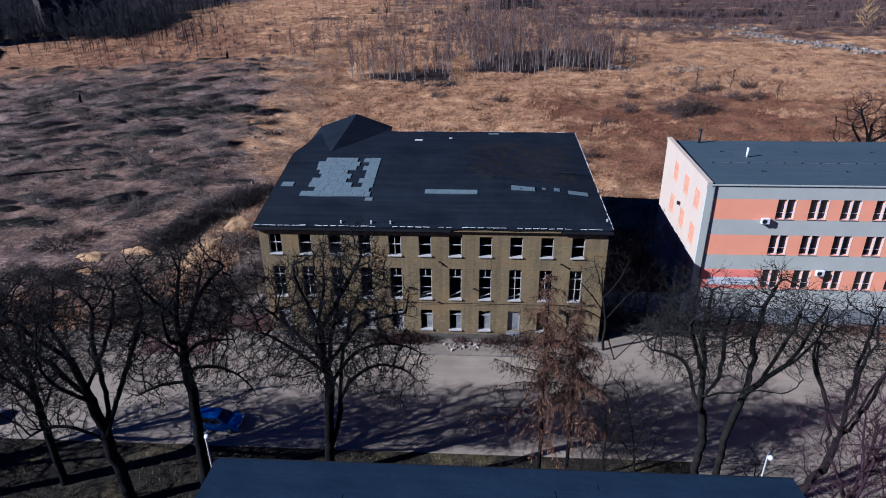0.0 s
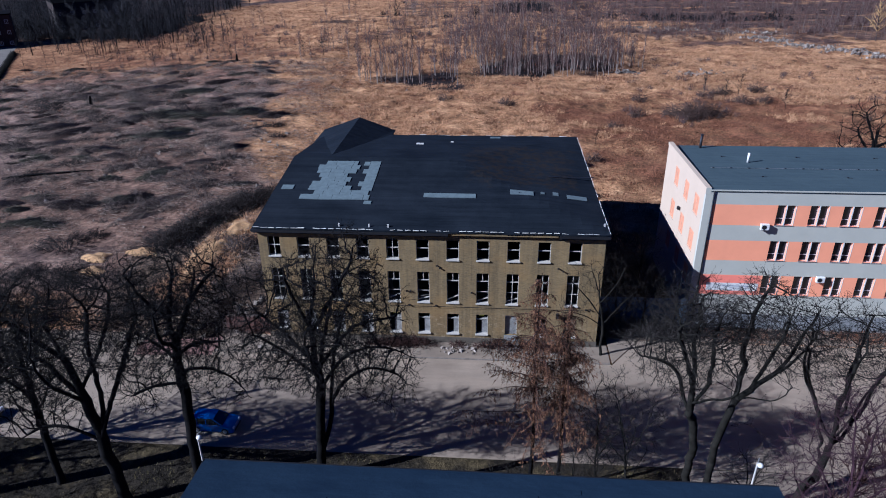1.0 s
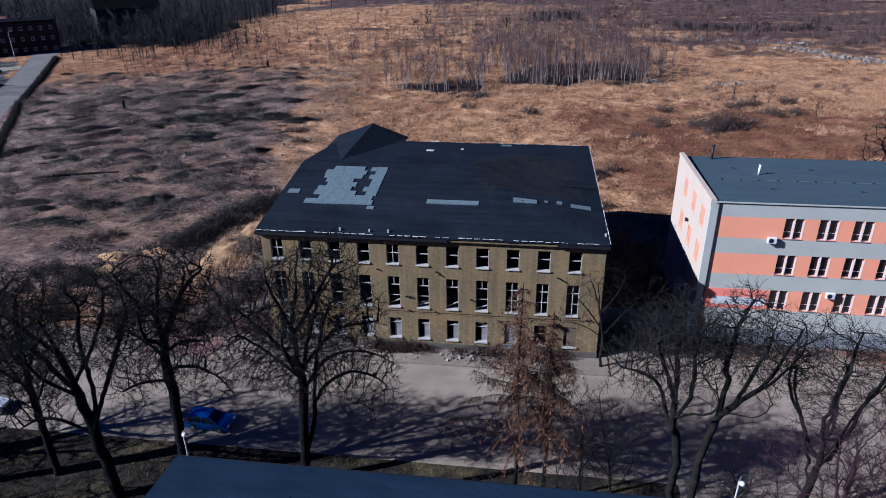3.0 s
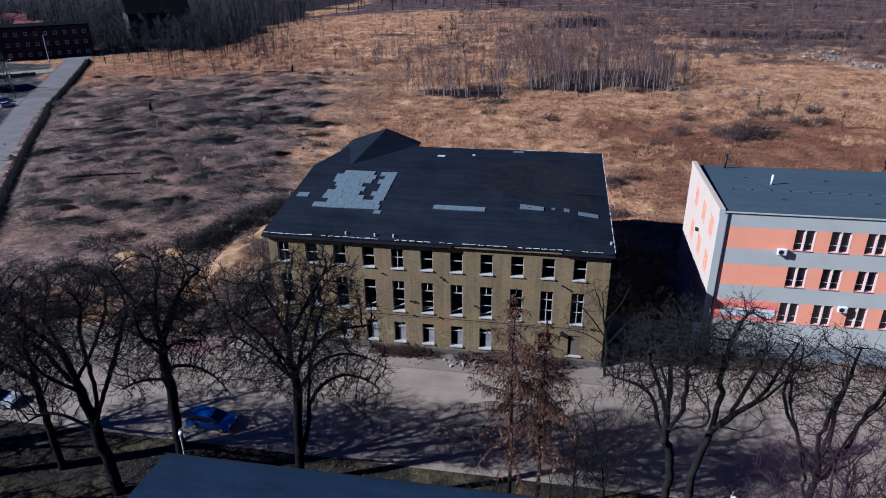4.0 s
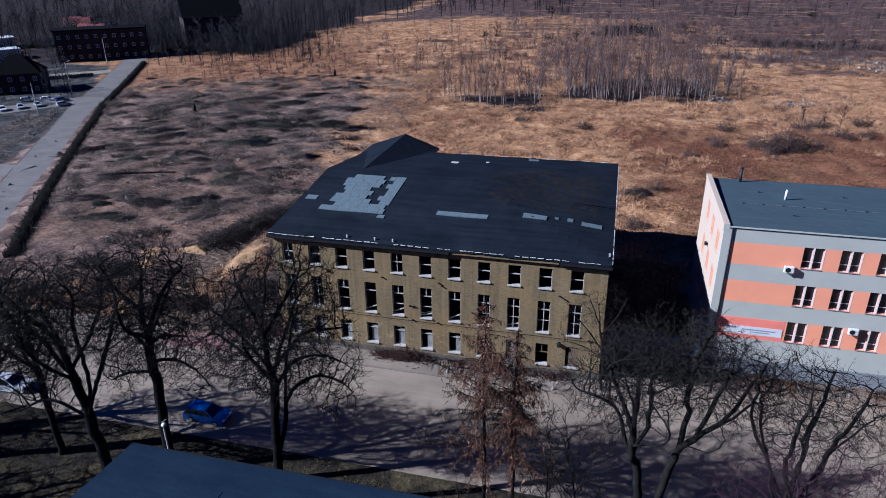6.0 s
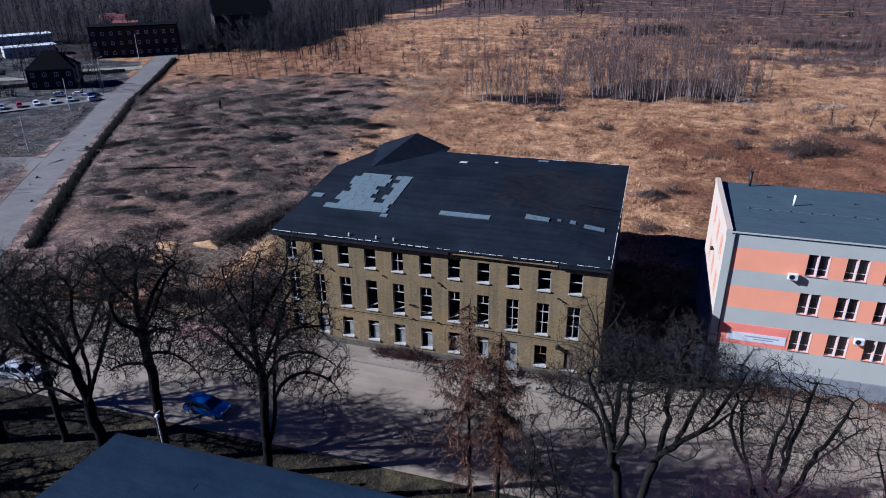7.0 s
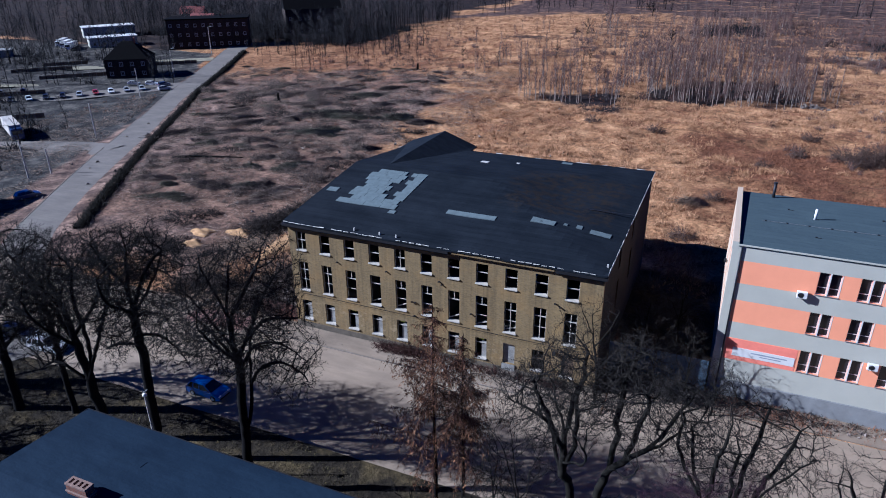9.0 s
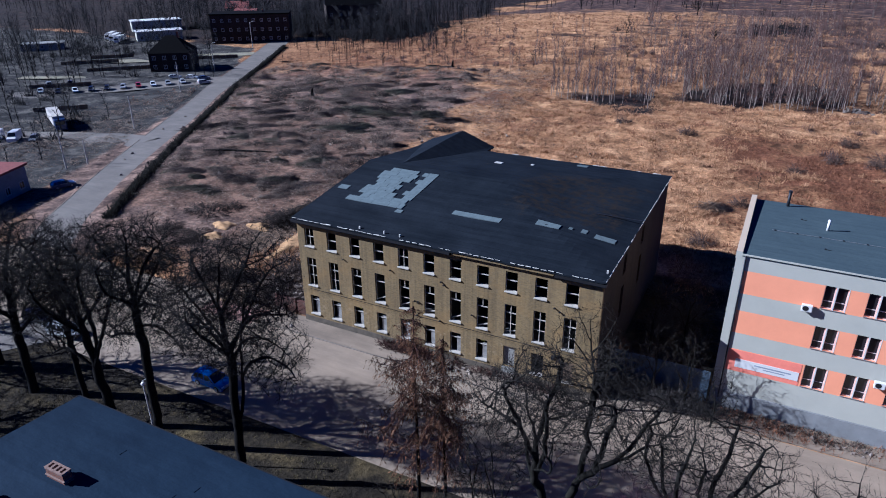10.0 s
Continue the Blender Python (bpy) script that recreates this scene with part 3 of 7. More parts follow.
def brick_building():
    o = Vector((-5, 75.7, 0))
    b = thing("brick_building", Matrix.Translation(o), "derelict olive-brown brick building with broken windows and torn black roof", "building")
    rnd = random.Random(4)
    us = [BX0]
    for c in COLS:
        us += [c - 0.62, c + 0.62]
    us.append(BX1)
    zs = [-0.5] + [z for r in ROWS_Z for z in r] + [EAVE]
    holes = {(2 * i + 1, 2 * r + 1) for i in range(11) for r in range(3)}
    bm = bmesh.new()
    wall(bm, 'x', BY0, 0.42, us, zs, holes)
    wpart("front_wall", bm, M_BRICK, b, o, "olive brick front wall with streaks of soot")
    # side walls take the brick copy with shade in its colour
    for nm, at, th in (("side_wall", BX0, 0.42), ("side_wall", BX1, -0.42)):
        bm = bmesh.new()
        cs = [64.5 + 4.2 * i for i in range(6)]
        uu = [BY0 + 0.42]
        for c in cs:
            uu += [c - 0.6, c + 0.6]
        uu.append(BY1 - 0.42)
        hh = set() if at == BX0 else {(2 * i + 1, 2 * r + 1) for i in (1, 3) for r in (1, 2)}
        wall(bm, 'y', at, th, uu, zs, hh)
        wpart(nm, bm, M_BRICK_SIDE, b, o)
    bm = bmesh.new()
    wall(bm, 'x', BY1, -0.42, [BX0, BX1], [-0.5, EAVE], set())
    wpart("back_wall", bm, M_BRICK, b, o)
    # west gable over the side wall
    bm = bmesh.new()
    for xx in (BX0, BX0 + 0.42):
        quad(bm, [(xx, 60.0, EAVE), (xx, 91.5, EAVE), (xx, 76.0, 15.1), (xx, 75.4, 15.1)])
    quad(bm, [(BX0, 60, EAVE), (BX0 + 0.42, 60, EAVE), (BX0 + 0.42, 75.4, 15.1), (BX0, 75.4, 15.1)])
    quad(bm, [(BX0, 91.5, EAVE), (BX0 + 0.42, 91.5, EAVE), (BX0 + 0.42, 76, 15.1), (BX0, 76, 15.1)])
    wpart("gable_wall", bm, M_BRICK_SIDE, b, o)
    # floors and an inner wall, dim behind the openings
    for z in (0.6, 4.2, 8.95):
        wboxes("floor_slab", [(BX0 + 0.44, BY0 + 0.44, z - 0.3, BX1 - 0.44, BY1 - 0.44, z)], M_SLAB, b, o)
    wboxes("ceiling_slab", [(BX0 + 0.44, BY0 + 0.44, 12.75, BX1 - 0.44, BY1 - 0.44, 12.98)], M_INSIDE, b, o)
    for z0, z1 in ((0.61, 3.88), (4.21, 8.63), (8.96, 12.73)):
        wboxes("inner_wall", [(BX0 + 0.45, 66.3, z0, BX1 - 0.45, 66.5, z1)], M_INSIDE, b, o)
        for k in range(3):
            xx = -13.2 + 9.06 * k
            wboxes("inner_wall", [(xx - 0.08, 60.45, z0, xx + 0.08, 66.28, z1)], M_INSIDE, b, o)
    # plinth, string courses and cornice
    wboxes("plinth", [(BX0 - 0.05, BY0 - 0.06, -0.4, BX1 + 0.05, BY0 - 0.004, 0.75)], plain("sooty_plinth", (0.085, 0.072, 0.054), 0.9, var=0.4), b, o, "stained dark plinth")
    wboxes("string_course", [(BX0 - 0.02, BY0 - 0.035, 4.28, BX1 + 0.02, BY0 - 0.004, 4.36)], M_BRICK, b, o)
    wboxes("cornice", [(BX0 - 0.25, BY0 - 0.3, 12.55, -3.1, BY0 - 0.004, 12.72), (BX0 - 0.45, BY0 - 0.5, 12.72, -3.1, BY0 - 0.004, 12.98)], M_DARKMETAL, b, o, "dark sagging eaves boarding")
    wboxes("cornice", [(-2.95, BY0 - 0.22, 12.6, 7.6, BY0 - 0.004, 12.74), (-2.95, BY0 - 0.34, 12.74, 7.6, BY0 - 0.004, 12.98)], M_BRICK, b, o, "bare brick cornice where the boarding is gone")
    wboxes("cornice", [(7.75, BY0 - 0.3, 12.55, BX1 + 0.25, BY0 - 0.004, 12.72), (7.75, BY0 - 0.5, 12.72, BX1 + 0.3, BY0 - 0.004, 12.98)], M_DARKMETAL, b, o)
    # windows: each with what is left of its frame
    for i, c in enumerate(COLS):
        for r, (z0, z1) in enumerate(ROWS_Z):
            if r == 0 and i in (8, 9, 10):
                continue
            w = new("window")
            w.parent = b
            x0, x1, y = c - 0.62, c + 0.62, 60.17
            h = z1 - z0
            wboxes("window_sill", [(x0 - 0.06, 59.86, z0 - (0.10 if r else 0.14), x1 + 0.06, 60.40, z0 + 0.025)], M_SILL, w, o, bevel=0.012)
            rail = 0.055
            bars = [(x1 - 0.06, y, z0 + 0.03, x1 - 0.002, y + 0.09, z1 - 0.002), (x0 + 0.002, y, z0 + 0.03, x0 + 0.05, y + 0.09, z1 - 0.002), (x0 + 0.052, y, z1 - 0.06, x1 - 0.062, y + 0.08, z1 - 0.004)]
            if r == 2:
                bars.append((x0 + 0.052, y, z0 + h * 0.52, x1 - 0.062, y + 0.09, z0 + h * 0.52 + 0.09))
                if i == 0 or rnd.random() < 0.12:
                    bars.append((c - 0.03, y, z0 + 0.05, c + 0.03, y + 0.07, z0 + h * 0.515))
                    bars.append((c - 0.03, y, z0 + h * 0.57, c + 0.03, y + 0.07, z1 - 0.07))
            elif r == 1:
                t = z0 + h * 0.70
                bars.append((x0 + 0.052, y, t, x1 - 0.062, y + 0.09, t + 0.09))
                if i != 3:
                    bars.append((c - 0.035, y, t + 0.095, c + 0.035, y + 0.08, z1 - 0.07))
                if i in (0, 1, 9, 10) or rnd.random() < 0.15:
                    bars.append((c - 0.035, y, z0 + 0.05, c + 0.035, y + 0.08, t - 0.005))
                if rnd.random() < 0.75 or i in (0, 1, 9, 10):
                    bars.append((x0 + 0.052, y + 0.01, z0 + h * 0.36, x1 - 0.062, y + 0.07, z0 + h * 0.36 + rail))
            wboxes("window_frame", bars, M_FRAME, w, o, bevel=0.006)
            if r == 1 and 2 < i < 9:
                a, c2 = rnd.uniform(0.05, 0.2), rnd.uniform(0.4, 0.75)
                bm = bmesh.new()
                quad(bm, [(x0 + 0.05, y + 0.12, z0 + a), (x1 - 0.06, y + 0.12, z0 + c2), (x1 - 0.06, y + 0.12, z0 + c2 + 0.13), (x0 + 0.05, y + 0.12, z0 + a + 0.12)])
                f = bmesh.ops.extrude_face_region(bm, geom=bm.faces[:])
                bmesh.ops.translate(bm, vec=(0, 0.04, 0), verts=[v for v in f["geom"] if isinstance(v, bmesh.types.BMVert)])
                wpart("loose_board", bm, M_FRAME, w, o)
            if r == 0:
                cut = rnd.uniform(0.28, 0.62)
                wboxes("infill_board", [(c + cut - 0.5, 60.28, z0 + 0.03, x1 - 0.07, 60.34, z1 - 0.35 - 0.3 * rnd.random())], M_BOARD, w, o, "pale blue-white boarding, half broken out")
                wboxes("transom", [(x0 + 0.052, y, z0 + h * 0.72, x1 - 0.062, y + 0.08, z0 + h * 0.72 + 0.08)], M_FRAME, w, o)
                if i in (2, 4, 7):
                    wboxes("yellow_notice", [(c - 0.3, 60.30, z1 - 0.32, c + 0.2, 60.33, z1 - 0.12)], plain("yellow_film", (0.5, 0.55, 0.06), 0.6), w, o)
    # ground-floor openings at the east end
    d = new("entrance_door")
    d.parent = b
    c = COLS[8]
    wboxes("door_leaf", [(c - 0.58, 60.22, 1.25, c + 0.58, 60.28, 3.4)], M_BOARD, d, o, "pale boarded door with faded daubs")
    wboxes("door_frame", [(c - 0.618, 60.16, 1.25, c - 0.585, 60.34, 3.58), (c + 0.585, 60.16, 1.25, c + 0.618, 60.34, 3.58), (c - 0.58, 60.16, 3.42, c + 0.58, 60.34, 3.58)], M_FRAME, d, o)
    wboxes("step", [(c - 0.95, 59.2, -0.1, c + 0.95, 59.935, 0.5), (c - 0.95, 58.85, -0.1, c + 0.95, 59.195, 0.3)], M_KERB, d, o)
    wboxes("lower_panel", [(c - 0.7, 59.9, 0.5, c + 0.7, 59.938, 1.25)], M_BOARD, d, o)
    w = new("window")
    w.parent = b
    c = COLS[9]
    wboxes("window_sill", [(c - 0.68, 59.86, 1.12, c + 0.68, 60.40, 1.26)], M_CONCRETE, w, o)
    wboxes("window_frame", [(c - 0.618, 60.2, 2.5, c + 0.618, 60.28, 2.58), (c - 0.03, 60.2, 2.585, c + 0.03, 60.28, 3.59)], M_OLDWOOD, w, o)
    w = new("window")
    w.parent = b
    c = COLS[10]
    wboxes("window_sill", [(c - 0.8, 59.86, 1.12, c + 0.8, 60.40, 1.26)], M_SILL, w, o)
    wboxes("board", [(c - 0.3, 60.12, 1.27, c + 0.6, 60.17, 3.58)], M_OLDWOOD, w, o, "brown weathered boarding")
    wboxes("lantern", [(c - 1.5, 59.62, 3.6, c - 1.2, 59.95, 4.0), (c - 1.4, 59.9, 4.0, c - 1.3, 59.99, 4.1)], M_DARKMETAL, b, o, "black wall lantern", bevel=0.03)
    # cracks, holes and drips of dark mortar on the front
    for k in range(14):
        xx, zz = rnd.choice(COLS) + rnd.uniform(1.1, 1.9), rnd.choice((4.55, 9.2, 8.9, 6.2))
        wboxes("wall_bracket", [(xx, 59.80, zz, xx + 0.16, 59.997, zz + 0.09)], M_DARKMETAL, b, o)
    wboxes("wall_cable", [(BX0 + 1, 59.955, 4.45, BX1 - 1, 59.985, 4.48)], M_DARKMETAL, b, o)

    # roof sheet, on a grid that follows the hips
    bm = bmesh.new()
    xs = [-22.62] + [-22.0 + 1.0 * k for k in range(35)] + [12.5]
    ys = [59.55 + k * 32.35 / 40 for k in range(41)]
    grid = {}
    for i, x in enumerate(xs):
        for j, y in enumerate(ys):
            dip = -0.28 * math.exp(-((x - 4.5) ** 2 / 14 + (y - 77) ** 2 / 22)) + 0.03 * math.sin(x * 0.9 + y * 0.5) * math.sin(y * 0.7)
            if j == 0 and i not in (0, len(xs) - 1):
                dip -= 0.05 + 0.08 * abs(math.sin(x * 0.55) * math.sin(x * 1.7))
            grid[i, j, 1] = bm.verts.new((x, y, roof_z(x, y) + dip))
            grid[i, j, 0] = bm.verts.new((x, y, roof_z(x, y) + dip - 0.16))
    nx, ny = len(xs) - 1, len(ys) - 1
    for i in range(nx):
        for j in range(ny):
            bm.faces.new([grid[i, j, 1], grid[i + 1, j, 1], grid[i + 1, j + 1, 1], grid[i, j + 1, 1]])
            bm.faces.new([grid[i, j, 0], grid[i, j + 1, 0], grid[i + 1, j + 1, 0], grid[i + 1, j, 0]])
    for i in range(nx):
        for j in (0, ny):
            bm.faces.new([grid[i, j, 0], grid[i + 1, j, 0], grid[i + 1, j, 1], grid[i, j, 1]])
    for j in range(ny):
        for i in (0, nx):
            bm.faces.new([grid[i, j, 0], grid[i, j + 1, 0], grid[i, j + 1, 1], grid[i, j, 1]])
    roof = wpart("roof", bm, M_FELT, b, o, "black roofing felt, torn and patched")
    # gabled wing at the back
    bm = bmesh.new()
    yr, ye, zr, ze = 74.4, 94.6, 15.02, 13.15
    xl, xm, xr = -23.6, -18.3, -13.2
    for k in (0, 1):
        q = -0.14 * k
        quad(bm, [(xl, ye, ze + q), (xm, ye, zr + q), (xm, yr, zr + 0.12 + q), (xl, 82, ze + q)])
        quad(bm, [(xr, ye, ze + q), (xm, ye, zr + q), (xm, yr, zr + 0.12 + q), (xr, 84, ze + 0.45 + q)])
    quad(bm, [(xl, ye, ze), (xm, ye, zr), (xm, ye, zr - 0.14), (xl, ye, ze - 0.14)])
    quad(bm, [(xr, ye, ze), (xm, ye, zr), (xm, ye, zr - 0.14), (xr, ye, ze - 0.14)])
    quad(bm, [(xl, ye, ze), (xl, 82, ze), (xl, 82, ze - 0.14), (xl, ye, ze - 0.14)])
    quad(bm, [(xr, ye, ze), (xr, 84, ze + 0.45), (xr, 84, ze + 0.31), (xr, ye, ze - 0.14)])
    wpart("wing_roof", bm, M_FELT, b, o, "black felt gable roof of the back wing")
    bm = bmesh.new()
    box(bm, xl + 0.4, 91.51, -0.5, xr - 0.4, 94.2, 12.9)
    wpart("wing_wall", bm, M_BRICK, b, o)
    bm = bmesh.new()
    for yy in (94.0, 94.2):
        bm.faces.new([bm.verts.new(p) for p in ((xl + 0.4, yy, 12.9), (xr - 0.4, yy, 12.9), (xm, yy, 14.75))])
    wpart("wing_gable", bm, M_BRICK, b, o)
    # torn white flashing along the eaves, in short lengths
    def flash(p, q, n, gap):
        p, q = Vector(p), Vector(q)
        for k in range(n):
            if rnd.random() < gap:
                continue
            a, e = p.lerp(q, (k + rnd.uniform(0, 0.12)) / n), p.lerp(q, (k + rnd.uniform(0.7, 1.0)) / n)
            s = rnd.uniform(0.02, 0.055)
            bm = bmesh.new()
            cyl(bm, a + Vector((0, 0, rnd.uniform(-0.02, 0.05))), e + Vector((0, 0, rnd.uniform(-0.02, 0.05))), s, s * rnd.uniform(0.6, 1.2), 5)
            wpart("eaves_flashing", bm, M_FLASH, roof, o)
    flash((-22.55, 59.52, 13.24), (12.4, 59.52, 13.24), 46, 0.10)
    flash((12.53, 59.6, 13.28), (12.53, 91.8, 13.28), 30, 0.15)
    flash((-12.8, 91.9, 13.27), (12.4, 91.9, 13.27), 22, 0.45)
    # bare patches where the felt is stripped: courses of boards
    def patch(x0, y0, x1, y1, material=M_PATCH):
        bm = bmesh.new()
        pts = [(x0, y0), (x1, y0), (x1, y1), (x0, y1)]
        top = [bm.verts.new((x, y, roof_z(x, y) + 0.075)) for x, y in pts]
        low = [bm.verts.new((x, y, roof_z(x, y) - 0.1)) for x, y in pts]
        bm.faces.new(top)
        for k in range(4):
            bm.faces.new([top[k], top[k - 1], low[k - 1], low[k]])
        wpart("roof_patch", bm, material, roof, o, "pale grey bare roof boards")
    for j in range(9):
        y = 65.35 + j * 1.02
        if j < 2:
            x0, x1 = -19.4 + 0.1 * j + (1.2 if j == 1 else 0), -11.9
        elif j < 6:
            x0, x1 = -18.5 + rnd.uniform(-0.5, 0.5), -14.6 + rnd.uniform(-0.6, 0.5)
        else:
            x0, x1 = -18.6 + rnd.uniform(-0.4, 0.4), -14.2 + rnd.uniform(-0.5, 0.5)
        x = x0
        while x < x1 - 0.3:
            e = min(x + rnd.uniform(1.0, 2.2), x1)
            if rnd.random() > (0.03 if j < 4 else 0.16):
                patch(x + 0.015, y + 0.012, e - 0.015, y + 1.008)
            x = e
        if 2 <= j < 9:
            patch(-13.1 - (0.5 if j in (3, 6) else 0), y + 0.012, -11.9, y + 1.008)
    patch(-13.8, 73.53, -13.13, 74.4)
    patch(-21.9, 67.5, -20.6, 68.4)
    patch(-12.3, 64.5, -11.5, 65.1)
    patch(-6.15, 66.2, -0.6, 67.05)
    patch(3.0, 67.2, 5.5, 68.2)
    patch(6.3, 68.0, 6.7, 68.4)
    patch(7.6, 68.0, 8.2, 68.8)
    patch(9.1, 67.6, 11.2, 68.5)
    patch(-9.0, 84.6, -8.0, 85.4, M_FLASH)
    patch(-4.6, 86.4, -4.2, 86.8, M_FLASH)
    patch(0.6, 89.8, 2.0, 90.7)
    for vx in (-14.0, -11.0, -9.1):
        wboxes("vent_pipe", [(vx, 60.0, 13.2, vx + 0.14, 60.14, 13.6)], M_FLASH, b, o)
    wboxes("vent_pipe", [(12.1, 61.2, 13.2, 12.26, 61.36, 13.62)], M_FLASH, b, o)
    wboxes("roof_batten", [(7.5, 73.9, roof_z(8, 74) + 0.0, 12.6, 74.05, roof_z(9, 74) + 0.1)], M_DARKMETAL, b, o)


brick_building()

# ---- striped building ----
def striped_building():
    X0, X1, Y0, Y1 = 22.4, 62.0, 64.65, 81.2
    o = Vector((42, 73, 0))
    b = thing("striped_building", Matrix.Translation(o), "three-storey school-like block with salmon and grey painted bands", "building")
    rnd = random.Random(9)
    cols = [30.48 + 3.18 * i for i in range(10)]
    rows = ((4.35, 6.6), (8.4, 10.6), (12.4, 14.55))
    us = [X0, 23.25]
    for c in cols:
        us += [c - 0.88, c - 0.06, c + 0.06, c + 0.88]
    us.append(X1)
    zs = [-0.5, 1.9, 4.25, 4.35, 6.6, 6.7, 8.3, 8.4, 10.6, 12.3, 12.4, 14.55, 15.9]
    rowk = (3, 7, 10)
    holes = {(2 + 4 * i + q, k) for i in range(10) for q in (0, 2) for k in rowk}
    def mi(i, k):
        if k == 0:
            return 2
        if i == 0:
            return 0
        return 1 if zs[k] >= 4.25 and any(z0 - 0.11 <= zs[k] < z1 - 0.05 for z0, z1 in rows) else 0
    bm = bmesh.new()
    wall(bm, 'x', Y0, 0.4, us, zs, holes, mi)
    wpart("front_wall", bm, [M_GREYWALL, M_ORANGE, M_PLINTH], b, o, "render in salmon and grey bands")
    wboxes("plinth", [(X0 - 0.03, Y0 - 0.09, -0.4, X1, Y0 - 0.004, 1.86)], M_PLINTH, b, o)
    # west wall: three columns of windows with orange blinds, parapet on top
    sc = [67.3, 71.4, 75.8]
    uu = [Y0 + 0.41]
    for c in sc:
        uu += [c - 0.85, c + 0.85]
    uu.append(Y1)
    bm = bmesh.new()
    hh = {(2 * i + 1, k) for i in range(3) for k in rowk}
    wall(bm, 'y', X0, 0.4, uu, zs[:-1] + [15.6], hh, lambda i, k: 0)
    wpart("side_wall", bm, [M_CREAM], b, o, "cream render")
    bm = bmesh.new()
    for p in ((X0 - 0.06, X0 + 0.46),):
        v = [bm.verts.new((x, y, z)) for y, zt in ((Y0 - 0.01, 16.3), (Y1 + 0.05, 15.95)) for x in p for z in (15.602 if y > 70 else 15.602, zt)]
        for f in ((0, 1, 3, 2), (4, 6, 7, 5), (0, 4, 5, 1), (2, 3, 7, 6), (1, 5, 7, 3), (0, 2, 6, 4)):
            bm.faces.new([v[k] for k in f])
    bm.faces.ensure_lookup_table()
    bm.faces[0].material_index = 1
    wpart("parapet", bm, [M_CREAM, M_GREYWALL], b, o)
    for c in sc:
        for z0, z1 in rows:
            w = new("window")
            w.parent = b
            wboxes("window_frame", [(X0 + 0.02, c - 0.85, z0, X0 + 0.07, c - 0.77, z1), (X0 + 0.02, c + 0.77, z0, X0 + 0.07, c + 0.85, z1), (X0 + 0.02, c - 0.04, z0, X0 + 0.07, c + 0.04, z1),
                                    (X0 + 0.02, c - 0.769, z1 - 0.08, X0 + 0.07, c - 0.041, z1), (X0 + 0.02, c + 0.041, z1 - 0.08, X0 + 0.07, c + 0.769, z1),
                                    (X0 + 0.02, c - 0.769, z0, X0 + 0.07, c - 0.041, z0 + 0.08), (X0 + 0.02, c + 0.041, z0, X0 + 0.07, c + 0.769, z0 + 0.08)], M_PEACH, w, o)
            wboxes("blind", [(X0 + 0.06, c - 0.84, z0 + 0.02, X0 + 0.10, c + 0.84, z1 - 0.02)], M_BLIND, w, o, "closed orange blind")
            wboxes("window_sill", [(X0 - 0.06, c - 0.88, z0 - 0.06, X0 + 0.015, c + 0.88, z0 - 0.002)], M_CREAM, w, o)
    bm = bmesh.new()
    wall(bm, 'x', Y1, -0.4, [X0 + 0.41, X1], [-0.5, 15.2], set())
    wpart("back_wall", bm, M_GREYWALL, b, o)
    bm = bmesh.new()
    wall(bm, 'y', X1, -0.4, [Y0 + 0.41, Y1 - 0.41], [-0.5, 15.4], set())
    wpart("side_wall", bm, M_GREYWALL, b, o)
    # roof sheet with a slight fall to the back
    bm = bmesh.new()
    v = [bm.verts.new((x, y, z + q)) for q in (0, -0.25) for x, y, z in ((X0 + 0.47, Y0 - 0.05, 16.12), (X1, Y0 - 0.05, 16.12), (X1, Y1 + 0.25, 15.45), (X0 + 0.47, Y1 + 0.25, 15.45))]
    for f in ((0, 1, 2, 3), (7, 6, 5, 4), (0, 4, 5, 1), (1, 5, 6, 2), (2, 6, 7, 3), (3, 7, 4, 0)):
        bm.faces.new([v[k] for k in f])
    roof = wpart("roof", bm, M_FELT_PINK, b, o, "slate-grey felt roof")
    wboxes("gutter", [(X0 + 0.47, Y0 - 0.13, 16.0, X1, Y0 - 0.055, 16.13)], M_GREYWALL, b, o)
    bm = bmesh.new()
    cyl(bm, (23.15, Y0 - 0.09, 1.0), (23.15, Y0 - 0.09, 15.97), 0.065, 0.065, 8)
    wpart("downpipe", bm, M_DARKMETAL, b, o, "dark downpipe", True)
    bm = bmesh.new()
    cyl(bm, (44.4, Y0 - 0.1, 1.0), (44.4, Y0 - 0.1, 15.97), 0.03, 0.03, 6)
    wpart("lightning_rod_cable", bm, M_DARKMETAL, b, o)
    def rz(y):
        return 16.12 - 0.67 * (y - Y0 + 0.22) / (Y1 - Y0 + 0.47)
    vent = new("roof_vent")
    vent.parent = b
    bm = bmesh.new()
    cyl(bm, (29.5, 74.4, rz(74.4) - 0.05), (29.5, 74.4, rz(74.4) + 1.1), 0.13, 0.13, 12)
    wpart("pipe", bm, M_WHITE, vent, o, "white vent pipe", True)
    flue = new("flue")
    flue.parent = b
    bm = bmesh.new()
    cyl(bm, (25.9, 80.4, 15.0), (25.9, 80.4, 17.0), 0.15, 0.15, 12)
    wpart("pipe", bm, M_DARKMETAL, flue, o, "sooty black flue pipe", True)
    bm = bmesh.new()
    cyl(bm, (25.9, 80.4, 17.02), (25.9, 80.4, 17.2), 0.2, 0.2, 12)
    wpart("cap", bm, M_DARKMETAL, flue, o)
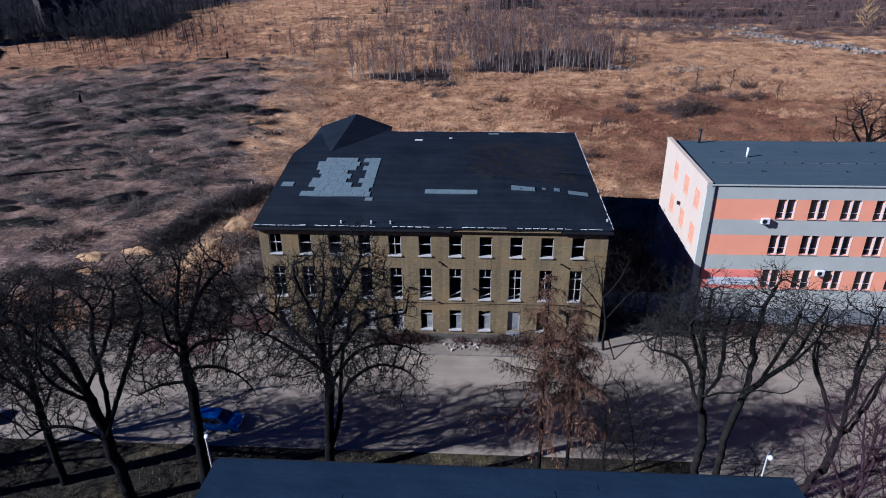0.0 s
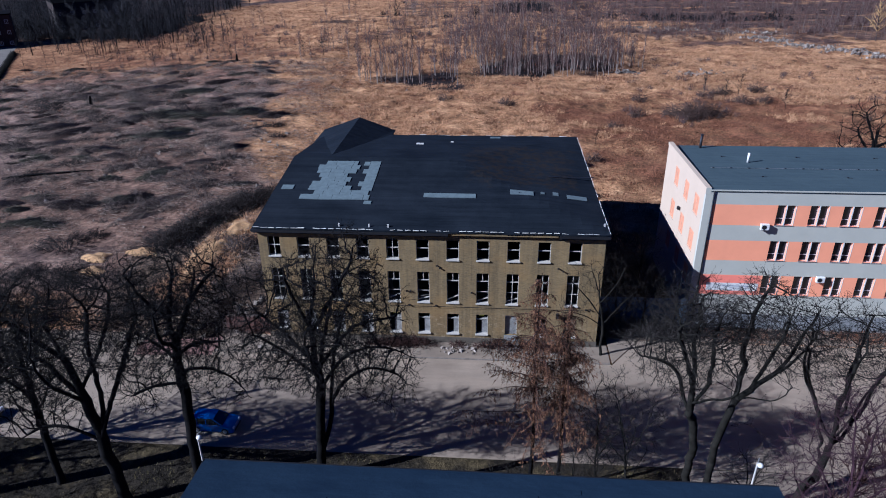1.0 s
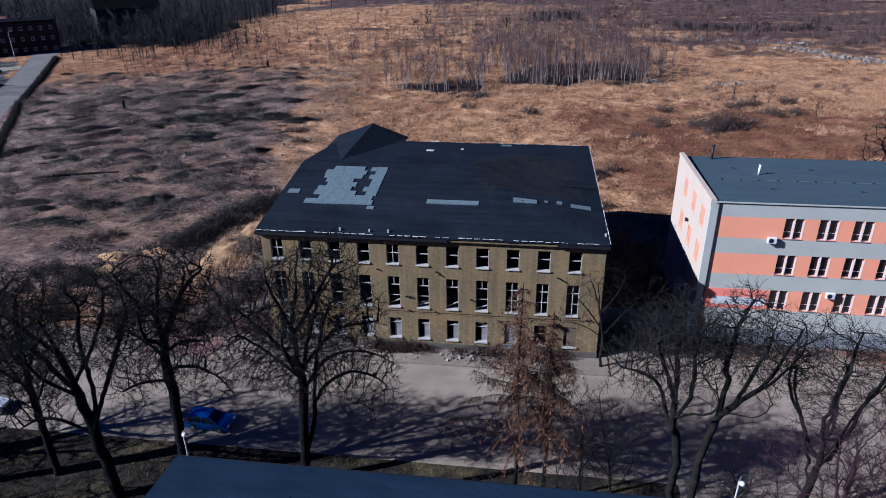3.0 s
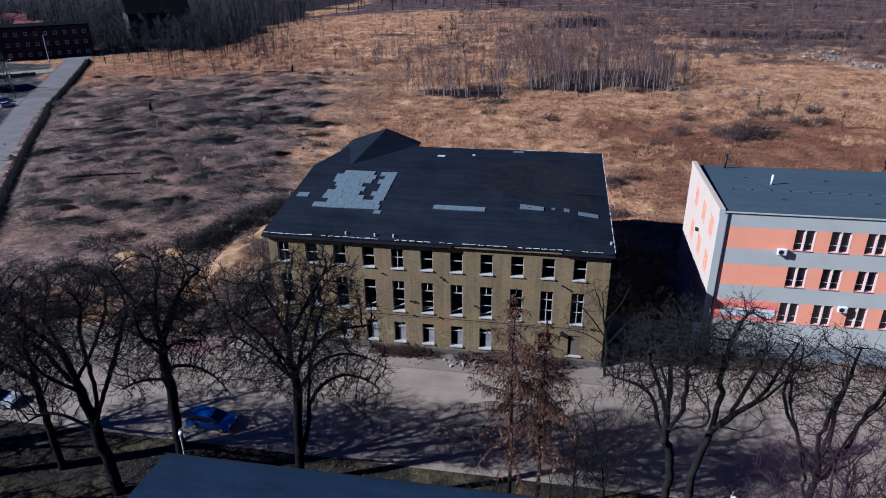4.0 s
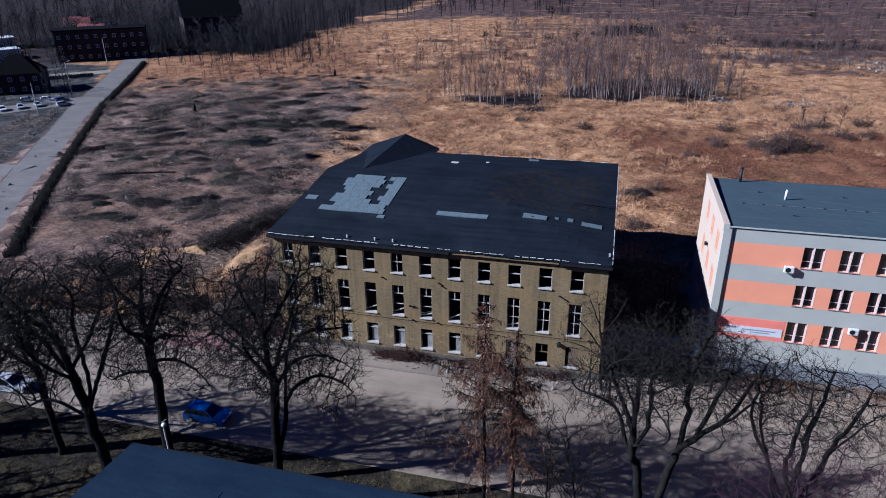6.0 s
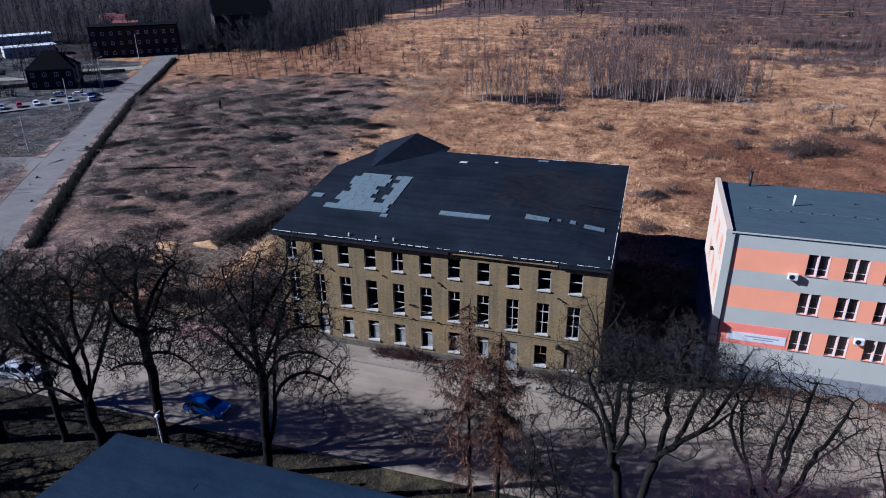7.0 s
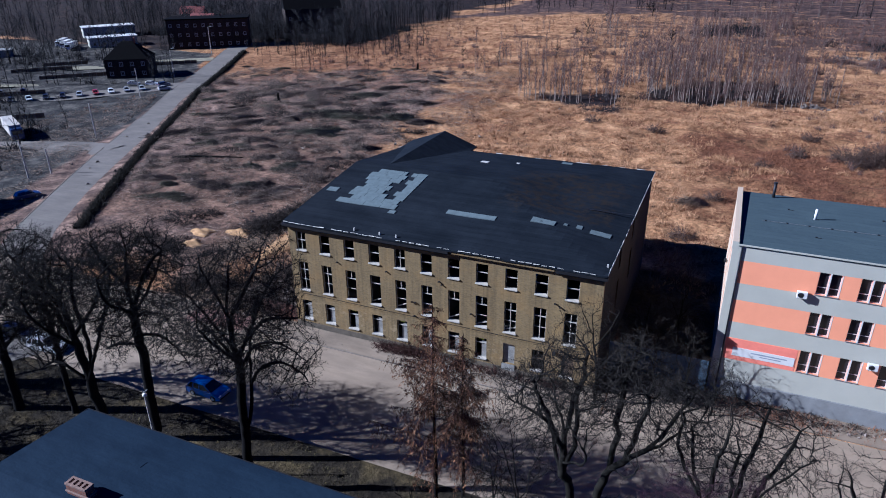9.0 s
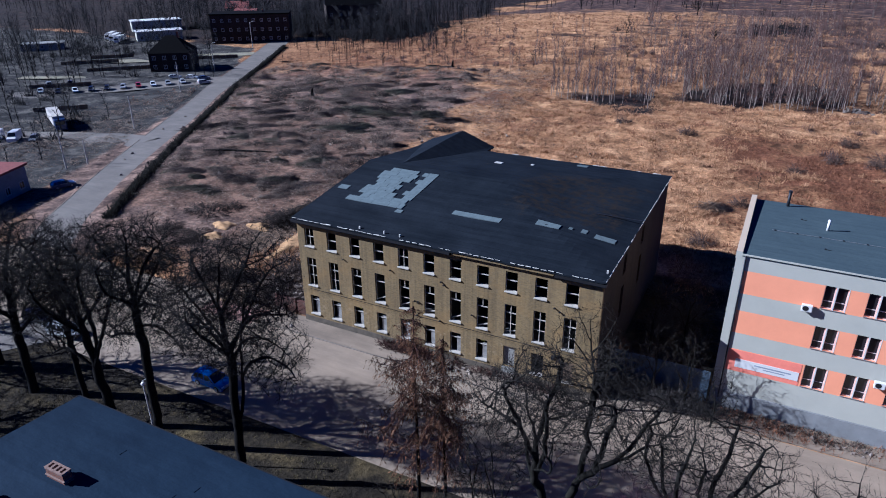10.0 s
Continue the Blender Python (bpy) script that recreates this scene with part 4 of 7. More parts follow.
    for y, xs in ((72.0, [25 + 1.9 * k for k in range(17)]), (76.5, [27.2, 35.5, 44.0, 52.0]), (69.0, [29.2, 37.8, 46.5])):
        for x in xs:
            wboxes("roof_bracket", [(x, y, rz(y) - 0.02, x + 0.16, y + 0.12, rz(y) + 0.1)], M_DARKMETAL, roof, o)
            if y != 72.0:
                wboxes("roof_bracket", [(x + 0.161, y, rz(y) - 0.02, x + 0.5, y + 0.05, rz(y) + 0.05)], M_DARKMETAL, roof, o)
    wboxes("conductor_wire", [(24.8, 72.04, rz(72) + 0.03, 60, 72.07, rz(72) + 0.06)], M_ZINC, roof, o)
    for i, c in enumerate(cols):
        for z0, z1 in rows:
            w = new("window")
            w.parent = b
            y = Y0 + 0.2
            h = z1 - z0
            for s in (-1, 1):
                xa, xb = (c - 0.88, c - 0.06) if s < 0 else (c + 0.06, c + 0.88)
                leaf = wboxes("window_frame", [(xa + 0.001, y, z0 + 0.001, xa + 0.06, y + 0.07, z1), (xb - 0.06, y, z0 + 0.001, xb - 0.001, y + 0.07, z1),
                                        (xa + 0.061, y, z1 - 0.06, xb - 0.061, y + 0.07, z1 - 0.001), (xa + 0.061, y, z0 + 0.001, xb - 0.061, y + 0.07, z0 + 0.06),
                                        (xa + 0.061, y, z0 + h * 0.3, xb - 0.061, y + 0.07, z0 + h * 0.3 + 0.06)], M_MULLION, w, o)
                wboxes("pane", [(xa + 0.055, y + 0.03, z0 + 0.05, xb - 0.055, y + 0.04, z1 - 0.05)], M_GLASS, leaf, o)
            wboxes("window_sill", [(c - 0.93, Y0 - 0.07, z0 - 0.05, c + 0.93, Y0 + 0.198, z0 - 0.002)], M_ZINC, w, o)
            wboxes("reveal_trim", [(c - 0.058, Y0 - 0.012, z0 + 0.001, c + 0.058, Y0 - 0.003, z1), (c + 0.882, Y0 - 0.012, z0, c + 0.95, Y0 - 0.003, z1)], M_WHITE, w, o)
    # long banner low on the wall; its small lettering is unreadable
    ban = new("banner")
    ban.parent = b
    wboxes("sheet", [(24.0, Y0 - 0.05, 4.75, 29.3, Y0 - 0.02, 5.65)], M_WHITE, ban, o, "white banner")
    wboxes("lettering_bar", [(25.6, Y0 - 0.06, 5.25, 28.7, Y0 - 0.052, 5.38), (26.4, Y0 - 0.06, 5.02, 28.2, Y0 - 0.052, 5.12)], plain("grey_print", (0.25, 0.27, 0.32)), ban, o)
    wboxes("red_panel", [(23.3, Y0 - 0.018, 4.3, 29.4, Y0 - 0.004, 6.55)], plain("red_render", (0.66, 0.20, 0.135), 0.9, var=0.12), b, o, "redder repainted panel")
    for x, z in ((28.6, 12.3), (35.3, 6.45)):
        a = new("air_conditioner")
        a.matrix_basis = Matrix.Translation((x, Y0, z))
        tagged(a, "white outdoor air conditioning unit on the wall", "air conditioner", "wall air conditioners")
        boxes_part("casing", [(-0.42, -0.46, -0.3, 0.42, -0.12, 0.32)], M_WHITE, a, bevel=0.03)
        bm = bmesh.new()
        cyl(bm, (-0.1, -0.475, 0.01), (-0.1, -0.462, 0.01), 0.24, 0.24, 16)
        part("fan_grille", bm, M_DARKMETAL, a, "round black fan grille")
        boxes_part("bracket", [(-0.3, -0.44, -0.36, -0.24, 0.0, -0.305), (0.24, -0.44, -0.36, 0.3, 0.0, -0.305)], M_ZINC, a)
    l = new("flood_lamp")
    l.matrix_basis = Matrix.Translation((X0, 72.6, 10.8))
    tagged(l, "small black flood lamp on the cream wall", "lamp")
    boxes_part("housing", [(-0.35, -0.2, -0.15, -0.08, 0.2, 0.2)], M_DARKMETAL, l, bevel=0.03)
    boxes_part("arm", [(-0.078, -0.05, -0.05, 0.0, 0.05, 0.05)], M_DARKMETAL, l)


M_DARKRED = brick_material("dark_red_brick", (0.055, 0.024, 0.02), (0.10, 0.045, 0.035), (0.07, 0.055, 0.045))
M_MULLION = plain("white_window_plastic", (0.5, 0.45, 0.46), 0.6, var=0.1)
striped_building()

w_ = thing("garden_wall", Matrix.Translation((-24.6, 60.9, 0)), "low dark-red brick wall beside the brick building", "wall")
boxes_part("panel", [(-2.6, -0.15, -0.2, 2.2, 0.15, 1.75)], M_DARKRED, w_)
for _x in (-2.75, 0.0):
    boxes_part("pier", [(_x - 0.2, -0.24, -0.2, _x + 0.2, 0.24, 2.0)], M_DARKRED, w_, bevel=0.02)

# ---- wall and gate between the two buildings ----
o_ = Vector((17.5, 64.0, 0))
g_ = thing("yard_wall", Matrix.Translation(o_), "blue-grey metal sheet wall closing the shaded gap", "wall")
for _k in range(9):
    boxes_part("panel", [(-4.75 + _k * 1.05, -0.04, 0.0, -4.75 + _k * 1.05 + 1.03, 0.04, 3.9)], plain("blue_sheet_metal", (0.10, 0.14, 0.20), 0.6, 0.2) if _k == 0 else bpy.data.materials["blue_sheet_metal"], g_, bevel=0.01)
    boxes_part("post", [(-4.79 + _k * 1.05, 0.045, 0.0, -4.71 + _k * 1.05, 0.12, 3.95)], M_DARKMETAL, g_)

# ---- near building: felt roof with brick chimneys ----
M_RIM = plain("crumbling_mortar", (0.175, 0.118, 0.095), 0.95, var=0.35, scale=5.0)


def near_building():
    X0, X1, Y0, Y1, Z = -14.2, 16.3, 14.0, 27.1, 14.0
    o = Vector((1, 20.5, 0))
    b = thing("flat_roofed_building", Matrix.Translation(o), "building with a dull blue-grey felt roof beside the street trees", "building")
    wboxes("body", [(X0 + 0.5, Y0 + 0.5, -0.3, X1 - 0.5, Y1 - 0.5, Z - 0.5)], M_PLINTH, b, o)
    bm = bmesh.new()
    n = 24
    prof = [(Y1, Z - 0.32), (Y1, Z), (20.75, Z + 0.55), (Y0, Z), (Y0, Z - 0.32)]
    for i in range(n):
        xa, xb = X0 + (X1 - X0) * i / n, X0 + (X1 - X0) * (i + 1) / n
        for (ya, za), (yb, zb) in zip(prof, prof[1:]):
            quad(bm, [(xa, ya, za), (xb, ya, za), (xb, yb, zb), (xa, yb, zb)])
    for x in (X0, X1):
        bm.faces.new([bm.verts.new((x, y, z)) for y, z in prof])
    quad(bm, [(X0, Y0, Z - 0.32), (X1, Y0, Z - 0.32), (X1, Y1, Z - 0.32), (X0, Y1, Z - 0.32)])
    bmesh.ops.remove_doubles(bm, verts=bm.verts[:], dist=0.001)
    roof = wpart("roof", bm, M_FELT_GREY, b, o, "blue-grey felt roof with weathered seams")
    wboxes("eaves_trim", [(X0 - 0.04, Y1 + 0.002, Z - 0.28, X1 + 0.04, Y1 + 0.05, Z + 0.03)], M_DARKMETAL, b, o)
    wboxes("eaves_trim", [(X0 - 0.05, Y0, Z - 0.28, X0 - 0.002, Y1, Z + 0.03)], M_DARKMETAL, b, o)
    for x, y in ((-7.9, 21.35), (-10.0, 18.4)):
        w, h = 1.5, 0.38
        c = new("chimney")
        c.matrix_basis = Matrix.Translation((x, y, Z + 0.3))
        tagged(c, "low red-brick chimney with pale ledge and open flues", "chimney", "roof chimneys")
        boxes_part("stack", [(-w / 2, -0.28, 0, w / 2, 0.28, h)], M_REDBRICK, c, bevel=0.01)
        boxes_part("ledge", [(-w / 2 - 0.05, -0.33, h + 0.003, w / 2 + 0.05, 0.33, h + 0.08)], M_RIM, c, "pale mortar ledge", 0.012)
        boxes_part("flue_block", [(-w / 2 + 0.02, -0.26, h + 0.083, w / 2 - 0.02, 0.26, h + 0.42)], M_REDBRICK, c, bevel=0.01)
        for side in (-1, 1):
            boxes_part("rim", [(-w / 2, min(side * 0.17, side * 0.29), h + 0.423, w / 2, max(side * 0.17, side * 0.29), h + 0.56)], M_RIM, c, "pale crumbling rim", 0.015)
        for k in range(5):
            u = -w / 2 + k * (w - 0.18) / 4
            boxes_part("flue_divider", [(u, -0.168, h + 0.423, u + 0.18, 0.168, h + 0.55)], M_RIM, c, bevel=0.015)
        # dark plate stands in for the shade down the open flues
        boxes_part("flue_shade_plate", [(-w / 2 + 0.19, -0.166, h + 0.424, w / 2 - 0.19, 0.166, h + 0.43)], M_DARKMETAL, c, "dark plate giving the flue openings their shade")
    # relaid pieces of felt
    rnd = random.Random(3)
    for x, y, w, d in ((-3.0, 22.9, 1.6, 0.5), (-2.4, 24.0, 1.7, 0.45), (0.2, 23.3, 1.8, 0.6), (3.0, 21.9, 1.5, 0.9), (1.5, 25.0, 2.4, 0.5), (7.5, 24.6, 2.6, 0.6), (-8.8, 24.2, 2.0, 0.5), (10.5, 22.8, 1.4, 0.8), (4.9, 25.7, 1.2, 0.4)):
        bm = bmesh.new()
        zz = [Z + 0.55 * (Y1 - yy) / (Y1 - 20.75) + 0.02 for yy in (y, y + d)]
        quad(bm, [(x, y, zz[0]), (x + w, y, zz[0]), (x + w, y + d, zz[1]), (x, y + d, zz[1])])
        f = bmesh.ops.extrude_face_region(bm, geom=bm.faces[:])
        bmesh.ops.translate(bm, vec=(0, 0, -0.05), verts=[q for q in f["geom"] if isinstance(q, bmesh.types.BMVert)])
        wpart("felt_patch", bm, M_FELT_GREY, roof, o)


near_building()

# ---- trees ----
def unit(v):
    return v / max(np.linalg.norm(v), 1e-9)


def chain(out, pts, r0, r1):
    """A trunk or main limb through given points, slightly smoothed."""
    P = [np.array(q, float) for q in pts]
    fine = []
    for a in range(len(P) - 1):
        m0 = (P[a + 1] - P[max(a - 1, 0)]) / 2
        m1 = (P[min(a + 2, len(P) - 1)] - P[a]) / 2
        for k in range(4):
            t = k / 4
            fine.append((2 * t**3 - 3 * t**2 + 1) * P[a] + (t**3 - 2 * t**2 + t) * m0 + (-2 * t**3 + 3 * t**2) * P[a + 1] + (t**3 - t**2) * m1)
    fine.append(P[-1])
    n = len(fine) - 1
    for k in range(n):
        out.append((*fine[k], *fine[k + 1], r0 + (r1 - r0) * k / n, r0 + (r1 - r0) * (k + 1) / n, -1))
    return fine


def tube_part(name, rows, sides, material, parent, label=""):
    a = np.array(rows)
    d = a[:, 3:6] - a[:, 0:3]
    d /= np.maximum(np.linalg.norm(d, axis=1, keepdims=True), 1e-9)
    V, F = tubes(a[:, 0:3] - d * a[:, 6:7] * 0.35, a[:, 3:6] + d * a[:, 7:8] * 0.35, a[:, 6], a[:, 7], sides)
    ob = new(name, np_mesh(name, V, F, material, sides > 4))
    ob.parent = parent
    return tagged(ob, label)


def colonise(rng, P, up, A, step=0.34, kill=0.5, reach=3.5, wobble=0.11):
    """Grows shoots from the wood at P towards the free spots A, each shoot taking the spots nearest to it."""
    P, up = [np.array(p) for p in P], list(up)
    D = np.linalg.norm(A[:, None] - np.array(P)[None], axis=2)
    near, dist = D.argmin(1), D.min(1)
    alive = dist > kill
    kids = {}
    for _ in range(90):
        act = np.flatnonzero(alive & (dist < reach))
        if len(act) == 0:
            break
        pull = {}
        for i in act:
            n = int(near[i])
            v = A[i] - P[n]
            pull[n] = pull.get(n, 0) + v / max(np.linalg.norm(v), 1e-6)
        fresh = []
        for n, v in pull.items():
            if kids.get(n, 0) > 3:
                continue
            kids[n] = kids.get(n, 0) + 1
            fresh.append((P[n] + unit(unit(v) + rng.normal(0, wobble, 3)) * step, n))
        if not fresh:
            break
        base = len(P)
        for q, n in fresh:
            P.append(q)
            up.append(n)
        D = np.linalg.norm(A[:, None] - np.array([q for q, _n in fresh])[None], axis=2)
        k, d = D.argmin(1), D.min(1)
        better = d < dist
        near[better], dist[better] = k[better] + base, d[better]
        alive &= dist > kill
    return np.array(P), np.array(up)


def bare_tree(x, y, trunk, limbs, crowns, r, seed, label, spots=2000, bark=None, twig=None, z=0.0, twigs=2.0, tip=0.0115, kill=0.5, name="street_tree", group="bare street trees", gnarl=0.045, step=0.30):
    """trunk: points (dx, dy, z); limbs: lists of points, each springing from the wood nearest to its first; crowns: (dx, dy, z, rx, ry, rz)."""
    rng = np.random.default_rng(seed)
    t = thing(name, Matrix.Translation((x, y, z)), label, "tree", group)
    P, up = [], []
    def grow(pts, root):
        rows = []
        line = chain(rows, pts, 1, 1)
        last = root
        drift = np.zeros(3)
        for a, c in zip(line, line[1:]):
            n = max(1, int(np.linalg.norm(c - a) / 0.45))
            for k in range(1, n + 1):
                drift = 0.72 * drift + rng.normal(0, gnarl, 3) * [1, 1, 0.5]
                P.append(a + (c - a) * k / n + drift)
                up.append(last)
                last = len(P) - 1
    P.append(np.array(trunk[0], float) - [0, 0, 0.4])
    up.append(-1)
    grow(trunk, 0)
    n_trunk = len(P)
    for pts in limbs:
        s = np.array(pts[0], float)
        root = int(np.argmin([np.linalg.norm(p - s) for p in P]))
        grow([P[root]] + list(pts[1:]), root)
    vol = np.array([c[3] * c[4] * c[5] for c in crowns])
    A = []
    for c, n in zip(crowns, (spots * vol / vol.sum()).astype(int)):
        d = rng.normal(0, 1, (n, 3))
        d /= np.linalg.norm(d, axis=1, keepdims=True)
        A.append(np.array(c[:3]) + d * (rng.random((n, 1)) ** 0.42) * np.array(c[3:]) * (1 + 0.12 * np.sin(5 * d[:, :1] + seed) + 0.1 * np.sin(7 * d[:, 1:2] + 4 * d[:, 2:3])))
    P, up = colonise(rng, P, up, np.concatenate(A), kill=kill, step=step)
    n = len(P)
    flow = np.zeros(n)
    leafy = np.ones(n, bool)
    leafy[up[up >= 0]] = False
    flow[leafy] = 1
    for i in range(n - 1, 0, -1):
        flow[up[i]] += flow[i]
    rad = np.maximum(flow, 1) ** 0.385
    scale = (r - tip) / (rad[0] - 1)
    rad = tip + (rad - 1) * scale
    seg = np.arange(1, n)
    rows = np.concatenate([P[up[seg]], P[seg], np.minimum(rad[up[seg]], rad[seg] * 1.35)[:, None], rad[seg][:, None]], 1)
    rows[0, 6] = r * 1.3
    stem = seg < n_trunk
    thick = (rad[seg] > 0.035) & ~stem
    which = np.full(n, -1)
    made = 0
    for i in range(n_trunk, n):
        if thick[i - 1]:
            if which[up[i]] < 0:
                made += 1
            which[i] = which[up[i]] if which[up[i]] >= 0 else made - 1
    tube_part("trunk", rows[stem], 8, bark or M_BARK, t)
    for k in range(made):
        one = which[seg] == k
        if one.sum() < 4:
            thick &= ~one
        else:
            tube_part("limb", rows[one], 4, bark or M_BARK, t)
    thin = ~stem & ~thick
    fine = rows[thin]
    src = np.repeat(np.flatnonzero(rad < 0.05), int(math.ceil(twigs)))
    src = src[(src > n_trunk) & (rng.random(len(src)) < twigs / math.ceil(twigs))]
    d = P[src] - P[up[src]]
    d /= np.maximum(np.linalg.norm(d, axis=1, keepdims=True), 1e-6)
    d = d * 0.9 + rng.normal(0, 0.42, (len(src), 3)) + [0, 0, 0.1]
    d /= np.linalg.norm(d, axis=1, keepdims=True)
    e = P[src] + d * rng.uniform(0.3, 0.95, (len(src), 1))
    more = [np.concatenate([P[src], e, np.full((len(src), 1), tip * 0.95), np.full((len(src), 1), tip * 0.6)], 1)]
    for lo, hi in ((0.2, 0.5), (0.4, 0.75), (0.6, 0.95)):
        s0 = P[src] + (e - P[src]) * rng.uniform(lo, hi, (len(src), 1))
        d2 = d * 0.8 + rng.normal(0, 0.42, d.shape)
        s1 = s0 + d2 / np.linalg.norm(d2, axis=1, keepdims=True) * rng.uniform(0.15, 0.45, (len(src), 1))
        more.append(np.concatenate([s0, s1, np.full((len(src), 1), tip * 0.8), np.full((len(src), 1), tip * 0.6)], 1))
    more = np.concatenate(more)
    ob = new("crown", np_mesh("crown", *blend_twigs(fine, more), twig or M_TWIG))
    ob.parent = t
    return t


def plain_tree(x, y, h, reach, r, seed, label, low=0.35, spots=1300, lean=0.0, **kw):
    """A round-crowned tree with limbs spread evenly."""
    rnd = random.Random(seed)
    trunk = [(0, 0, 0), (lean * 0.2 + rnd.uniform(-0.2, 0.2), 0, h * 0.25), (lean * 0.5, 0.1, h * 0.5), (lean * 0.8 + rnd.uniform(-0.4, 0.4), 0, h * 0.72)]
    limbs = []
    for k in range(7):
        a = 2.4 * k + rnd.uniform(-0.4, 0.4)
        z0 = h * (low + 0.05 * k)
        w = reach * (0.75 - 0.06 * k)
        limbs.append([(lean * 0.4, 0, z0), (w * 0.5 * math.cos(a) + lean * 0.5, w * 0.5 * math.sin(a), z0 + h * 0.10), (w * math.cos(a) + lean * 0.6, w * math.sin(a), z0 + h * 0.22)])
    mid = h * (low + 1.06) / 2
    return bare_tree(x, y, trunk, limbs, [(lean * 0.7, 0, mid, reach, reach * 0.9, h - mid)], r, seed, label, spots, **kw)


bare_tree(-26.6, 36.5, [(0, 0, 0), (-0.3, 0, 5.0), (-0.8, 0, 9.8), (-1.5, 0, 13.3), (-2.3, 0, 16.1)],
          [[(-0.3, 0, 6.0), (0.3, 0.2, 10.5), (0.7, -0.4, 14.5), (1.2, -0.3, 17.3)], [(-0.3, 0, 7.0), (2.2, 0.6, 12.7), (3.7, 0.8, 16.2)], [(-0.3, 0, 6.1), (-2.4, -0.4, 7.6), (-5.1, 0.2, 7.0), (-7.6, 0.4, 5.4)],
           [(-0.8, 0, 10.0), (-3.4, 0.5, 12.5), (-6.0, 1.0, 13.4)], [(-1.5, 0, 13.3), (-4.4, -0.5, 16.6), (-6.0, -0.4, 17.8)], [(-0.8, 0, 9.8), (-1.4, -2.4, 13.2), (-1.2, -3.4, 16.0)], [(-0.8, 0, 10.8), (0.2, 2.4, 14.0), (0.8, 3.2, 17.0)]],
          [(-3.8, 0, 15.2, 4.4, 4.0, 5.2), (1.6, 0, 16.6, 3.9, 4.0, 4.4), (-5.0, 0.4, 9.2, 3.8, 2.4, 3.0)], 0.43, 11, "tall bare street tree with leaning dark forked trunk", 3900, twigs=1.9, kill=0.36, tip=0.0155)
bare_tree(-20.6, 36.5, [(0, 0, 0), (0.4, 0, 5.0), (0.5, 0, 8.7), (0.6, 0, 12.7), (0.8, 0, 15.1), (0.6, 0, 16.9), (1.5, 0, 20.3)],
          [[(0.6, 0, 12.4), (2.2, 0.4, 12.8), (3.8, 0.5, 12.2), (5.0, 0.6, 10.5)], [(0.6, 0, 12.2), (-1.4, -0.3, 11.6), (-3.4, 0, 10.4)], [(0.6, 0, 13.2), (-0.6, 0.3, 14.8), (-2.2, 0.4, 15.4)], [(0.6, 0, 14.0), (2.4, -0.4, 15.4), (4.4, -0.4, 15.6)],
           [(0.8, 0, 15.2), (2.6, 0.6, 18.8), (4.2, 0.8, 20.4)], [(0.6, 0, 16.6), (-0.6, -0.6, 18.8), (-1.2, -0.8, 20.6)], [(0.7, 0, 14.6), (1.0, 2.4, 16.8), (1.4, 3.2, 18.8)], [(0.7, 0, 14.8), (1.2, -2.4, 17.0), (1.4, -3.0, 19.2)]],
          [(1.6, 0, 18.6, 3.8, 3.6, 4.0), (0.6, 0, 14.4, 4.4, 3.2, 2.4), (3.2, 0.4, 12.2, 2.6, 1.6, 2.2), (-2.4, 0, 11.2, 2.2, 1.6, 1.8)], 0.37, 12, "bare street tree with dark trunk beside a lamp post", 3400, twigs=1.9, kill=0.36, tip=0.0155)
bare_tree(-10.7, 36.6, [(-0.3, 0, 0), (-0.2, 0, 4.8), (0.2, 0, 9.5), (0.4, 0, 12.0), (0.3, 0, 14.3), (0.3, 0, 17.0), (0.9, 0, 20.2)],
          [[(-0.2, 0, 5.4), (0.75, 0.2, 8.0), (1.15, 0.3, 11.0), (1.6, 0.4, 14.6), (2.6, 0.5, 18.6)], [(1.1, 0.3, 10.6), (2.2, 0.3, 12.2), (4.3, 0.4, 13.2), (6.4, 0.4, 12.3)], [(0.3, 0, 11.6), (2.6, -0.4, 14.8), (5.2, -0.6, 15.6), (7.2, -0.8, 15.0)], [(0.3, 0, 13.0), (3.0, 0.5, 16.4), (5.8, 0.8, 17.2)], [(0.4, 0, 12.4), (-1.8, 0.2, 14.6), (-3.8, 0.2, 15.7)],
           [(0.3, 0, 13.6), (-1.4, -0.4, 16.4), (-2.8, -0.4, 17.8)], [(0.3, 0, 16.2), (1.9, 0.4, 19.0), (3.0, 0.6, 21.0)], [(0.3, 0, 16.4), (-0.6, -0.6, 19.4), (-0.8, -0.8, 21.2)], [(0.3, 0, 12.6), (0.6, 2.6, 15.6), (1.2, 3.8, 17.6)], [(0.3, 0, 12.8), (0.8, -2.6, 15.8), (1.0, -3.8, 17.8)]],
          [(1.2, 0, 17.6, 5.8, 4.8, 5.0), (0.4, 0, 14.6, 5.0, 4.0, 2.6), (4.6, 0.2, 13.4, 3.4, 2.6, 2.4), (-2.6, 0, 14.2, 2.2, 2.4, 1.8)], 0.36, 13, "bare street tree with wide low crown and dark trunk", 4700, twigs=1.9, kill=0.35, tip=0.0160)
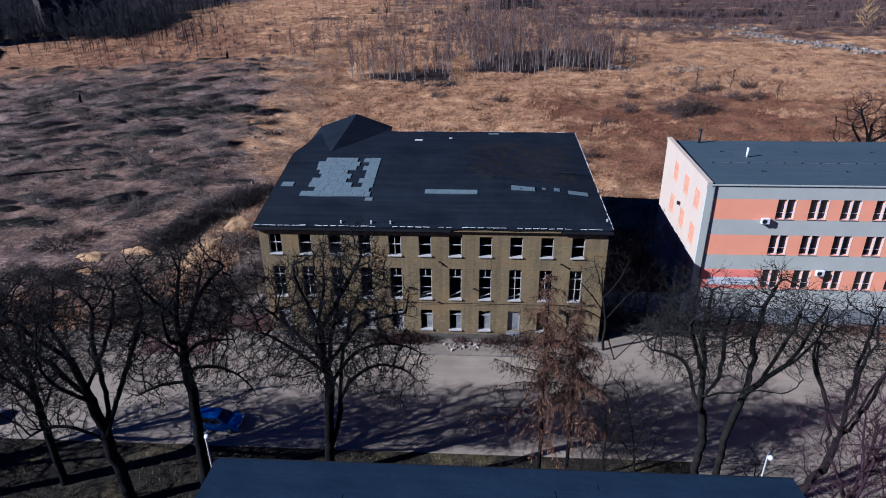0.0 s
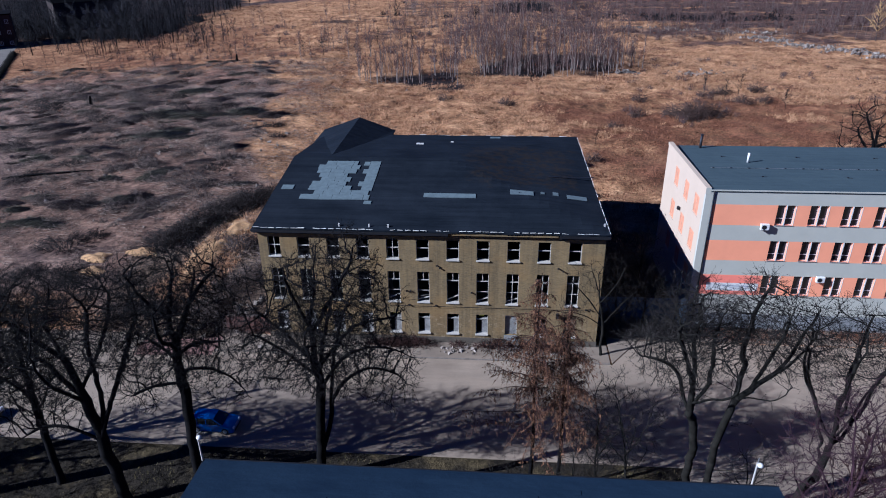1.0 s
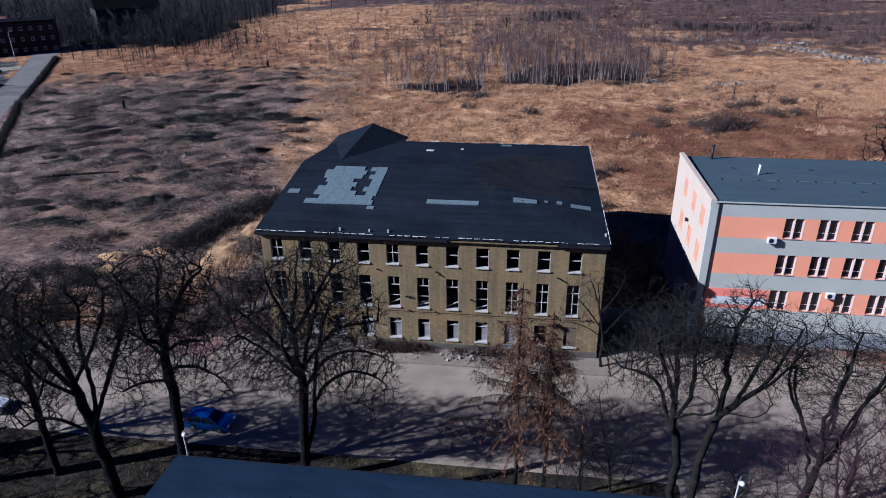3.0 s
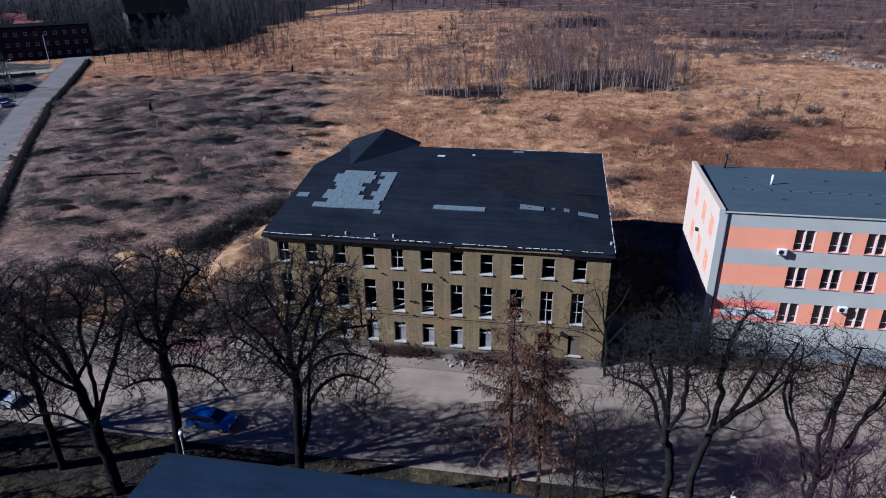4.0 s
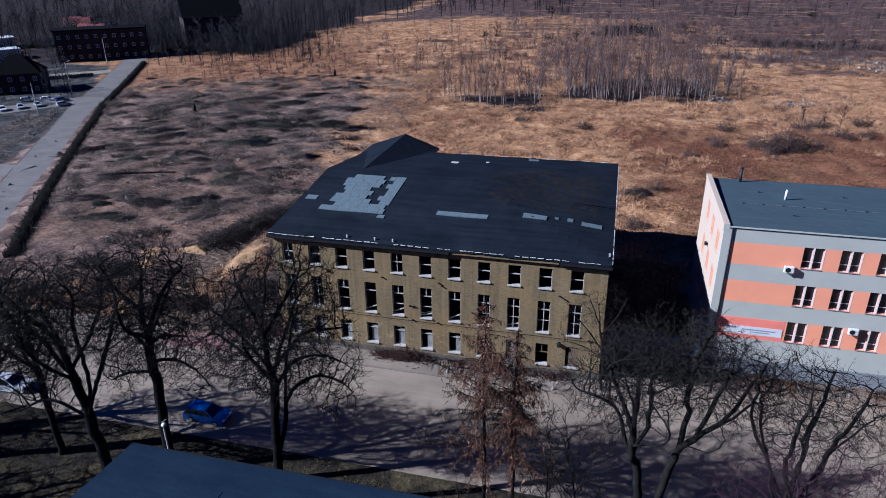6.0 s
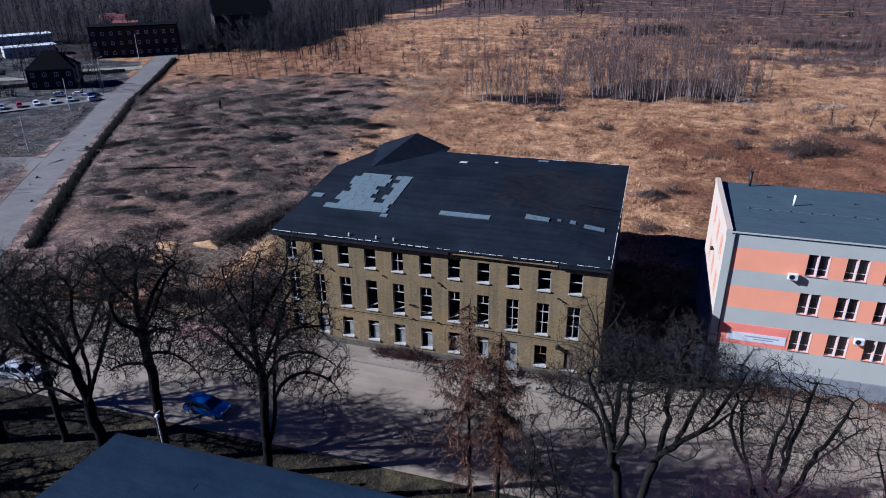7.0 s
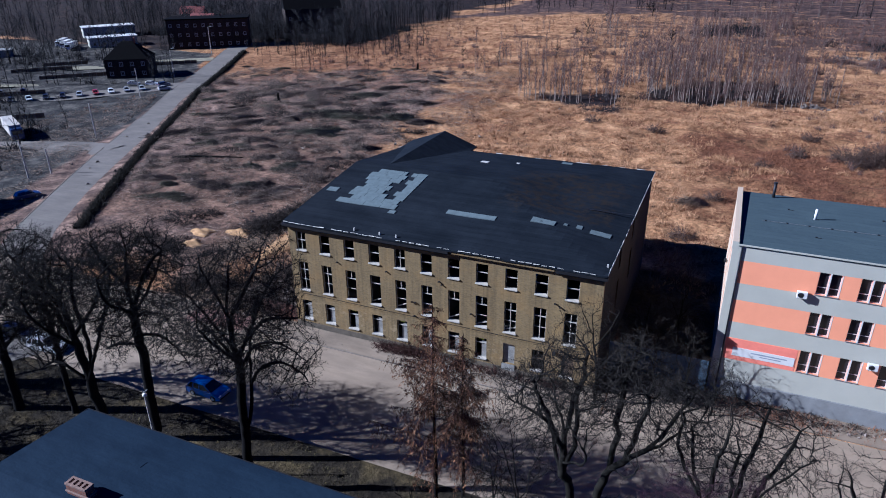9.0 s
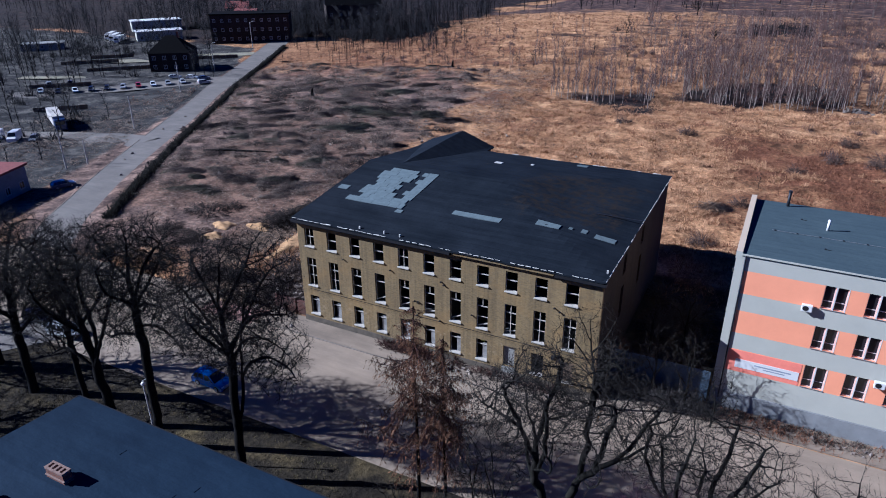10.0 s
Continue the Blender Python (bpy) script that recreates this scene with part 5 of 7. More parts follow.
bare_tree(15.1, 36.2, [(0.2, 0, 0), (0.1, 0, 5), (-0.3, 0, 10), (-0.6, 0, 11.5), (-0.8, 0, 14.1), (-1.5, 0, 16.5)],
          [[(-0.5, 0, 11.2), (-1.5, 0.3, 13.6), (-2.7, 0.3, 15.0), (-4.2, 0.4, 15.2)], [(-0.6, 0, 11.6), (0.0, -0.5, 14.0), (0.1, -0.6, 17.5)], [(-0.7, 0, 13.0), (-2.0, -0.8, 16.4), (-2.6, -1.0, 18.4)], [(-0.8, 0, 14.0), (-0.6, 1.8, 16.4), (-0.2, 2.4, 18.4)], [(-0.8, 0, 12.4), (0.8, -2.2, 14.2), (0.8, -3.0, 16.0)]],
          [(-1.6, 0, 16.6, 3.7, 3.2, 3.2), (-0.4, 0, 18.0, 2.6, 2.8, 2.6)], 0.27, 14, "old bare street tree with gnarled mossy trunk", 3500, M_BARK_MOSS, M_TWIG_GREY, twigs=1.55, kill=0.39, tip=0.0144, gnarl=0.085)
bare_tree(16.6, 36.0, [(-0.2, 0, 0), (-0.3, 0, 5), (-0.3, 0, 8.0), (-0.1, 0, 11.1), (0.8, 0, 13.0), (1.9, 0, 14.4), (3.8, 0, 16.3)],
          [[(0.2, 0, 11.8), (0.5, 0.5, 15.5), (0.7, 0.6, 17.9), (1.4, 0.8, 20.4)], [(1.2, 0, 13.6), (2.0, -0.6, 16.4), (2.4, -0.8, 18.8)], [(2.4, 0, 15.0), (4.0, 0.6, 17.6), (4.4, 0.8, 19.0)], [(0.4, 0, 12.6), (1.6, -2.0, 14.2), (2.2, -2.8, 15.8)], [(-0.2, 0, 10.4), (1.8, 0.6, 10.4), (2.6, 0.6, 9.4)]],
          [(1.6, 0, 18.2, 3.0, 2.8, 3.2), (3.6, 0.2, 16.8, 1.9, 2.0, 2.4)], 0.25, 15, "bare forked street tree with gnarled mossy trunk", 3000, M_BARK_MOSS, M_TWIG_GREY, twigs=1.55, kill=0.39, tip=0.0144, gnarl=0.085)
bare_tree(23.2, 35.6, [(-1.4, 0, 0), (-0.9, 0, 4), (0.1, 0, 8.5), (0.2, 0, 13.0), (0.4, 0, 16.3)],
          [[(0.1, 0, 7.5), (-1.0, 0.3, 12.0), (-2.4, 0.3, 15.0), (-2.6, 0.4, 18.0)], [(0.1, 0, 8.0), (1.4, -0.3, 13.0), (2.6, -0.4, 17.2), (3.0, -0.4, 19.0)], [(0.1, 0, 9.0), (-0.6, -1.2, 14.0), (-0.4, -1.8, 18.0)], [(0.1, 0, 9.0), (0.9, 1.4, 14.0), (1.6, 1.8, 18.4)], [(0.1, 0, 10.0), (-1.6, 1.0, 13.6), (-2.0, 1.4, 16.4)], [(0.1, 0, 10.0), (2.2, 0.8, 13.6), (4.0, 1.0, 16.0)]],
          [(0.4, 0, 16.8, 3.8, 3.0, 3.4)], 0.26, 16, "bare street tree with fanned upright mossy stems", 2500, M_BARK_MOSS, M_TWIG_GREY, twigs=1.4, kill=0.42, tip=0.0132, gnarl=0.08)
plain_tree(30.5, 36.3, 17.5, 3.4, 0.26, 17, "bare street tree with slender grey stem", 0.5, 1300, bark=M_BARK_MOSS, twig=M_TWIG_GREY, twigs=1.2, kill=0.6)
plain_tree(-38.5, 36.5, 19.5, 5.2, 0.42, 19, "tall bare street tree with dark trunk", 0.35, 3600, 1.2, twigs=1.6, kill=0.4, tip=0.015)
plain_tree(-46.5, 38.0, 18.5, 4.8, 0.40, 20, "bare street tree with dark trunk", 0.35, 2600, twigs=1.5, kill=0.45, tip=0.017)
plain_tree(-33.0, 38.2, 17.5, 3.6, 0.28, 24, "slim bare street tree with dark trunk", 0.4, 2400, twigs=1.6, kill=0.4, tip=0.015)
bare_tree(12.6, 58.6, [(0, 0, 0), (-0.1, 0, 2.6), (-0.35, 0.1, 5.0), (-0.7, 0.1, 7.4), (-1.0, 0, 9.6)], [[(-0.2, 0, 3.4), (-1.6, -0.3, 4.6), (-3.2, -0.5, 5.4), (-4.4, -0.5, 5.2)], [(-0.3, 0, 4.4), (-1.8, -0.3, 6.8), (-3.4, -0.4, 8.6)], [(-0.5, 0, 6.0), (0.8, -0.3, 8.6), (1.6, -0.4, 10.8)], [(-0.2, 0, 3.8), (1.2, -0.4, 6.0), (2.8, -0.4, 7.8)], [(-0.7, 0, 7.4), (-1.6, -0.5, 9.6), (-2.0, -0.6, 11.2)]],
          [(-0.6, -0.3, 8.4, 3.8, 1.6, 3.4), (-2.6, -0.3, 6.0, 2.2, 1.2, 1.8), (1.6, -0.3, 7.4, 2.0, 1.2, 2.4)], 0.14, 25, "slender bare tree against the brick corner", 900, M_BARK_MOSS, M_TWIG_GREY, twigs=1.2, kill=0.5, name="corner_tree", group="")
for _x, _y, _h, _s in ((14.6, 62.6, 6.5, 31), (17.4, 62.4, 9.2, 32), (20.4, 62.2, 8.6, 33), (23.0, 60.9, 6.4, 37), (15.6, 70.0, 8.0, 34), (18.8, 72.0, 9.5, 36)):
    plain_tree(_x, _y, _h, 2.2, 0.10, _s, "bushy bare sapling in the shaded gap", 0.12, 600, bark=M_BARK_MOSS, twig=M_TWIG_GREY, twigs=0.9, name="sapling", group="gap saplings", step=0.28)
for _x, _y, _h, _w, _l, _n, _s in ((9.6, 38.4, 11.0, 2.4, -0.8, 420, 71), (12.2, 37.8, 13.0, 3.0, -2.4, 520, 72), (7.4, 37.8, 6.5, 1.8, 0.3, 300, 73), (3.2, 38.0, 5.0, 1.6, -0.4, 240, 75), (19.4, 37.2, 8.0, 2.2, 0.8, 300, 76)):
    plain_tree(_x, _y, _h, _w, 0.09, _s, "thin dark sapling in the undergrowth below the larches", 0.2, _n, _l, twigs=1.2, kill=0.45, name="sapling", group="verge saplings", bark=M_BARK_MOSS, twig=M_TWIG_GREY)
plain_tree(22.8, 31.2, 18.5, 4.4, 0.16, 43, "purple-red twiggy tree under the street trees", 0.2, 1700, bark=M_TWIG_PURPLE, twig=M_TWIG_PURPLE, twigs=1.6, name="purple_tree", group="purple trees")
plain_tree(28.4, 31.6, 18.0, 4.4, 0.13, 44, "purple-red twiggy tree under the street trees", 0.2, 1700, bark=M_TWIG_PURPLE, twig=M_TWIG_PURPLE, twigs=1.6, name="purple_tree", group="purple trees")
plain_tree(57.0, 100.5, 17.5, 6.5, 0.4, 41, "broad bare tree behind the striped building", 0.3, 1500, z=-0.4, kill=0.6, tip=0.016, twigs=1.0)
plain_tree(66.0, 104.0, 16.5, 6.0, 0.4, 42, "broad bare tree behind the striped building", 0.3, 1300, z=-0.5, kill=0.6, tip=0.016, twigs=1.0)

for _x, _y, _h, _w, _s in ((-31.0, 430.0, 8.5, 4.6, 81), (-9.0, 326.0, 6.0, 2.4, 82)):
    plain_tree(_x, _y, _h, _w, 0.25, _s, "yellow-green willow standing out of the far scrub", 0.15, 700, z=float(ground_z(_x, _y)), twig=M_WILLOW, kill=0.6, tip=0.05, twigs=2.0, name="willow_tree", group="far willows")


def larch(x, y, h, seed, label, clear=0.30, reach=4.1):
    """A conifer with level arms hung with curtains of needle twigs."""
    rng = np.random.default_rng(seed)
    t = thing("larch_tree", Matrix.Translation((x, y, 0)), label, "tree", "brown larches")
    rows = []
    chain(rows, [(0, 0, -0.3), (0.1, 0, h * 0.3), (-0.05, 0.1, h * 0.65), (0.05, 0, h)], 0.19, 0.02)
    tube_part("trunk", rows, 7, M_BARK, t)
    arms, hang, tri = [], [], []
    n = 92
    for k in range(n):
        f = clear + (0.99 - clear) * (k / n) + rng.uniform(-0.012, 0.012)
        if f < 0.52 and rng.random() < 0.74:
            continue
        a = k * 2.4 + rng.uniform(-0.8, 0.8)
        L = (0.22 + reach * min(1.0, (1 - f) / 0.46) ** 0.8) * rng.uniform(0.45, 1.05)
        if rng.random() < 0.10:
            L *= 1.2
        p = np.array([0, 0, h * f])
        d = np.array([math.cos(a), math.sin(a), 0.15])
        m = 6
        for q_ in range(m):
            d = unit(d + [0, 0, -0.13 + (0.20 if q_ > 3 else 0)] + rng.normal(0, 0.09, 3))
            q = p + d * L / m
            arms.append((*p, *q, 0.034 * (1 - q_ / m) + 0.007, 0.034 * (1 - (q_ + 1) / m) + 0.006, 2))
            cnt = int(rng.poisson(2.5 * L + 1.2))
            c = p + (q - p) * rng.random((cnt, 1)) + rng.normal(0, 0.05, (cnt, 3))
            side = rng.normal(0, 0.30, (cnt, 2)) * (0.4 + 0.2 * L)
            drop = rng.uniform(0.2, 1.0, cnt) * (0.35 + 0.65 * min(L / 3, 1))
            e = c + np.stack([side[:, 0], side[:, 1], -drop], 1)
            hang.append(np.concatenate([c, e, np.full((cnt, 1), 0.008)], 1))
            for _ in range(5):
                b_ = c + (e - c) * rng.random((cnt, 1)) + rng.normal(0, 0.03, (cnt, 3))
                w = rng.normal(0, 0.017, (cnt, 3))
                l_ = (e - c) * rng.uniform(0.15, 0.40, (cnt, 1)) + rng.normal(0, 0.035, (cnt, 3))
                tri.append(np.stack([b_ - w, b_ + w, b_ + l_], 1))
            p = q
    H = np.concatenate(hang)
    ob = new("limb", np_mesh("limb", *blend_twigs(np.array(arms), H), M_TWIG_RED))
    ob.parent = t
    V = np.concatenate(tri).reshape(-1, 3)
    ob = new("foliage", np_mesh("foliage", V, np.arange(len(V)).reshape(-1, 3), M_LARCH))
    ob.parent = t


# trees added out of view, twigs thickened to throw shade on the verge
for _x, _y, _h, _s in ((-58, 32, 19, 61), (-66, 27, 20, 62), (-50, 25, 18, 63), (-75, 33, 20, 65), (-47, 19, 18, 68), (-62, 20, 20, 67)):
    plain_tree(_x, _y, _h, 5.6, 0.45, _s, "tall bare tree added out of view to shade the verge", 0.35, 1100, twigs=0.9, tip=0.03, kill=0.7, step=0.5)
larch(4.5, 39.0, 19.8, 51, "tall larch with sparse rusty brown needles and drooping twigs", 0.28, 5.1)
larch(6.6, 39.2, 17.6, 52, "larch with rusty brown needles and drooping twigs", 0.34, 4.0)

# ---- birches and thickets of the wasteland ----
def sapling_meshes(n, seed, h, spread, upright, width):
    """Stem and twig meshes of slender trees, several kinds to be shared."""
    out = []
    for k in range(n):
        rng = np.random.default_rng(seed + k)
        stem, tw = [], []
        line = chain(stem, [(0, 0, -0.5), (rng.normal(0, 0.12), rng.normal(0, 0.12), h * 0.35), (rng.normal(0, 0.25), rng.normal(0, 0.25), h * 0.7), (rng.normal(0, 0.3), rng.normal(0, 0.3), h)], width, 0.02)
        for i in range(34):
            f = rng.uniform(0.25, 0.98)
            s = line[int(f * (len(line) - 1))]
            a = rng.uniform(0, 6.28)
            d = unit(np.array([math.cos(a) * (1 - upright), math.sin(a) * (1 - upright), upright]))
            L = spread * (1.15 - f) * rng.uniform(0.6, 1.2)
            q = s + d * L
            tw.append((*s, *q, 0.034, 0.022, 2))
            for _ in range(5):
                b_ = s + (q - s) * rng.uniform(0.15, 1.0)
                e = b_ + unit(d + rng.normal(0, 0.4, 3)) * L * rng.uniform(0.3, 0.65)
                tw.append((*b_, *e, 0.026, 0.018, 3))
        a, c = np.array(stem), np.array(tw)
        out.append((tubes(a[:, :3], a[:, 3:6], a[:, 6], a[:, 7], 5), spikes(c[:, :3], c[:, 3:6], c[:, 6])))
    return out


BIRCH = sapling_meshes(7, 100, 9.5, 2.6, 0.72, 0.11)
SHRUB_T = sapling_meshes(4, 140, 6.0, 3.2, 0.55, 0.07)


def plant_kind(kind, stem_mat, twig_mat):
    return [(np_mesh("stem", *s, stem_mat), np_mesh("crown", *c, twig_mat)) for s, c in kind]


BIRCH_ME = plant_kind(BIRCH, M_BIRCHBARK, M_BIRCHTWIG)
SHRUB_ME = plant_kind(SHRUB_T, M_TWIG_GREY, M_TWIG_GREY)
SHRUB_PURPLE = plant_kind(SHRUB_T, M_TWIG_RED, M_TWIG_RED)
SHRUB_YELLOW = plant_kind(SHRUB_T[:2], M_TWIG_GREY, varied("yellow_willow_twigs", (0.30, 0.19, 0.07), (0.46, 0.31, 0.12)))
BIRCH_LABEL = "slender bare birch with pale stem on the wasteland"


def plant(me, name, x, y, s, rnd, label, category, group, sz=None):
    t = thing(name, Matrix.Translation((x, y, float(ground_z(x, y)))) @ Matrix.Rotation(rnd.uniform(0, 6.28), 4, 'Z') @ Matrix.Diagonal((s, s, sz or s, 1)), label, category, group)
    for nm, d in zip(("trunk", "crown"), me):
        ob = new(nm, d)
        ob.parent = t
    return t


rb = random.Random(7)
groves = [(-27, 203, 16, 7, 48), (18, 216, 22, 10, 130), (-62, 249, 3, 3, 5), (-40, 236, 12, 7, 8), (42, 226, 6, 7, 26), (14, 238, 22, 8, 44)]
count = 0
for gx, gy, wx, wy, n in groves:
    for _ in range(n):
        x, y = gx + rb.uniform(-1, 1) * wx, gy + rb.uniform(-1, 1) * wy
        plant(rb.choice(BIRCH_ME), "birch_tree", x, y, rb.uniform(0.65, 1.25), rb, BIRCH_LABEL, "tree", "wasteland birches")
plant(BIRCH_ME[0], "birch_tree", -9.8, 193.4, 1.15, rb, "pale birch standing alone before the thicket", "tree", "wasteland birches")
for x, y, s in ((-60.5, 242, 1.0), (-69, 247, 0.7), (60, 178, 0.9), (66, 186, 1.0), (73, 172, 0.8), (-45, 318, 1.6), (-92, 236, 0.8), (-82, 262, 0.9), (22, 137, 0.5), (58, 190, 0.9), (-120, 236, 0.9), (-30, 255, 1.0), (-44, 262, 1.1)):
    plant(rb.choice(SHRUB_ME), "shrub", x, y, s, rb, "bare grey shrub in the dry grass", "shrub", "wasteland shrubs")


def many(name, kinds, spots, rnd, stem_mat, twig_mat, label):
    """A wood that nobody could count: one mesh of stems and one of crowns."""
    for which, material, nm in ((0, stem_mat, "trunks"), (1, twig_mat, "crowns")):
        Vs, Fs, off = [], [], 0
        st = random.Random(5)
        for x, y, s, w in spots:
            V, F = st.choice(kinds)[which]
            a = st.uniform(0, 6.28)
            R = np.array([[math.cos(a), math.sin(a), 0], [-math.sin(a), math.cos(a), 0], [0, 0, 1]])
            Vs.append(V @ R * [s * w, s * w, s] + [x, y, float(lie(x, y))])
            Fs.append(F + off)
            off += len(V)
        ob = new(name, np_mesh(name, np.concatenate(Vs), np.concatenate(Fs), material))
        tagged(ob, label, "trees", kind="stuff")


COARSE = []
for k in range(5):
    rng = np.random.default_rng(300 + k)
    stem, tw = [], []
    line = chain(stem, [(0, 0, -0.6), (rng.normal(0, 0.2), rng.normal(0, 0.2), 5), (rng.normal(0, 0.5), rng.normal(0, 0.5), 11)], 0.16, 0.04)
    for i in range(17):
        s = line[int(rng.uniform(0.22, 1.0) * (len(line) - 1))]
        a = rng.uniform(0, 6.28)
        d = unit(np.array([math.cos(a) * 0.6, math.sin(a) * 0.6, 0.7]))
        q = s + d * rng.uniform(1.6, 4.2)
        tw.append((*s, *q, 0.09, 0.05, 2))
        for _ in range(3):
            b_ = s + (q - s) * rng.uniform(0.3, 1.0)
            e = b_ + unit(d + rng.normal(0, 0.5, 3)) * rng.uniform(1.0, 2.4)
            tw.append((*b_, *e, 0.06, 0.04, 3))
    a, c = np.array(stem), np.array(tw)
    COARSE.append((tubes(a[:, :3], a[:, 3:6], a[:, 6], a[:, 7], 4), spikes(c[:, :3], c[:, 3:6], c[:, 6])))
THIN = []
for k in range(6):
    rng = np.random.default_rng(340 + k)
    stem, tw = [], []
    line = chain(stem, [(0, 0, -0.5), (rng.normal(0, 0.2), rng.normal(0, 0.2), 5), (rng.normal(0, 0.4), rng.normal(0, 0.4), 10.5)], 0.10, 0.03)
    for i in range(22):
        s = line[int(rng.uniform(0.2, 1.0) * (len(line) - 1))]
        a = rng.uniform(0, 6.28)
        d = unit(np.array([math.cos(a) * 0.4, math.sin(a) * 0.4, 0.85]))
        q = s + d * rng.uniform(1.2, 3.0)
        tw.append((*s, *q, 0.05, 0.035, 2))
        for _ in range(3):
            b_ = s + (q - s) * rng.uniform(0.3, 1.0)
            tw.append((*b_, *(b_ + unit(d + rng.normal(0, 0.4, 3)) * rng.uniform(0.7, 1.5)), 0.04, 0.028, 3))
    a, c = np.array(stem), np.array(tw)
    THIN.append((tubes(a[:, :3], a[:, 3:6], a[:, 6], a[:, 7], 4), spikes(c[:, :3], c[:, 3:6], c[:, 6])))
SCRUB = []
for k in range(5):
    rng = np.random.default_rng(380 + k)
    n = 26
    a = rng.uniform(0, 6.28, n)
    P0 = np.stack([rng.normal(0, 0.7, n), rng.normal(0, 0.7, n), np.full(n, -0.3)], 1)
    P1 = P0 + np.stack([np.cos(a) * rng.uniform(0.2, 1.5, n), np.sin(a) * rng.uniform(0.2, 1.5, n), rng.uniform(1.4, 3.8, n)], 1)
    Q0 = P0 + (P1 - P0) * rng.uniform(0.3, 0.8, (n, 1))
    Q1 = Q0 + (P1 - P0) * 0.4 + rng.normal(0, 0.5, (n, 3))
    SCRUB.append((tubes(P0[:6], P1[:6], np.full(6, 0.07), np.full(6, 0.03), 4), spikes(np.concatenate([P0, Q0]), np.concatenate([P1, Q1]), np.full(2 * n, 0.065))))
rw = random.Random(77)
spots = []
for _ in range(900):
    y = 222 + 230 * rw.random() ** 1.2
    f = (y - 222) / 230
    x = rw.uniform(-14 - 52 * f, 38 + 6 * f)
    if float(lattice(np.array(x / 9), np.array(y / 14), 12)) < 0.56:
        continue
    spots.append((x, y, rw.uniform(0.55, 1.1), rw.uniform(0.8, 1.1)))
for _ in range(150):
    x, y = rw.uniform(-72, -24), rw.uniform(232, 350)
    if float(lattice(np.array(x / 8), np.array(y / 12), 14)) > 0.66:
        spots.append((x, y, rw.uniform(0.4, 0.9), 1.0))
many("birch_thicket", THIN, spots, rw, M_BIRCHBARK, M_BIRCHTWIG, "dense leafless birch thicket with purple-brown twigs")
spots = []
for _ in range(46):
    x, y = rw.uniform(-165, -95), rw.uniform(228, 268)
    if road_dist(np.array(x), np.array(y)) > 8:
        spots.append((x, y, rw.uniform(0.35, 0.75), 0.7))
many("roadside_saplings", THIN, spots, rw, M_TWIG_GREY, M_TWIG_RED, "thin reddish bare saplings in the dry grass")
spots = []
for _ in range(640):
    x, y = rw.uniform(20, 330), 290 + 150 * rw.random() ** 1.3
    if float(lattice(np.array(x / 16), np.array(y / 13), 9)) < 0.42:
        continue
    spots.append((x, y, rw.uniform(0.5, 1.0), rw.uniform(0.6, 1.0)))
for _ in range(230):
    x, y = rw.uniform(48, 330), rw.uniform(268, 302)
    spots.append((x, y, rw.uniform(0.35, 0.8), rw.uniform(0.6, 1.0)))
for _ in range(60):
    spots.append((rw.uniform(-60, 60), rw.uniform(246, 300), rw.uniform(0.4, 0.8), 0.8))
for _ in range(230):
    y = rw.uniform(236, 430)
    x = rw.uniform(-150 + 0.1 * (y - 240), 40)
    if float(lattice(np.array(x / 20), np.array(y / 17), 4)) > 0.5:
        spots.append((x, y, rw.uniform(0.2, 0.6), rw.uniform(0.7, 1.3)))
rf = random.Random(29)
for _ in range(330):
    spots.append((rf.uniform(-40, 420), rf.uniform(446, 640), rf.uniform(0.8, 1.4), rf.uniform(0.9, 1.3)))
many("far_birch_wood", COARSE, spots, rw, M_FARBARK, M_BIRCHTWIG, "far leafless birch wood with purple-brown twigs")
spots = []
for _ in range(540):
    y = rw.uniform(285, 640)
    x = rw.uniform(-560, -156)
    if road_dist(np.array(x), np.array(y)) < 14 or (-262 < x < -180 and y < 352):
        continue
    spots.append((x, y, rw.uniform(0.8, 1.5), rw.uniform(0.7, 1.1)))
for _ in range(260):
    x, y = rw.uniform(-250, -150), rw.uniform(288, 350)
    if (-226 < x < -178 and 305 < y) or road_dist(np.array(x), np.array(y)) < 9 or (x < -205 and y < 300):
        continue
    spots.append((x, y, rw.uniform(0.6, 1.2), rw.uniform(0.7, 1.0)))
for _ in range(620):
    y = rw.uniform(84, 300)
    x = rw.uniform(-400, -58 - 0.66 * y)
    if rw.random() < 0.3 or (abs(x + 190) < 26 and abs(y - 170) < 32):
        continue
    spots.append((x, y, rw.uniform(0.5, 1.05), rw.uniform(0.8, 1.2)))
for _ in range(420):
    x, y = rw.uniform(-340, -150), rw.uniform(300, 430)
    if not (-228 < x < -176 and y < 362):
        spots.append((x, y, rw.uniform(0.7, 1.3), rw.uniform(0.9, 1.3)))
for _ in range(420):
    x, y, q = rw.uniform(-160, 420), rw.uniform(450, 640), rw.uniform(0.9, 1.5)
    if x < -30 or rw.random() < 0.2:
        spots.append((x, y, q, 1.1))
for x, y, q in ((-287, 192, 1.5), (-253, 177, 1.4), (-208, 161, 1.1), (-214, 182, 1.2), (-292, 236, 1.4), (-262, 186, 1.3), (-246, 170, 1.5), (-231, 152, 1.2), (-270, 204, 1.3), (-222, 140, 1.3), (-199, 150, 1.0), (-186, 205, 1.0), (-178, 200, 0.9), (-236, 228, 1.2), (-212, 214, 1.1)):
    for _ in range(3):
        spots.append((x + rw.gauss(0, 3.5), y + rw.gauss(0, 3.5), q * rw.uniform(0.7, 1.05), 0.9))
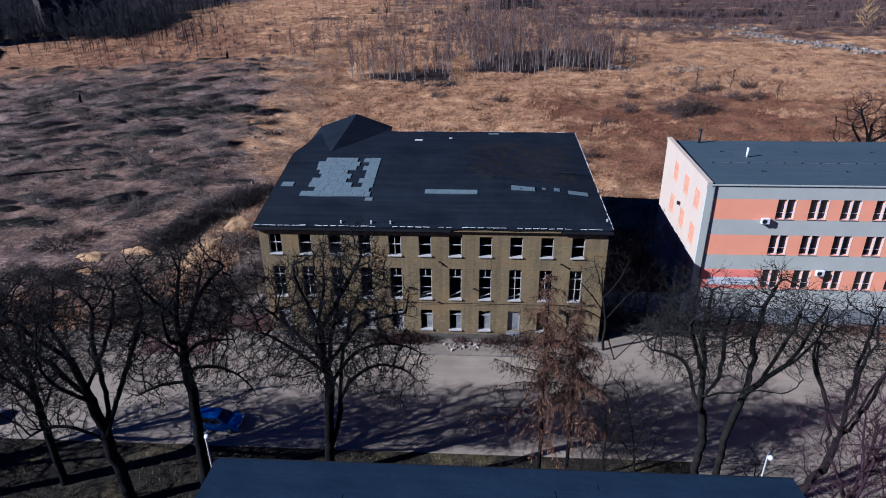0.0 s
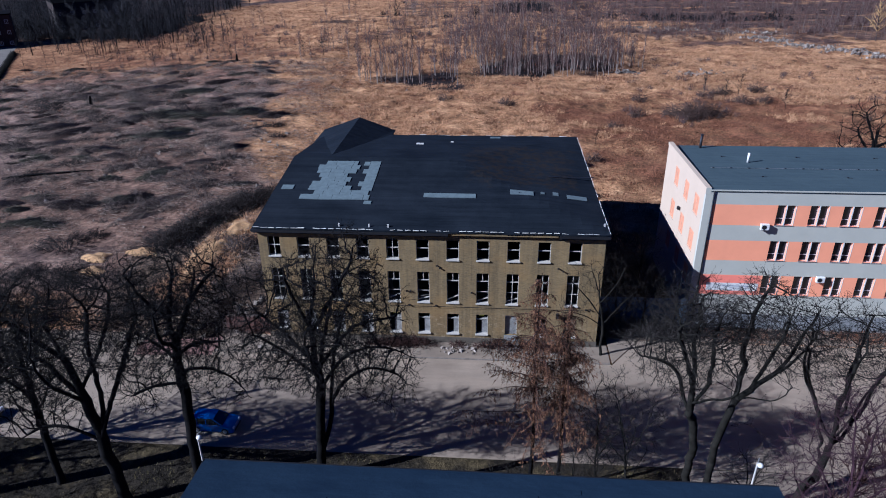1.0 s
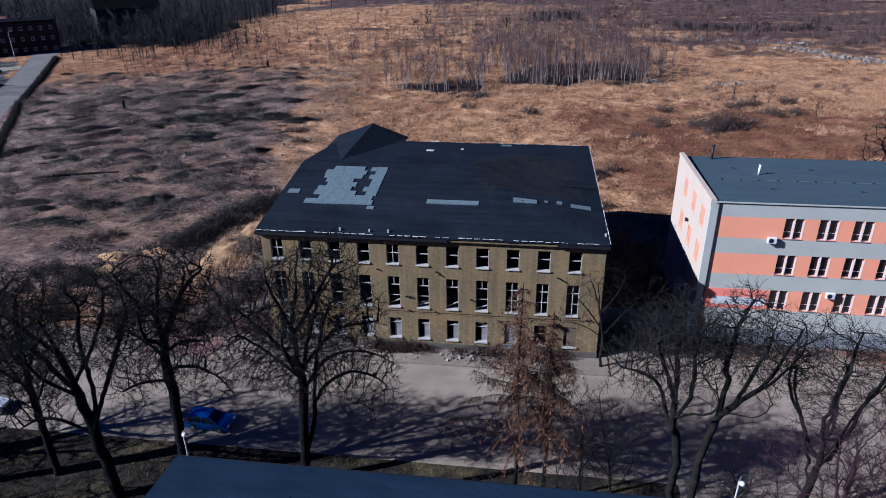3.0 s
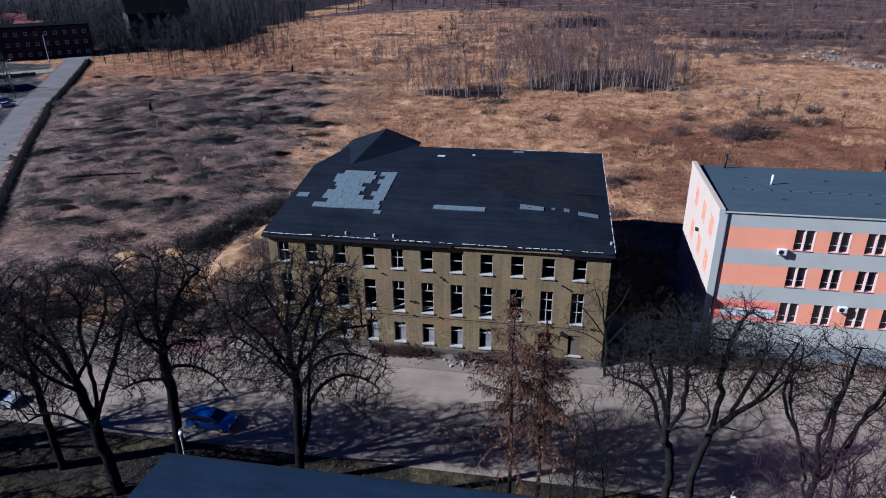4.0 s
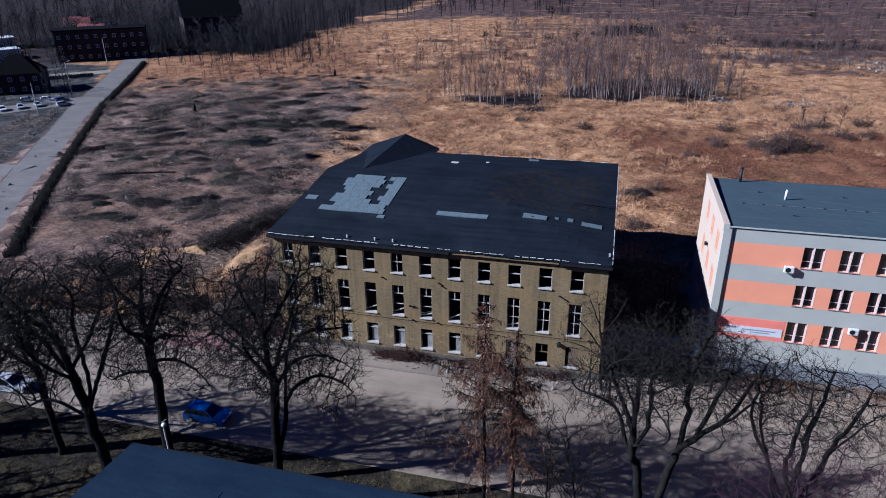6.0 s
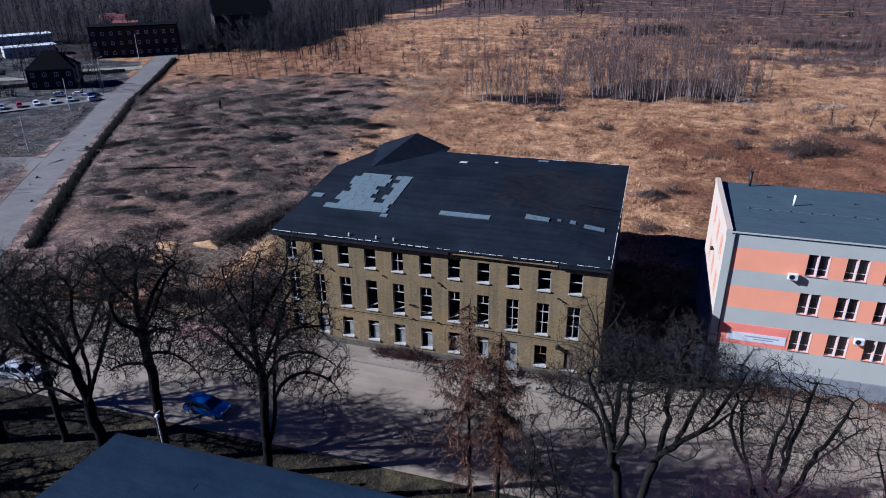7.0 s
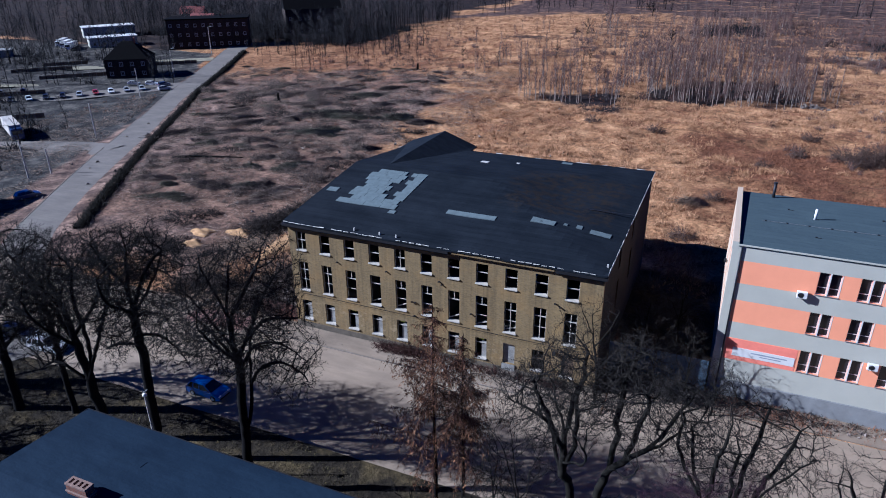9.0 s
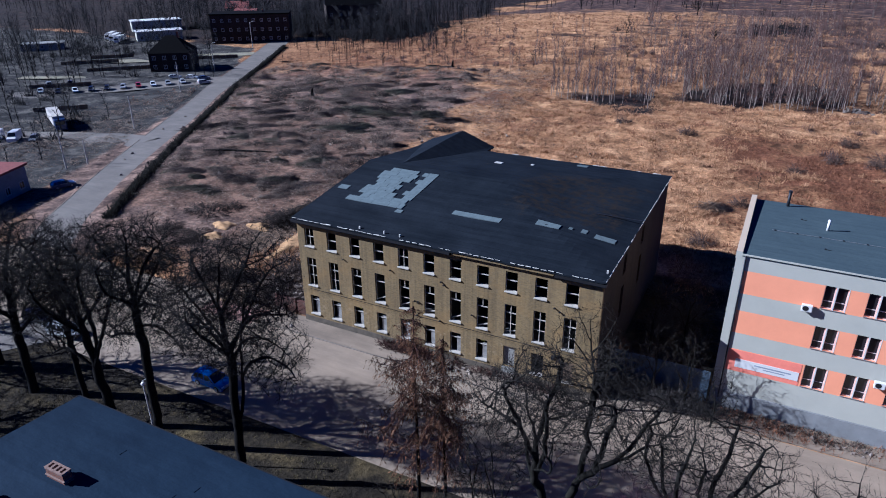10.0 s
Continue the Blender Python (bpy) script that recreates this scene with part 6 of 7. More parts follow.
for _ in range(110):
    x, y = rw.uniform(-205, -112), rw.uniform(264, 305)
    if road_dist(np.array(x), np.array(y)) > 8:
        spots.append((x, y, rw.uniform(0.5, 0.95), 0.9))
for _ in range(60):
    x, y = rw.uniform(-235, -165), rw.uniform(300, 330)
    spots.append((x, y, rw.uniform(0.8, 1.3), 0.9))
many("far_dark_wood", COARSE, spots, rw, M_BARK, M_FARTWIG, "distant dark leafless wood")

spots = []
for _ in range(1500):
    x, y = rw.uniform(30, 330), rw.uniform(272, 440)
    if float(lattice(np.array(x / 13), np.array(y / 9), 21)) < 0.47 or (y < 282 and x < 60) or (42 < x < 80 and 297 < y < 319):
        continue
    spots.append((x, y, rw.uniform(0.4, 1.15), rw.uniform(1.0, 1.7)))
for _ in range(420):
    y = rw.uniform(206, 330)
    x = rw.uniform(-20 - 0.25 * (y - 206), 46)
    if float(lattice(np.array(x / 7), np.array(y / 8), 22)) > 0.5:
        spots.append((x, y, rw.uniform(0.3, 0.75), rw.uniform(1.0, 1.6)))
for _ in range(230):
    x, y = rw.uniform(-150, -30), rw.uniform(226, 330)
    if float(lattice(np.array(x / 11), np.array(y / 9), 25)) > 0.48 and road_dist(np.array(x), np.array(y)) > 9:
        spots.append((x, y, rw.uniform(0.25, 0.6), rw.uniform(1.2, 1.9)))
for _ in range(150):
    x, y = rw.uniform(24, 110), rw.uniform(150, 232)
    if float(lattice(np.array(x / 11), np.array(y / 9), 26)) > 0.55:
        spots.append((x, y, rw.uniform(0.25, 0.6), rw.uniform(1.0, 1.7)))
many("far_scrub", SCRUB, spots, rw, M_FARBARK, M_BIRCHTWIG, "low purple-brown leafless scrub under the birches")
spots = []
for _ in range(900):
    x, y = rw.uniform(-290, -150), rw.uniform(296, 360)
    if road_dist(np.array(x), np.array(y)) < 8 or (-224 < x < -180 and 312 < y):
        continue
    spots.append((x, y, rw.uniform(0.5, 1.3), rw.uniform(1.0, 1.8)))
for _ in range(420):
    y = rw.uniform(90, 260)
    x = rw.uniform(-330, -62 - 0.66 * y)
    if float(lattice(np.array(x / 15), np.array(y / 12), 23)) > 0.55:
        spots.append((x, y, rw.uniform(0.4, 1.1), rw.uniform(1.0, 1.8)))
for _ in range(130):
    spots.append((rw.uniform(2, 28), rw.uniform(348, 386), rw.uniform(0.4, 0.9), rw.uniform(1.2, 2.0)))
    spots.append((rw.uniform(68, 132), rw.uniform(320, 342), rw.uniform(0.3, 0.7), rw.uniform(1.2, 2.0)))
for _ in range(260):
    x, y = rw.uniform(-60, 300), rw.uniform(330, 470)
    if float(lattice(np.array(x / 24), np.array(y / 9), 27)) > 0.62:
        spots.append((x, y, rw.uniform(0.4, 1.0), rw.uniform(1.2, 2.0)))
many("far_dark_scrub", SCRUB, spots, rw, M_BARK, M_FARTWIG, "distant dark leafless scrub below the wood")

# ---- grass, stalks, brush ----
def tufts(name, spots, material, label, blades=4, wide=1.0):
    rng = np.random.default_rng(len(spots))
    S = np.array(spots)
    n = len(S)
    z = ground_z(S[:, 0], S[:, 1])
    V = np.zeros((n, blades, 3, 3))
    for k in range(blades):
        a = rng.uniform(0, 2 * np.pi, n)
        w = S[:, 2] * rng.uniform(0.05, 0.13, n) * wide
        lean = S[:, 2] * rng.uniform(0.2, 1.1, n)
        off = rng.normal(0, 0.35, (n, 2)) * S[:, 2:3]
        bx, by = S[:, 0] + off[:, 0], S[:, 1] + off[:, 1]
        V[:, k, 0] = np.stack([bx - np.sin(a) * w, by + np.cos(a) * w, z - 0.08], 1)
        V[:, k, 1] = np.stack([bx + np.sin(a) * w, by - np.cos(a) * w, z - 0.08], 1)
        V[:, k, 2] = np.stack([bx + np.cos(a) * lean, by + np.sin(a) * lean, z + S[:, 2] * rng.uniform(0.5, 1.1, n)], 1)
    V = V.reshape(-1, 3)
    ob = new(name, np_mesh(name, V, np.arange(len(V)).reshape(-1, 3), material))
    tagged(ob, label, "grass", kind="stuff")


def clumpy(rng, n, x0, x1, y0, y1, keep):
    """Random spots, denser in drifts."""
    X, Y = rng.uniform(x0, x1, n), rng.uniform(y0, y1, n)
    d = np.sin(X * 0.21 + 2 * np.sin(Y * 0.11)) * np.sin(Y * 0.19 + 1.7 * np.sin(X * 0.09)) + 0.5 * np.sin(X * 0.6 + Y * 0.45)
    ok = keep(X, Y) & (rng.random(n) < 0.55 + 0.45 * d)
    return X[ok], Y[ok]


def off_roofs(X, Y):
    return ~((X > -24) & (X < 13.5) & (Y < 96)) & ~((X > 21.5) & (X < 63) & (Y < 82)) & (road_dist(X, Y) > 7)


def under_birches(x, y):
    """The shaded floor of the two groves, nearly free of grass."""
    return ((x > -3) & (x < 44) & (y > 206) & (y < 244)) | ((x > -43) & (x < -11) & (y > 195) & (y < 212))


rg = np.random.default_rng(8)
X, Y = clumpy(rg, 120000, -75, 110, 84, 262, lambda x, y: off_roofs(x, y) & ~under_birches(x, y) & ((x > -34 - 0.2 * (y - 100)) | (y > 238)) & ~((x > 16) & (y > 100) & (y < 178)))
tufts("dry_grass", np.stack([X, Y, rg.uniform(0.18, 0.58, len(X))], 1), M_GRASS, "tall tan dry grass in drifts over the wasteland")
X, Y = rg.uniform(-60, 112, 130000), rg.uniform(92, 250, 130000)
_k = off_roofs(X, Y) & ~under_birches(X, Y) & (X > -30 - 0.2 * (Y - 100)) & (lattice(X / 2.1, Y / 1.7, 31) + 0.6 * lattice(X / 9, Y / 8, 32) > 0.98) & ((X < 18) | (Y > 176) | (lattice(X / 14, Y / 9, 33) > 0.72))
X, Y = X[_k], Y[_k]
tufts("tall_dry_grass", np.stack([X, Y, rg.uniform(0.45, 1.05, len(X))], 1), M_GRASS, "tall pale tussocks of dry reed grass", 8, 0.5)
X, Y = clumpy(rg, 26000, -150, 60, 255, 430, lambda x, y: off_roofs(x, y))
tufts("far_dry_grass", np.stack([X, Y, rg.uniform(0.35, 0.95, len(X))], 1), M_GRASS, "far drifts of tan dry grass", 3)
X, Y = clumpy(rg, 20000, -170, 130, 150, 420, lambda x, y: off_roofs(x, y))
tufts("rusty_tussocks", np.stack([X, Y, rg.uniform(0.35, 0.95, len(X))], 1), M_HEATH, "rust-brown tussocks scattered in the dry grass", 5)
X, Y = clumpy(rg, 60000, 13, 125, 84, 185, lambda x, y: off_roofs(x, y) & ((y > 98) | (x > 14)))
tufts("rusty_stalks", np.stack([X, Y, rg.uniform(0.18, 0.55, len(X))], 1), M_HEATH, "rust-brown dry stalks covering the wasteland")
X, Y = clumpy(rg, 60000, -170, -30, 80, 262, lambda x, y: off_roofs(x, y))
tufts("sparse_dry_grass", np.stack([X, Y, rg.uniform(0.15, 0.45, len(X))], 1), M_STRAW, "sparse short dry grass between cut brush", 3)
X, Y = clumpy(rg, 11000, -60, 17, 28.5, 43.6, lambda x, y: y < 42.9 + 0.6 * np.sin(x * 0.8) * np.sin(x * 0.31))
tufts("verge_grass", np.stack([X, Y, rg.uniform(0.10, 0.3, len(X))], 1), varied("dull_green_grass", (0.03, 0.034, 0.012), (0.15, 0.12, 0.05), island=True), "thin olive verge grass below the street trees", 3)
X, Y = clumpy(rg, 2600, 23.5, 62, 61.8, 64.4, lambda x, y: x == x)
tufts("weeds", np.stack([X, Y, rg.uniform(0.2, 0.6, len(X))], 1), M_HEATH, "rusty weeds along the foot of the striped building", 4)


def litter(name, X, Y, L, r, lift, material, label, seed):
    rng = np.random.default_rng(seed)
    n = len(X)
    a = rng.uniform(0, 6.28, n)
    l = rng.uniform(L[0], L[1], n)
    z = ground_z(X, Y)
    P0 = np.stack([X, Y, z + rng.uniform(0, lift, n)], 1)
    P1 = P0 + np.stack([np.cos(a) * l, np.sin(a) * l, rng.uniform(-0.1, 0.35, n) * l], 1)
    R = rng.uniform(r[0], r[1], n)
    ob = new(name, np_mesh(name, *spikes(P0, P1, R), material))
    tagged(ob, label, "brush", kind="stuff")


X, Y = clumpy(rg, 125000, -165, -26, 62, 235, lambda x, y: off_roofs(x, y) & (x < -27 - 0.12 * (y - 60)))
litter("cut_brush", X, Y, (0.4, 2.1), (0.016, 0.042), 0.35, M_STICK, "grey cut branches strewn over the cleared ground", 5)


def bush_mesh(name, seed, n, w, h, material, arch=0.5):
    """A low thicket of arching twigs round one root."""
    rng = np.random.default_rng(seed)
    rows = []
    for _ in range(n):
        a, q = rng.uniform(0, 6.28), rng.random() ** 0.5
        p = np.array([math.cos(a) * q * w * 0.75, math.sin(a) * q * w * 0.75, -0.1])
        d = unit(np.array([math.cos(a) * q * 0.9, math.sin(a) * q * 0.9, 1.0]) + rng.normal(0, 0.35, 3))
        L = h * rng.uniform(0.5, 1.1) * (1.15 - 0.5 * q)
        for s in range(3):
            e = p + d * L / 3
            rows.append((*p, *e, 0.030 - 0.005 * s, 0))
            for _k in range(3):
                f = p + (e - p) * rng.random()
                g = f + unit(d + rng.normal(0, 0.7, 3)) * L * 0.25
                rows.append((*f, *g, 0.022, 0))
            d = unit(d + [d[0] * arch, d[1] * arch, -arch * 0.6] + rng.normal(0, 0.15, 3))
            p = e
    a = np.array(rows)
    return np_mesh(name, *spikes(a[:, :3], a[:, 3:6], a[:, 6]), material)


BUSH = [bush_mesh("bush", 60 + k, 100, 1.7, 1.5, M_BRAMBLE if k < 3 else M_BRUSH, 0.7) for k in range(5)]
BUSH_RED = [bush_mesh("bush", 80 + k, 90, 1.2, 1.6, M_TWIG_RED, 0.5) for k in range(2)]


def bush(x, y, sx, sy, sz, label, group, kind=None):
    k = kind or rb.choice(BUSH)
    ob = new("bush", k)
    ob.matrix_basis = Matrix.Translation((x, y, float(ground_z(x, y)))) @ Matrix.Rotation(rb.uniform(-0.3, 0.3), 4, 'Z') @ Matrix.Diagonal((sx, sy, sz, 1))
    tagged(ob, label, "bush", group)


def pile_mesh(seed, w, d, h, n, material):
    """A windrow of cut branches thrown on one another."""
    rng = np.random.default_rng(seed)
    a = rng.uniform(0, 6.28, n)
    q = rng.random(n) ** 0.6
    P = np.stack([np.cos(a) * q * w, np.sin(a) * q * d, h * (1 - q ** 1.5) * rng.random(n) + 0.05], 1)
    t = rng.normal(0.2, 0.55, n)
    l = rng.uniform(0.5, 1.9, n)
    D = np.stack([np.cos(t) * l, np.sin(t) * l, rng.uniform(-0.1, 0.4, n) * l], 1)
    R = rng.uniform(0.016, 0.045, n)
    return np_mesh("brushwood", *spikes(P - D, P + D, R), material)


PILES = [pile_mesh(200 + k, 2.6 + 0.5 * k, 1.1 + 0.2 * (k % 3), 0.8, 640, (M_BRUSH, M_STICK, M_CUTGREEN)[k % 3]) for k in range(6)]
rp = random.Random(17)
for k in range(120):
    y = 88 + 150 * rp.random()
    x = rp.uniform(-75 - 0.55 * (y - 60), -30 - 0.25 * (y - 60))
    if road_dist(np.array(x), np.array(y)) < 10:
        continue
    ob = new("brushwood", rp.choice(PILES))
    s_ = rp.uniform(0.5, 1.25)
    ob.matrix_basis = Matrix.Translation((x, y, float(ground_z(x, y)) - 0.1)) @ Matrix.Rotation(rp.gauss(0.15, 0.5), 4, 'Z') @ Matrix.Diagonal((s_, s_, s_ * rp.uniform(0.7, 1.1), 1))
    tagged(ob, "grey heap of cut branches on cleared ground", "branch heap", "cut-branch heaps")
# low mats of dark bramble and dead stalks between the heaps
mr = np.random.default_rng(44)
rows = []
for k in range(520):
    y = 84 + 150 * mr.random()
    x = mr.uniform(-74 - 0.62 * (y - 60), -29 - 0.26 * (y - 60))
    if road_dist(np.array(x), np.array(y)) < 8:
        continue
    big = mr.random() ** 3
    w, d, h = 0.5 + 2.0 * big * mr.uniform(0.6, 1.2), 0.4 + 1.7 * big * mr.uniform(0.5, 1.2), 0.3 + 1.1 * big
    n = int(24 + 44 * w * d)
    a, q = mr.uniform(0, 6.28, n), mr.random(n) ** 0.6
    px, py = x + np.cos(a) * q * w + 0.3 * np.sin(a) * d, y + np.sin(a) * q * d
    pz = ground_z(px, py) - 0.05
    P0 = np.stack([px, py, pz], 1)
    L = h * (1.2 - 0.6 * q) * mr.uniform(0.6, 1.3, n)
    D = mr.normal(0, 0.6, (n, 3)) + [0, 0, 0.9]
    D /= np.linalg.norm(D, axis=1, keepdims=True)
    P1 = P0 + D * L[:, None]
    P2 = P1 + (D + mr.normal(0, 0.7, (n, 3)) - [0, 0, 0.4]) * L[:, None] * 0.6
    rows.append(np.concatenate([P0, P1, np.full((n, 1), 0.042), np.full((n, 1), 0.04)], 1))
    rows.append(np.concatenate([P1, P2, np.full((n, 1), 0.036), np.full((n, 1), 0.025)], 1))
a = np.concatenate(rows)
ob = new("bramble_mats", np_mesh("bramble_mats", *spikes(a[:, :3], a[:, 3:6], a[:, 6]), M_MAT))
tagged(ob, "low dark mats of dead bramble on cleared ground", "bramble", kind="stuff")
for x, y in ((-88, 158), (-80, 163), (-70, 160), (-60, 163), (-52, 160), (-105, 152), (-96, 148), (-118, 186), (-100, 196), (-84, 190), (-64, 182), (-110, 132), (-72, 140), (-92, 174)):
    ob = new("brushwood", rp.choice(PILES))
    ob.matrix_basis = Matrix.Translation((x, y, float(ground_z(x, y)) - 0.15)) @ Matrix.Rotation(rp.gauss(0.1, 0.25), 4, 'Z') @ Matrix.Diagonal((rp.uniform(1.5, 2.3), rp.uniform(1.6, 2.4), rp.uniform(1.1, 1.6), 1))
    tagged(ob, "long windrow of cut branches on cleared ground", "branch heap", "cut-branch heaps")
DARK = "low dark bramble thicket on cleared ground"
for x, y, s in ((-58.5, 81, 1.5), (-56, 84, 1.1), (-80, 118, 1.2), (-84, 113, 0.9), (-92, 128, 1.3), (-70, 124, 1.2), (-66, 128, 1.0), (-60, 124, 1.3), (-58, 133, 1.0), (-96, 158, 1.6), (-104, 166, 1.5), (-112, 162, 1.4), (-118, 172, 1.9), (-122, 178, 1.7), (-84, 160, 1.6), (-76, 166, 1.8),
                (-70, 170, 1.6), (-62, 164, 1.4), (-88, 182, 1.5), (-98, 190, 1.5), (-74, 146, 1.3), (-66, 150, 1.1), (-104, 136, 1.4), (-100, 142, 1.3), (-54, 112, 1.2), (-50, 116, 1.3), (-126, 190, 1.6), (-116, 198, 1.4), (-50, 150, 1.0), (-46, 140, 1.0), (-108, 150, 1.3), (-90, 146, 1.2), (-80, 134, 1.1),
                (-110, 206, 1.3), (-98, 212, 1.4), (-84, 202, 1.2), (-72, 196, 1.1), (-130, 206, 1.6)):
    bush(x, y, s * rb.uniform(1.1, 1.8), s * rb.uniform(0.8, 1.2), s * rb.uniform(0.9, 1.4), DARK, "cleared-ground brambles", BUSH[rb.randrange(5)])
for k in range(26):   # dense bramble bank west of the brick building
    f = k / 25
    bush(-45 + 9 * f + rb.uniform(-1.5, 1.5), 80 + 24 * f + rb.uniform(-2, 2), rb.uniform(1.4, 2.1), rb.uniform(1.2, 1.8), rb.uniform(1.0, 1.9), "dense dark bramble bank beside the brick building", "bramble bank", BUSH[k % 3])
for k in range(9):
    bush(-43 + rb.uniform(0, 18), 60.8 + rb.uniform(0, 5), 1.3, 1.2, rb.uniform(0.9, 1.6), "scrubby bare bushes by the pavement", "roadside scrub", BUSH[3 + k % 2])
for k in range(24):
    bush(-62 + rb.uniform(0, 27), 61 + rb.uniform(0, 13), rb.uniform(0.9, 1.5), rb.uniform(0.8, 1.3), rb.uniform(0.7, 1.3), "brown tangled scrub on the rough plot", "plot scrub", BUSH[k % 5])
for k in range(12):
    bush(-34 + rb.uniform(0, 9), 64 + rb.uniform(0, 20), 1.6, 1.5, rb.uniform(1.2, 2.2), "tangled grey scrub beside the brick wall", "wall scrub", BUSH[3 + k % 2])
for x in (-10.9, -10.0, -9.2, -8.4, -7.6, -6.6, -5.6, -2.0, 0.6, 2.2, 3.2, 4.6, 6.8, 8.5):
    bush(x, 59.2, rb.uniform(0.7, 1.05), 0.5, rb.uniform(0.8, 1.35), "small red-brown bush at the foot of the brick wall", "wall-foot bushes", rb.choice(BUSH_RED))
for k in range(9):
    bush(rb.uniform(2.5, 14.5), rb.uniform(36.2, 39.5), rb.uniform(0.6, 1.1), rb.uniform(0.5, 0.9), rb.uniform(0.7, 1.5), "dark tangled undergrowth on the shaded verge", "verge undergrowth", BUSH[k % 5])
BUSH_HEATH = [bush_mesh("bush", 94 + k, 120, 1.6, 1.9, M_HEATHTWIG, 0.45) for k in range(3)]
BUSH_PALE = [bush_mesh("bush", 90 + k, 120, 1.6, 2.4, M_PALETWIG, 0.35) for k in range(2)]
for k in range(11):
    bush(13.4 + 0.82 * k, 62.6 + rb.uniform(-0.4, 0.6), rb.uniform(0.8, 1.1), 0.6, rb.uniform(0.9, 1.5), "tangled pale bare bush before the metal wall", "gap bushes", BUSH_PALE[k % 2])
for k in range(9):
    bush(14.0 + rb.uniform(0, 7), 67 + 2.2 * k, 1.1, 1.0, rb.uniform(1.0, 1.7), "tall bare bush in the shaded gap", "shaded gap bushes", BUSH_PALE[k % 2])
for x, y in ((25.0, 34.6), (27.0, 33.0)):
    plant(rb.choice(SHRUB_PURPLE), "tall_shrub", x, y, rb.uniform(1.5, 2.1), rb, "tall purple-red twiggy shrub under the street trees", "shrub", "purple shrubs")
for k in range(10):
    bush(26 + 3.2 * k + rb.uniform(-1, 1), 63.4, 1.0, 0.6, rb.uniform(0.5, 0.9), "dry brown bush at the foot of the striped building", "foundation bushes", rb.choice(BUSH))
for x, y, s in ((46.0, 162.5, 2.0), (50, 164, 2.2), (43.5, 161.5, 1.7), (48.2, 160.6, 1.8), (52.6, 162.6, 1.7), (28, 150, 1.0), (35, 162, 1.2), (56, 181, 1.3), (61, 186, 1.4), (70, 178, 1.2), (20, 124, 1.0), (38, 176, 1.2), (64, 176, 1.5), (72, 190, 1.4), (16.5, 103.5, 1.2), (-12, 176, 1.2), (4, 172, 1.2)):
    bush(x, y, s, s, s * 1.25, "bare thorny bush in the dry grass", "grassland bushes", BUSH_HEATH[rb.randrange(3)])

# dark hedge along the side road
hr = np.random.default_rng(12)
rows = []
for (ax, ay), (bx, by) in zip(WEST_ROAD[2:6], WEST_ROAD[3:7]):
    l = math.hypot(bx - ax, by - ay)
    nx, ny = (by - ay) / l, -(bx - ax) / l
    for _ in range(int(l * 55)):
        t = hr.random()
        if abs(math.sin(t * 17 + ax)) < 0.08:
            continue
        w = 5.7 + hr.normal(0, 0.45)
        p = np.array([ax + (bx - ax) * t + nx * w, ay + (by - ay) * t + ny * w, 0])
        p[2] = float(lie(p[0], p[1])) - 0.1
        d = unit(hr.normal(0, 0.5, 3) + [0, 0, 1.0])
        e = p + d * hr.uniform(0.5, 1.3)
        rows.append((*p, *e, 0.15, 0.04))
        g = e + unit(hr.normal(0, 1, 3)) * 0.6
        rows.append((*(p + (e - p) * 0.6), *g, 0.06, 0.03))
a = np.array(rows)
ob = new("roadside_hedge", np_mesh("roadside_hedge", *spikes(a[:, :3], a[:, 3:6], a[:, 6]), M_HEDGE))
tagged(ob, "dark leafless hedge bank along the side road", "hedge", kind="stuff")


def rubble(name, cx, cy, w, d, n, s0, s1, material, label, seed):
    rng = np.random.default_rng(seed)
    bm = bmesh.new()
    for _ in range(n):
        x, y = cx + rng.normal(0, w), cy + rng.normal(0, d)
        s = rng.uniform(s0, s1)
        m = Matrix.Translation((x, y, float(ground_z(x, y)) + s * 0.15)) @ Euler(rng.uniform(0, 6, 3)).to_matrix().to_4x4() @ Matrix.Diagonal((s, s * rng.uniform(0.5, 1), s * rng.uniform(0.3, 0.7), 1))
        g = bmesh.ops.create_cube(bm, size=1.0, matrix=m)["verts"]
        for v in g:
            v.co += Vector(rng.normal(0, 0.13 * s, 3))
    ob = new(name, finish(name, bm, material))
    tagged(ob, label, "rubble", kind="stuff")


rubble("rubble_pile", 41.2, 212, 1.8, 1.0, 60, 0.25, 0.9, M_RUBBLE, "heap of pale broken concrete in the grass", 1)
rubble("rubble_pile", 64, 212, 4.5, 1.6, 50, 0.25, 0.8, M_RUBBLE, "scattered pale rubble in the grass", 2)
rubble("rubble_pile", -29, 64, 3.0, 2.4, 110, 0.15, 0.7, M_RUBBLE, "broken masonry beside the brick building", 3)
rubble("rubble_pile", -78, 130, 30, 26, 230, 0.2, 0.7, M_RUBBLE, "stones and stumps scattered over cleared ground", 4)
for _k in range(7):
    rubble("rubble_pile", 101 + 4.8 * _k, 276 - 6.2 * _k, 3.4, 1.2, 90, 0.25, 1.0, M_RUBBLE, "bank of pale demolition rubble before the wood", 20 + _k)
for _k in range(6):
    rubble("rubble_pile", 58 + 10 * _k, 300 - 3 * _k, 4.5, 2.0, 26, 0.3, 1.0, M_RUBBLE, "scattered pale rubble under the wood", 30 + _k)
rubble("rubble_pile", -2, 58.6, 1.0, 0.5, 34, 0.12, 0.5, M_RUBBLE, "plaster rubble on the pavement", 6)
rubble("rubble_pile", -8, 58.3, 2.6, 0.5, 40, 0.08, 0.3, M_RUBBLE, "broken bricks and plaster along the pavement", 8)
rubble("rubble_pile", 6.5, 58.0, 1.6, 0.6, 44, 0.12, 0.5, M_RUBBLE, "pale rubble and litter by the entrance", 9)
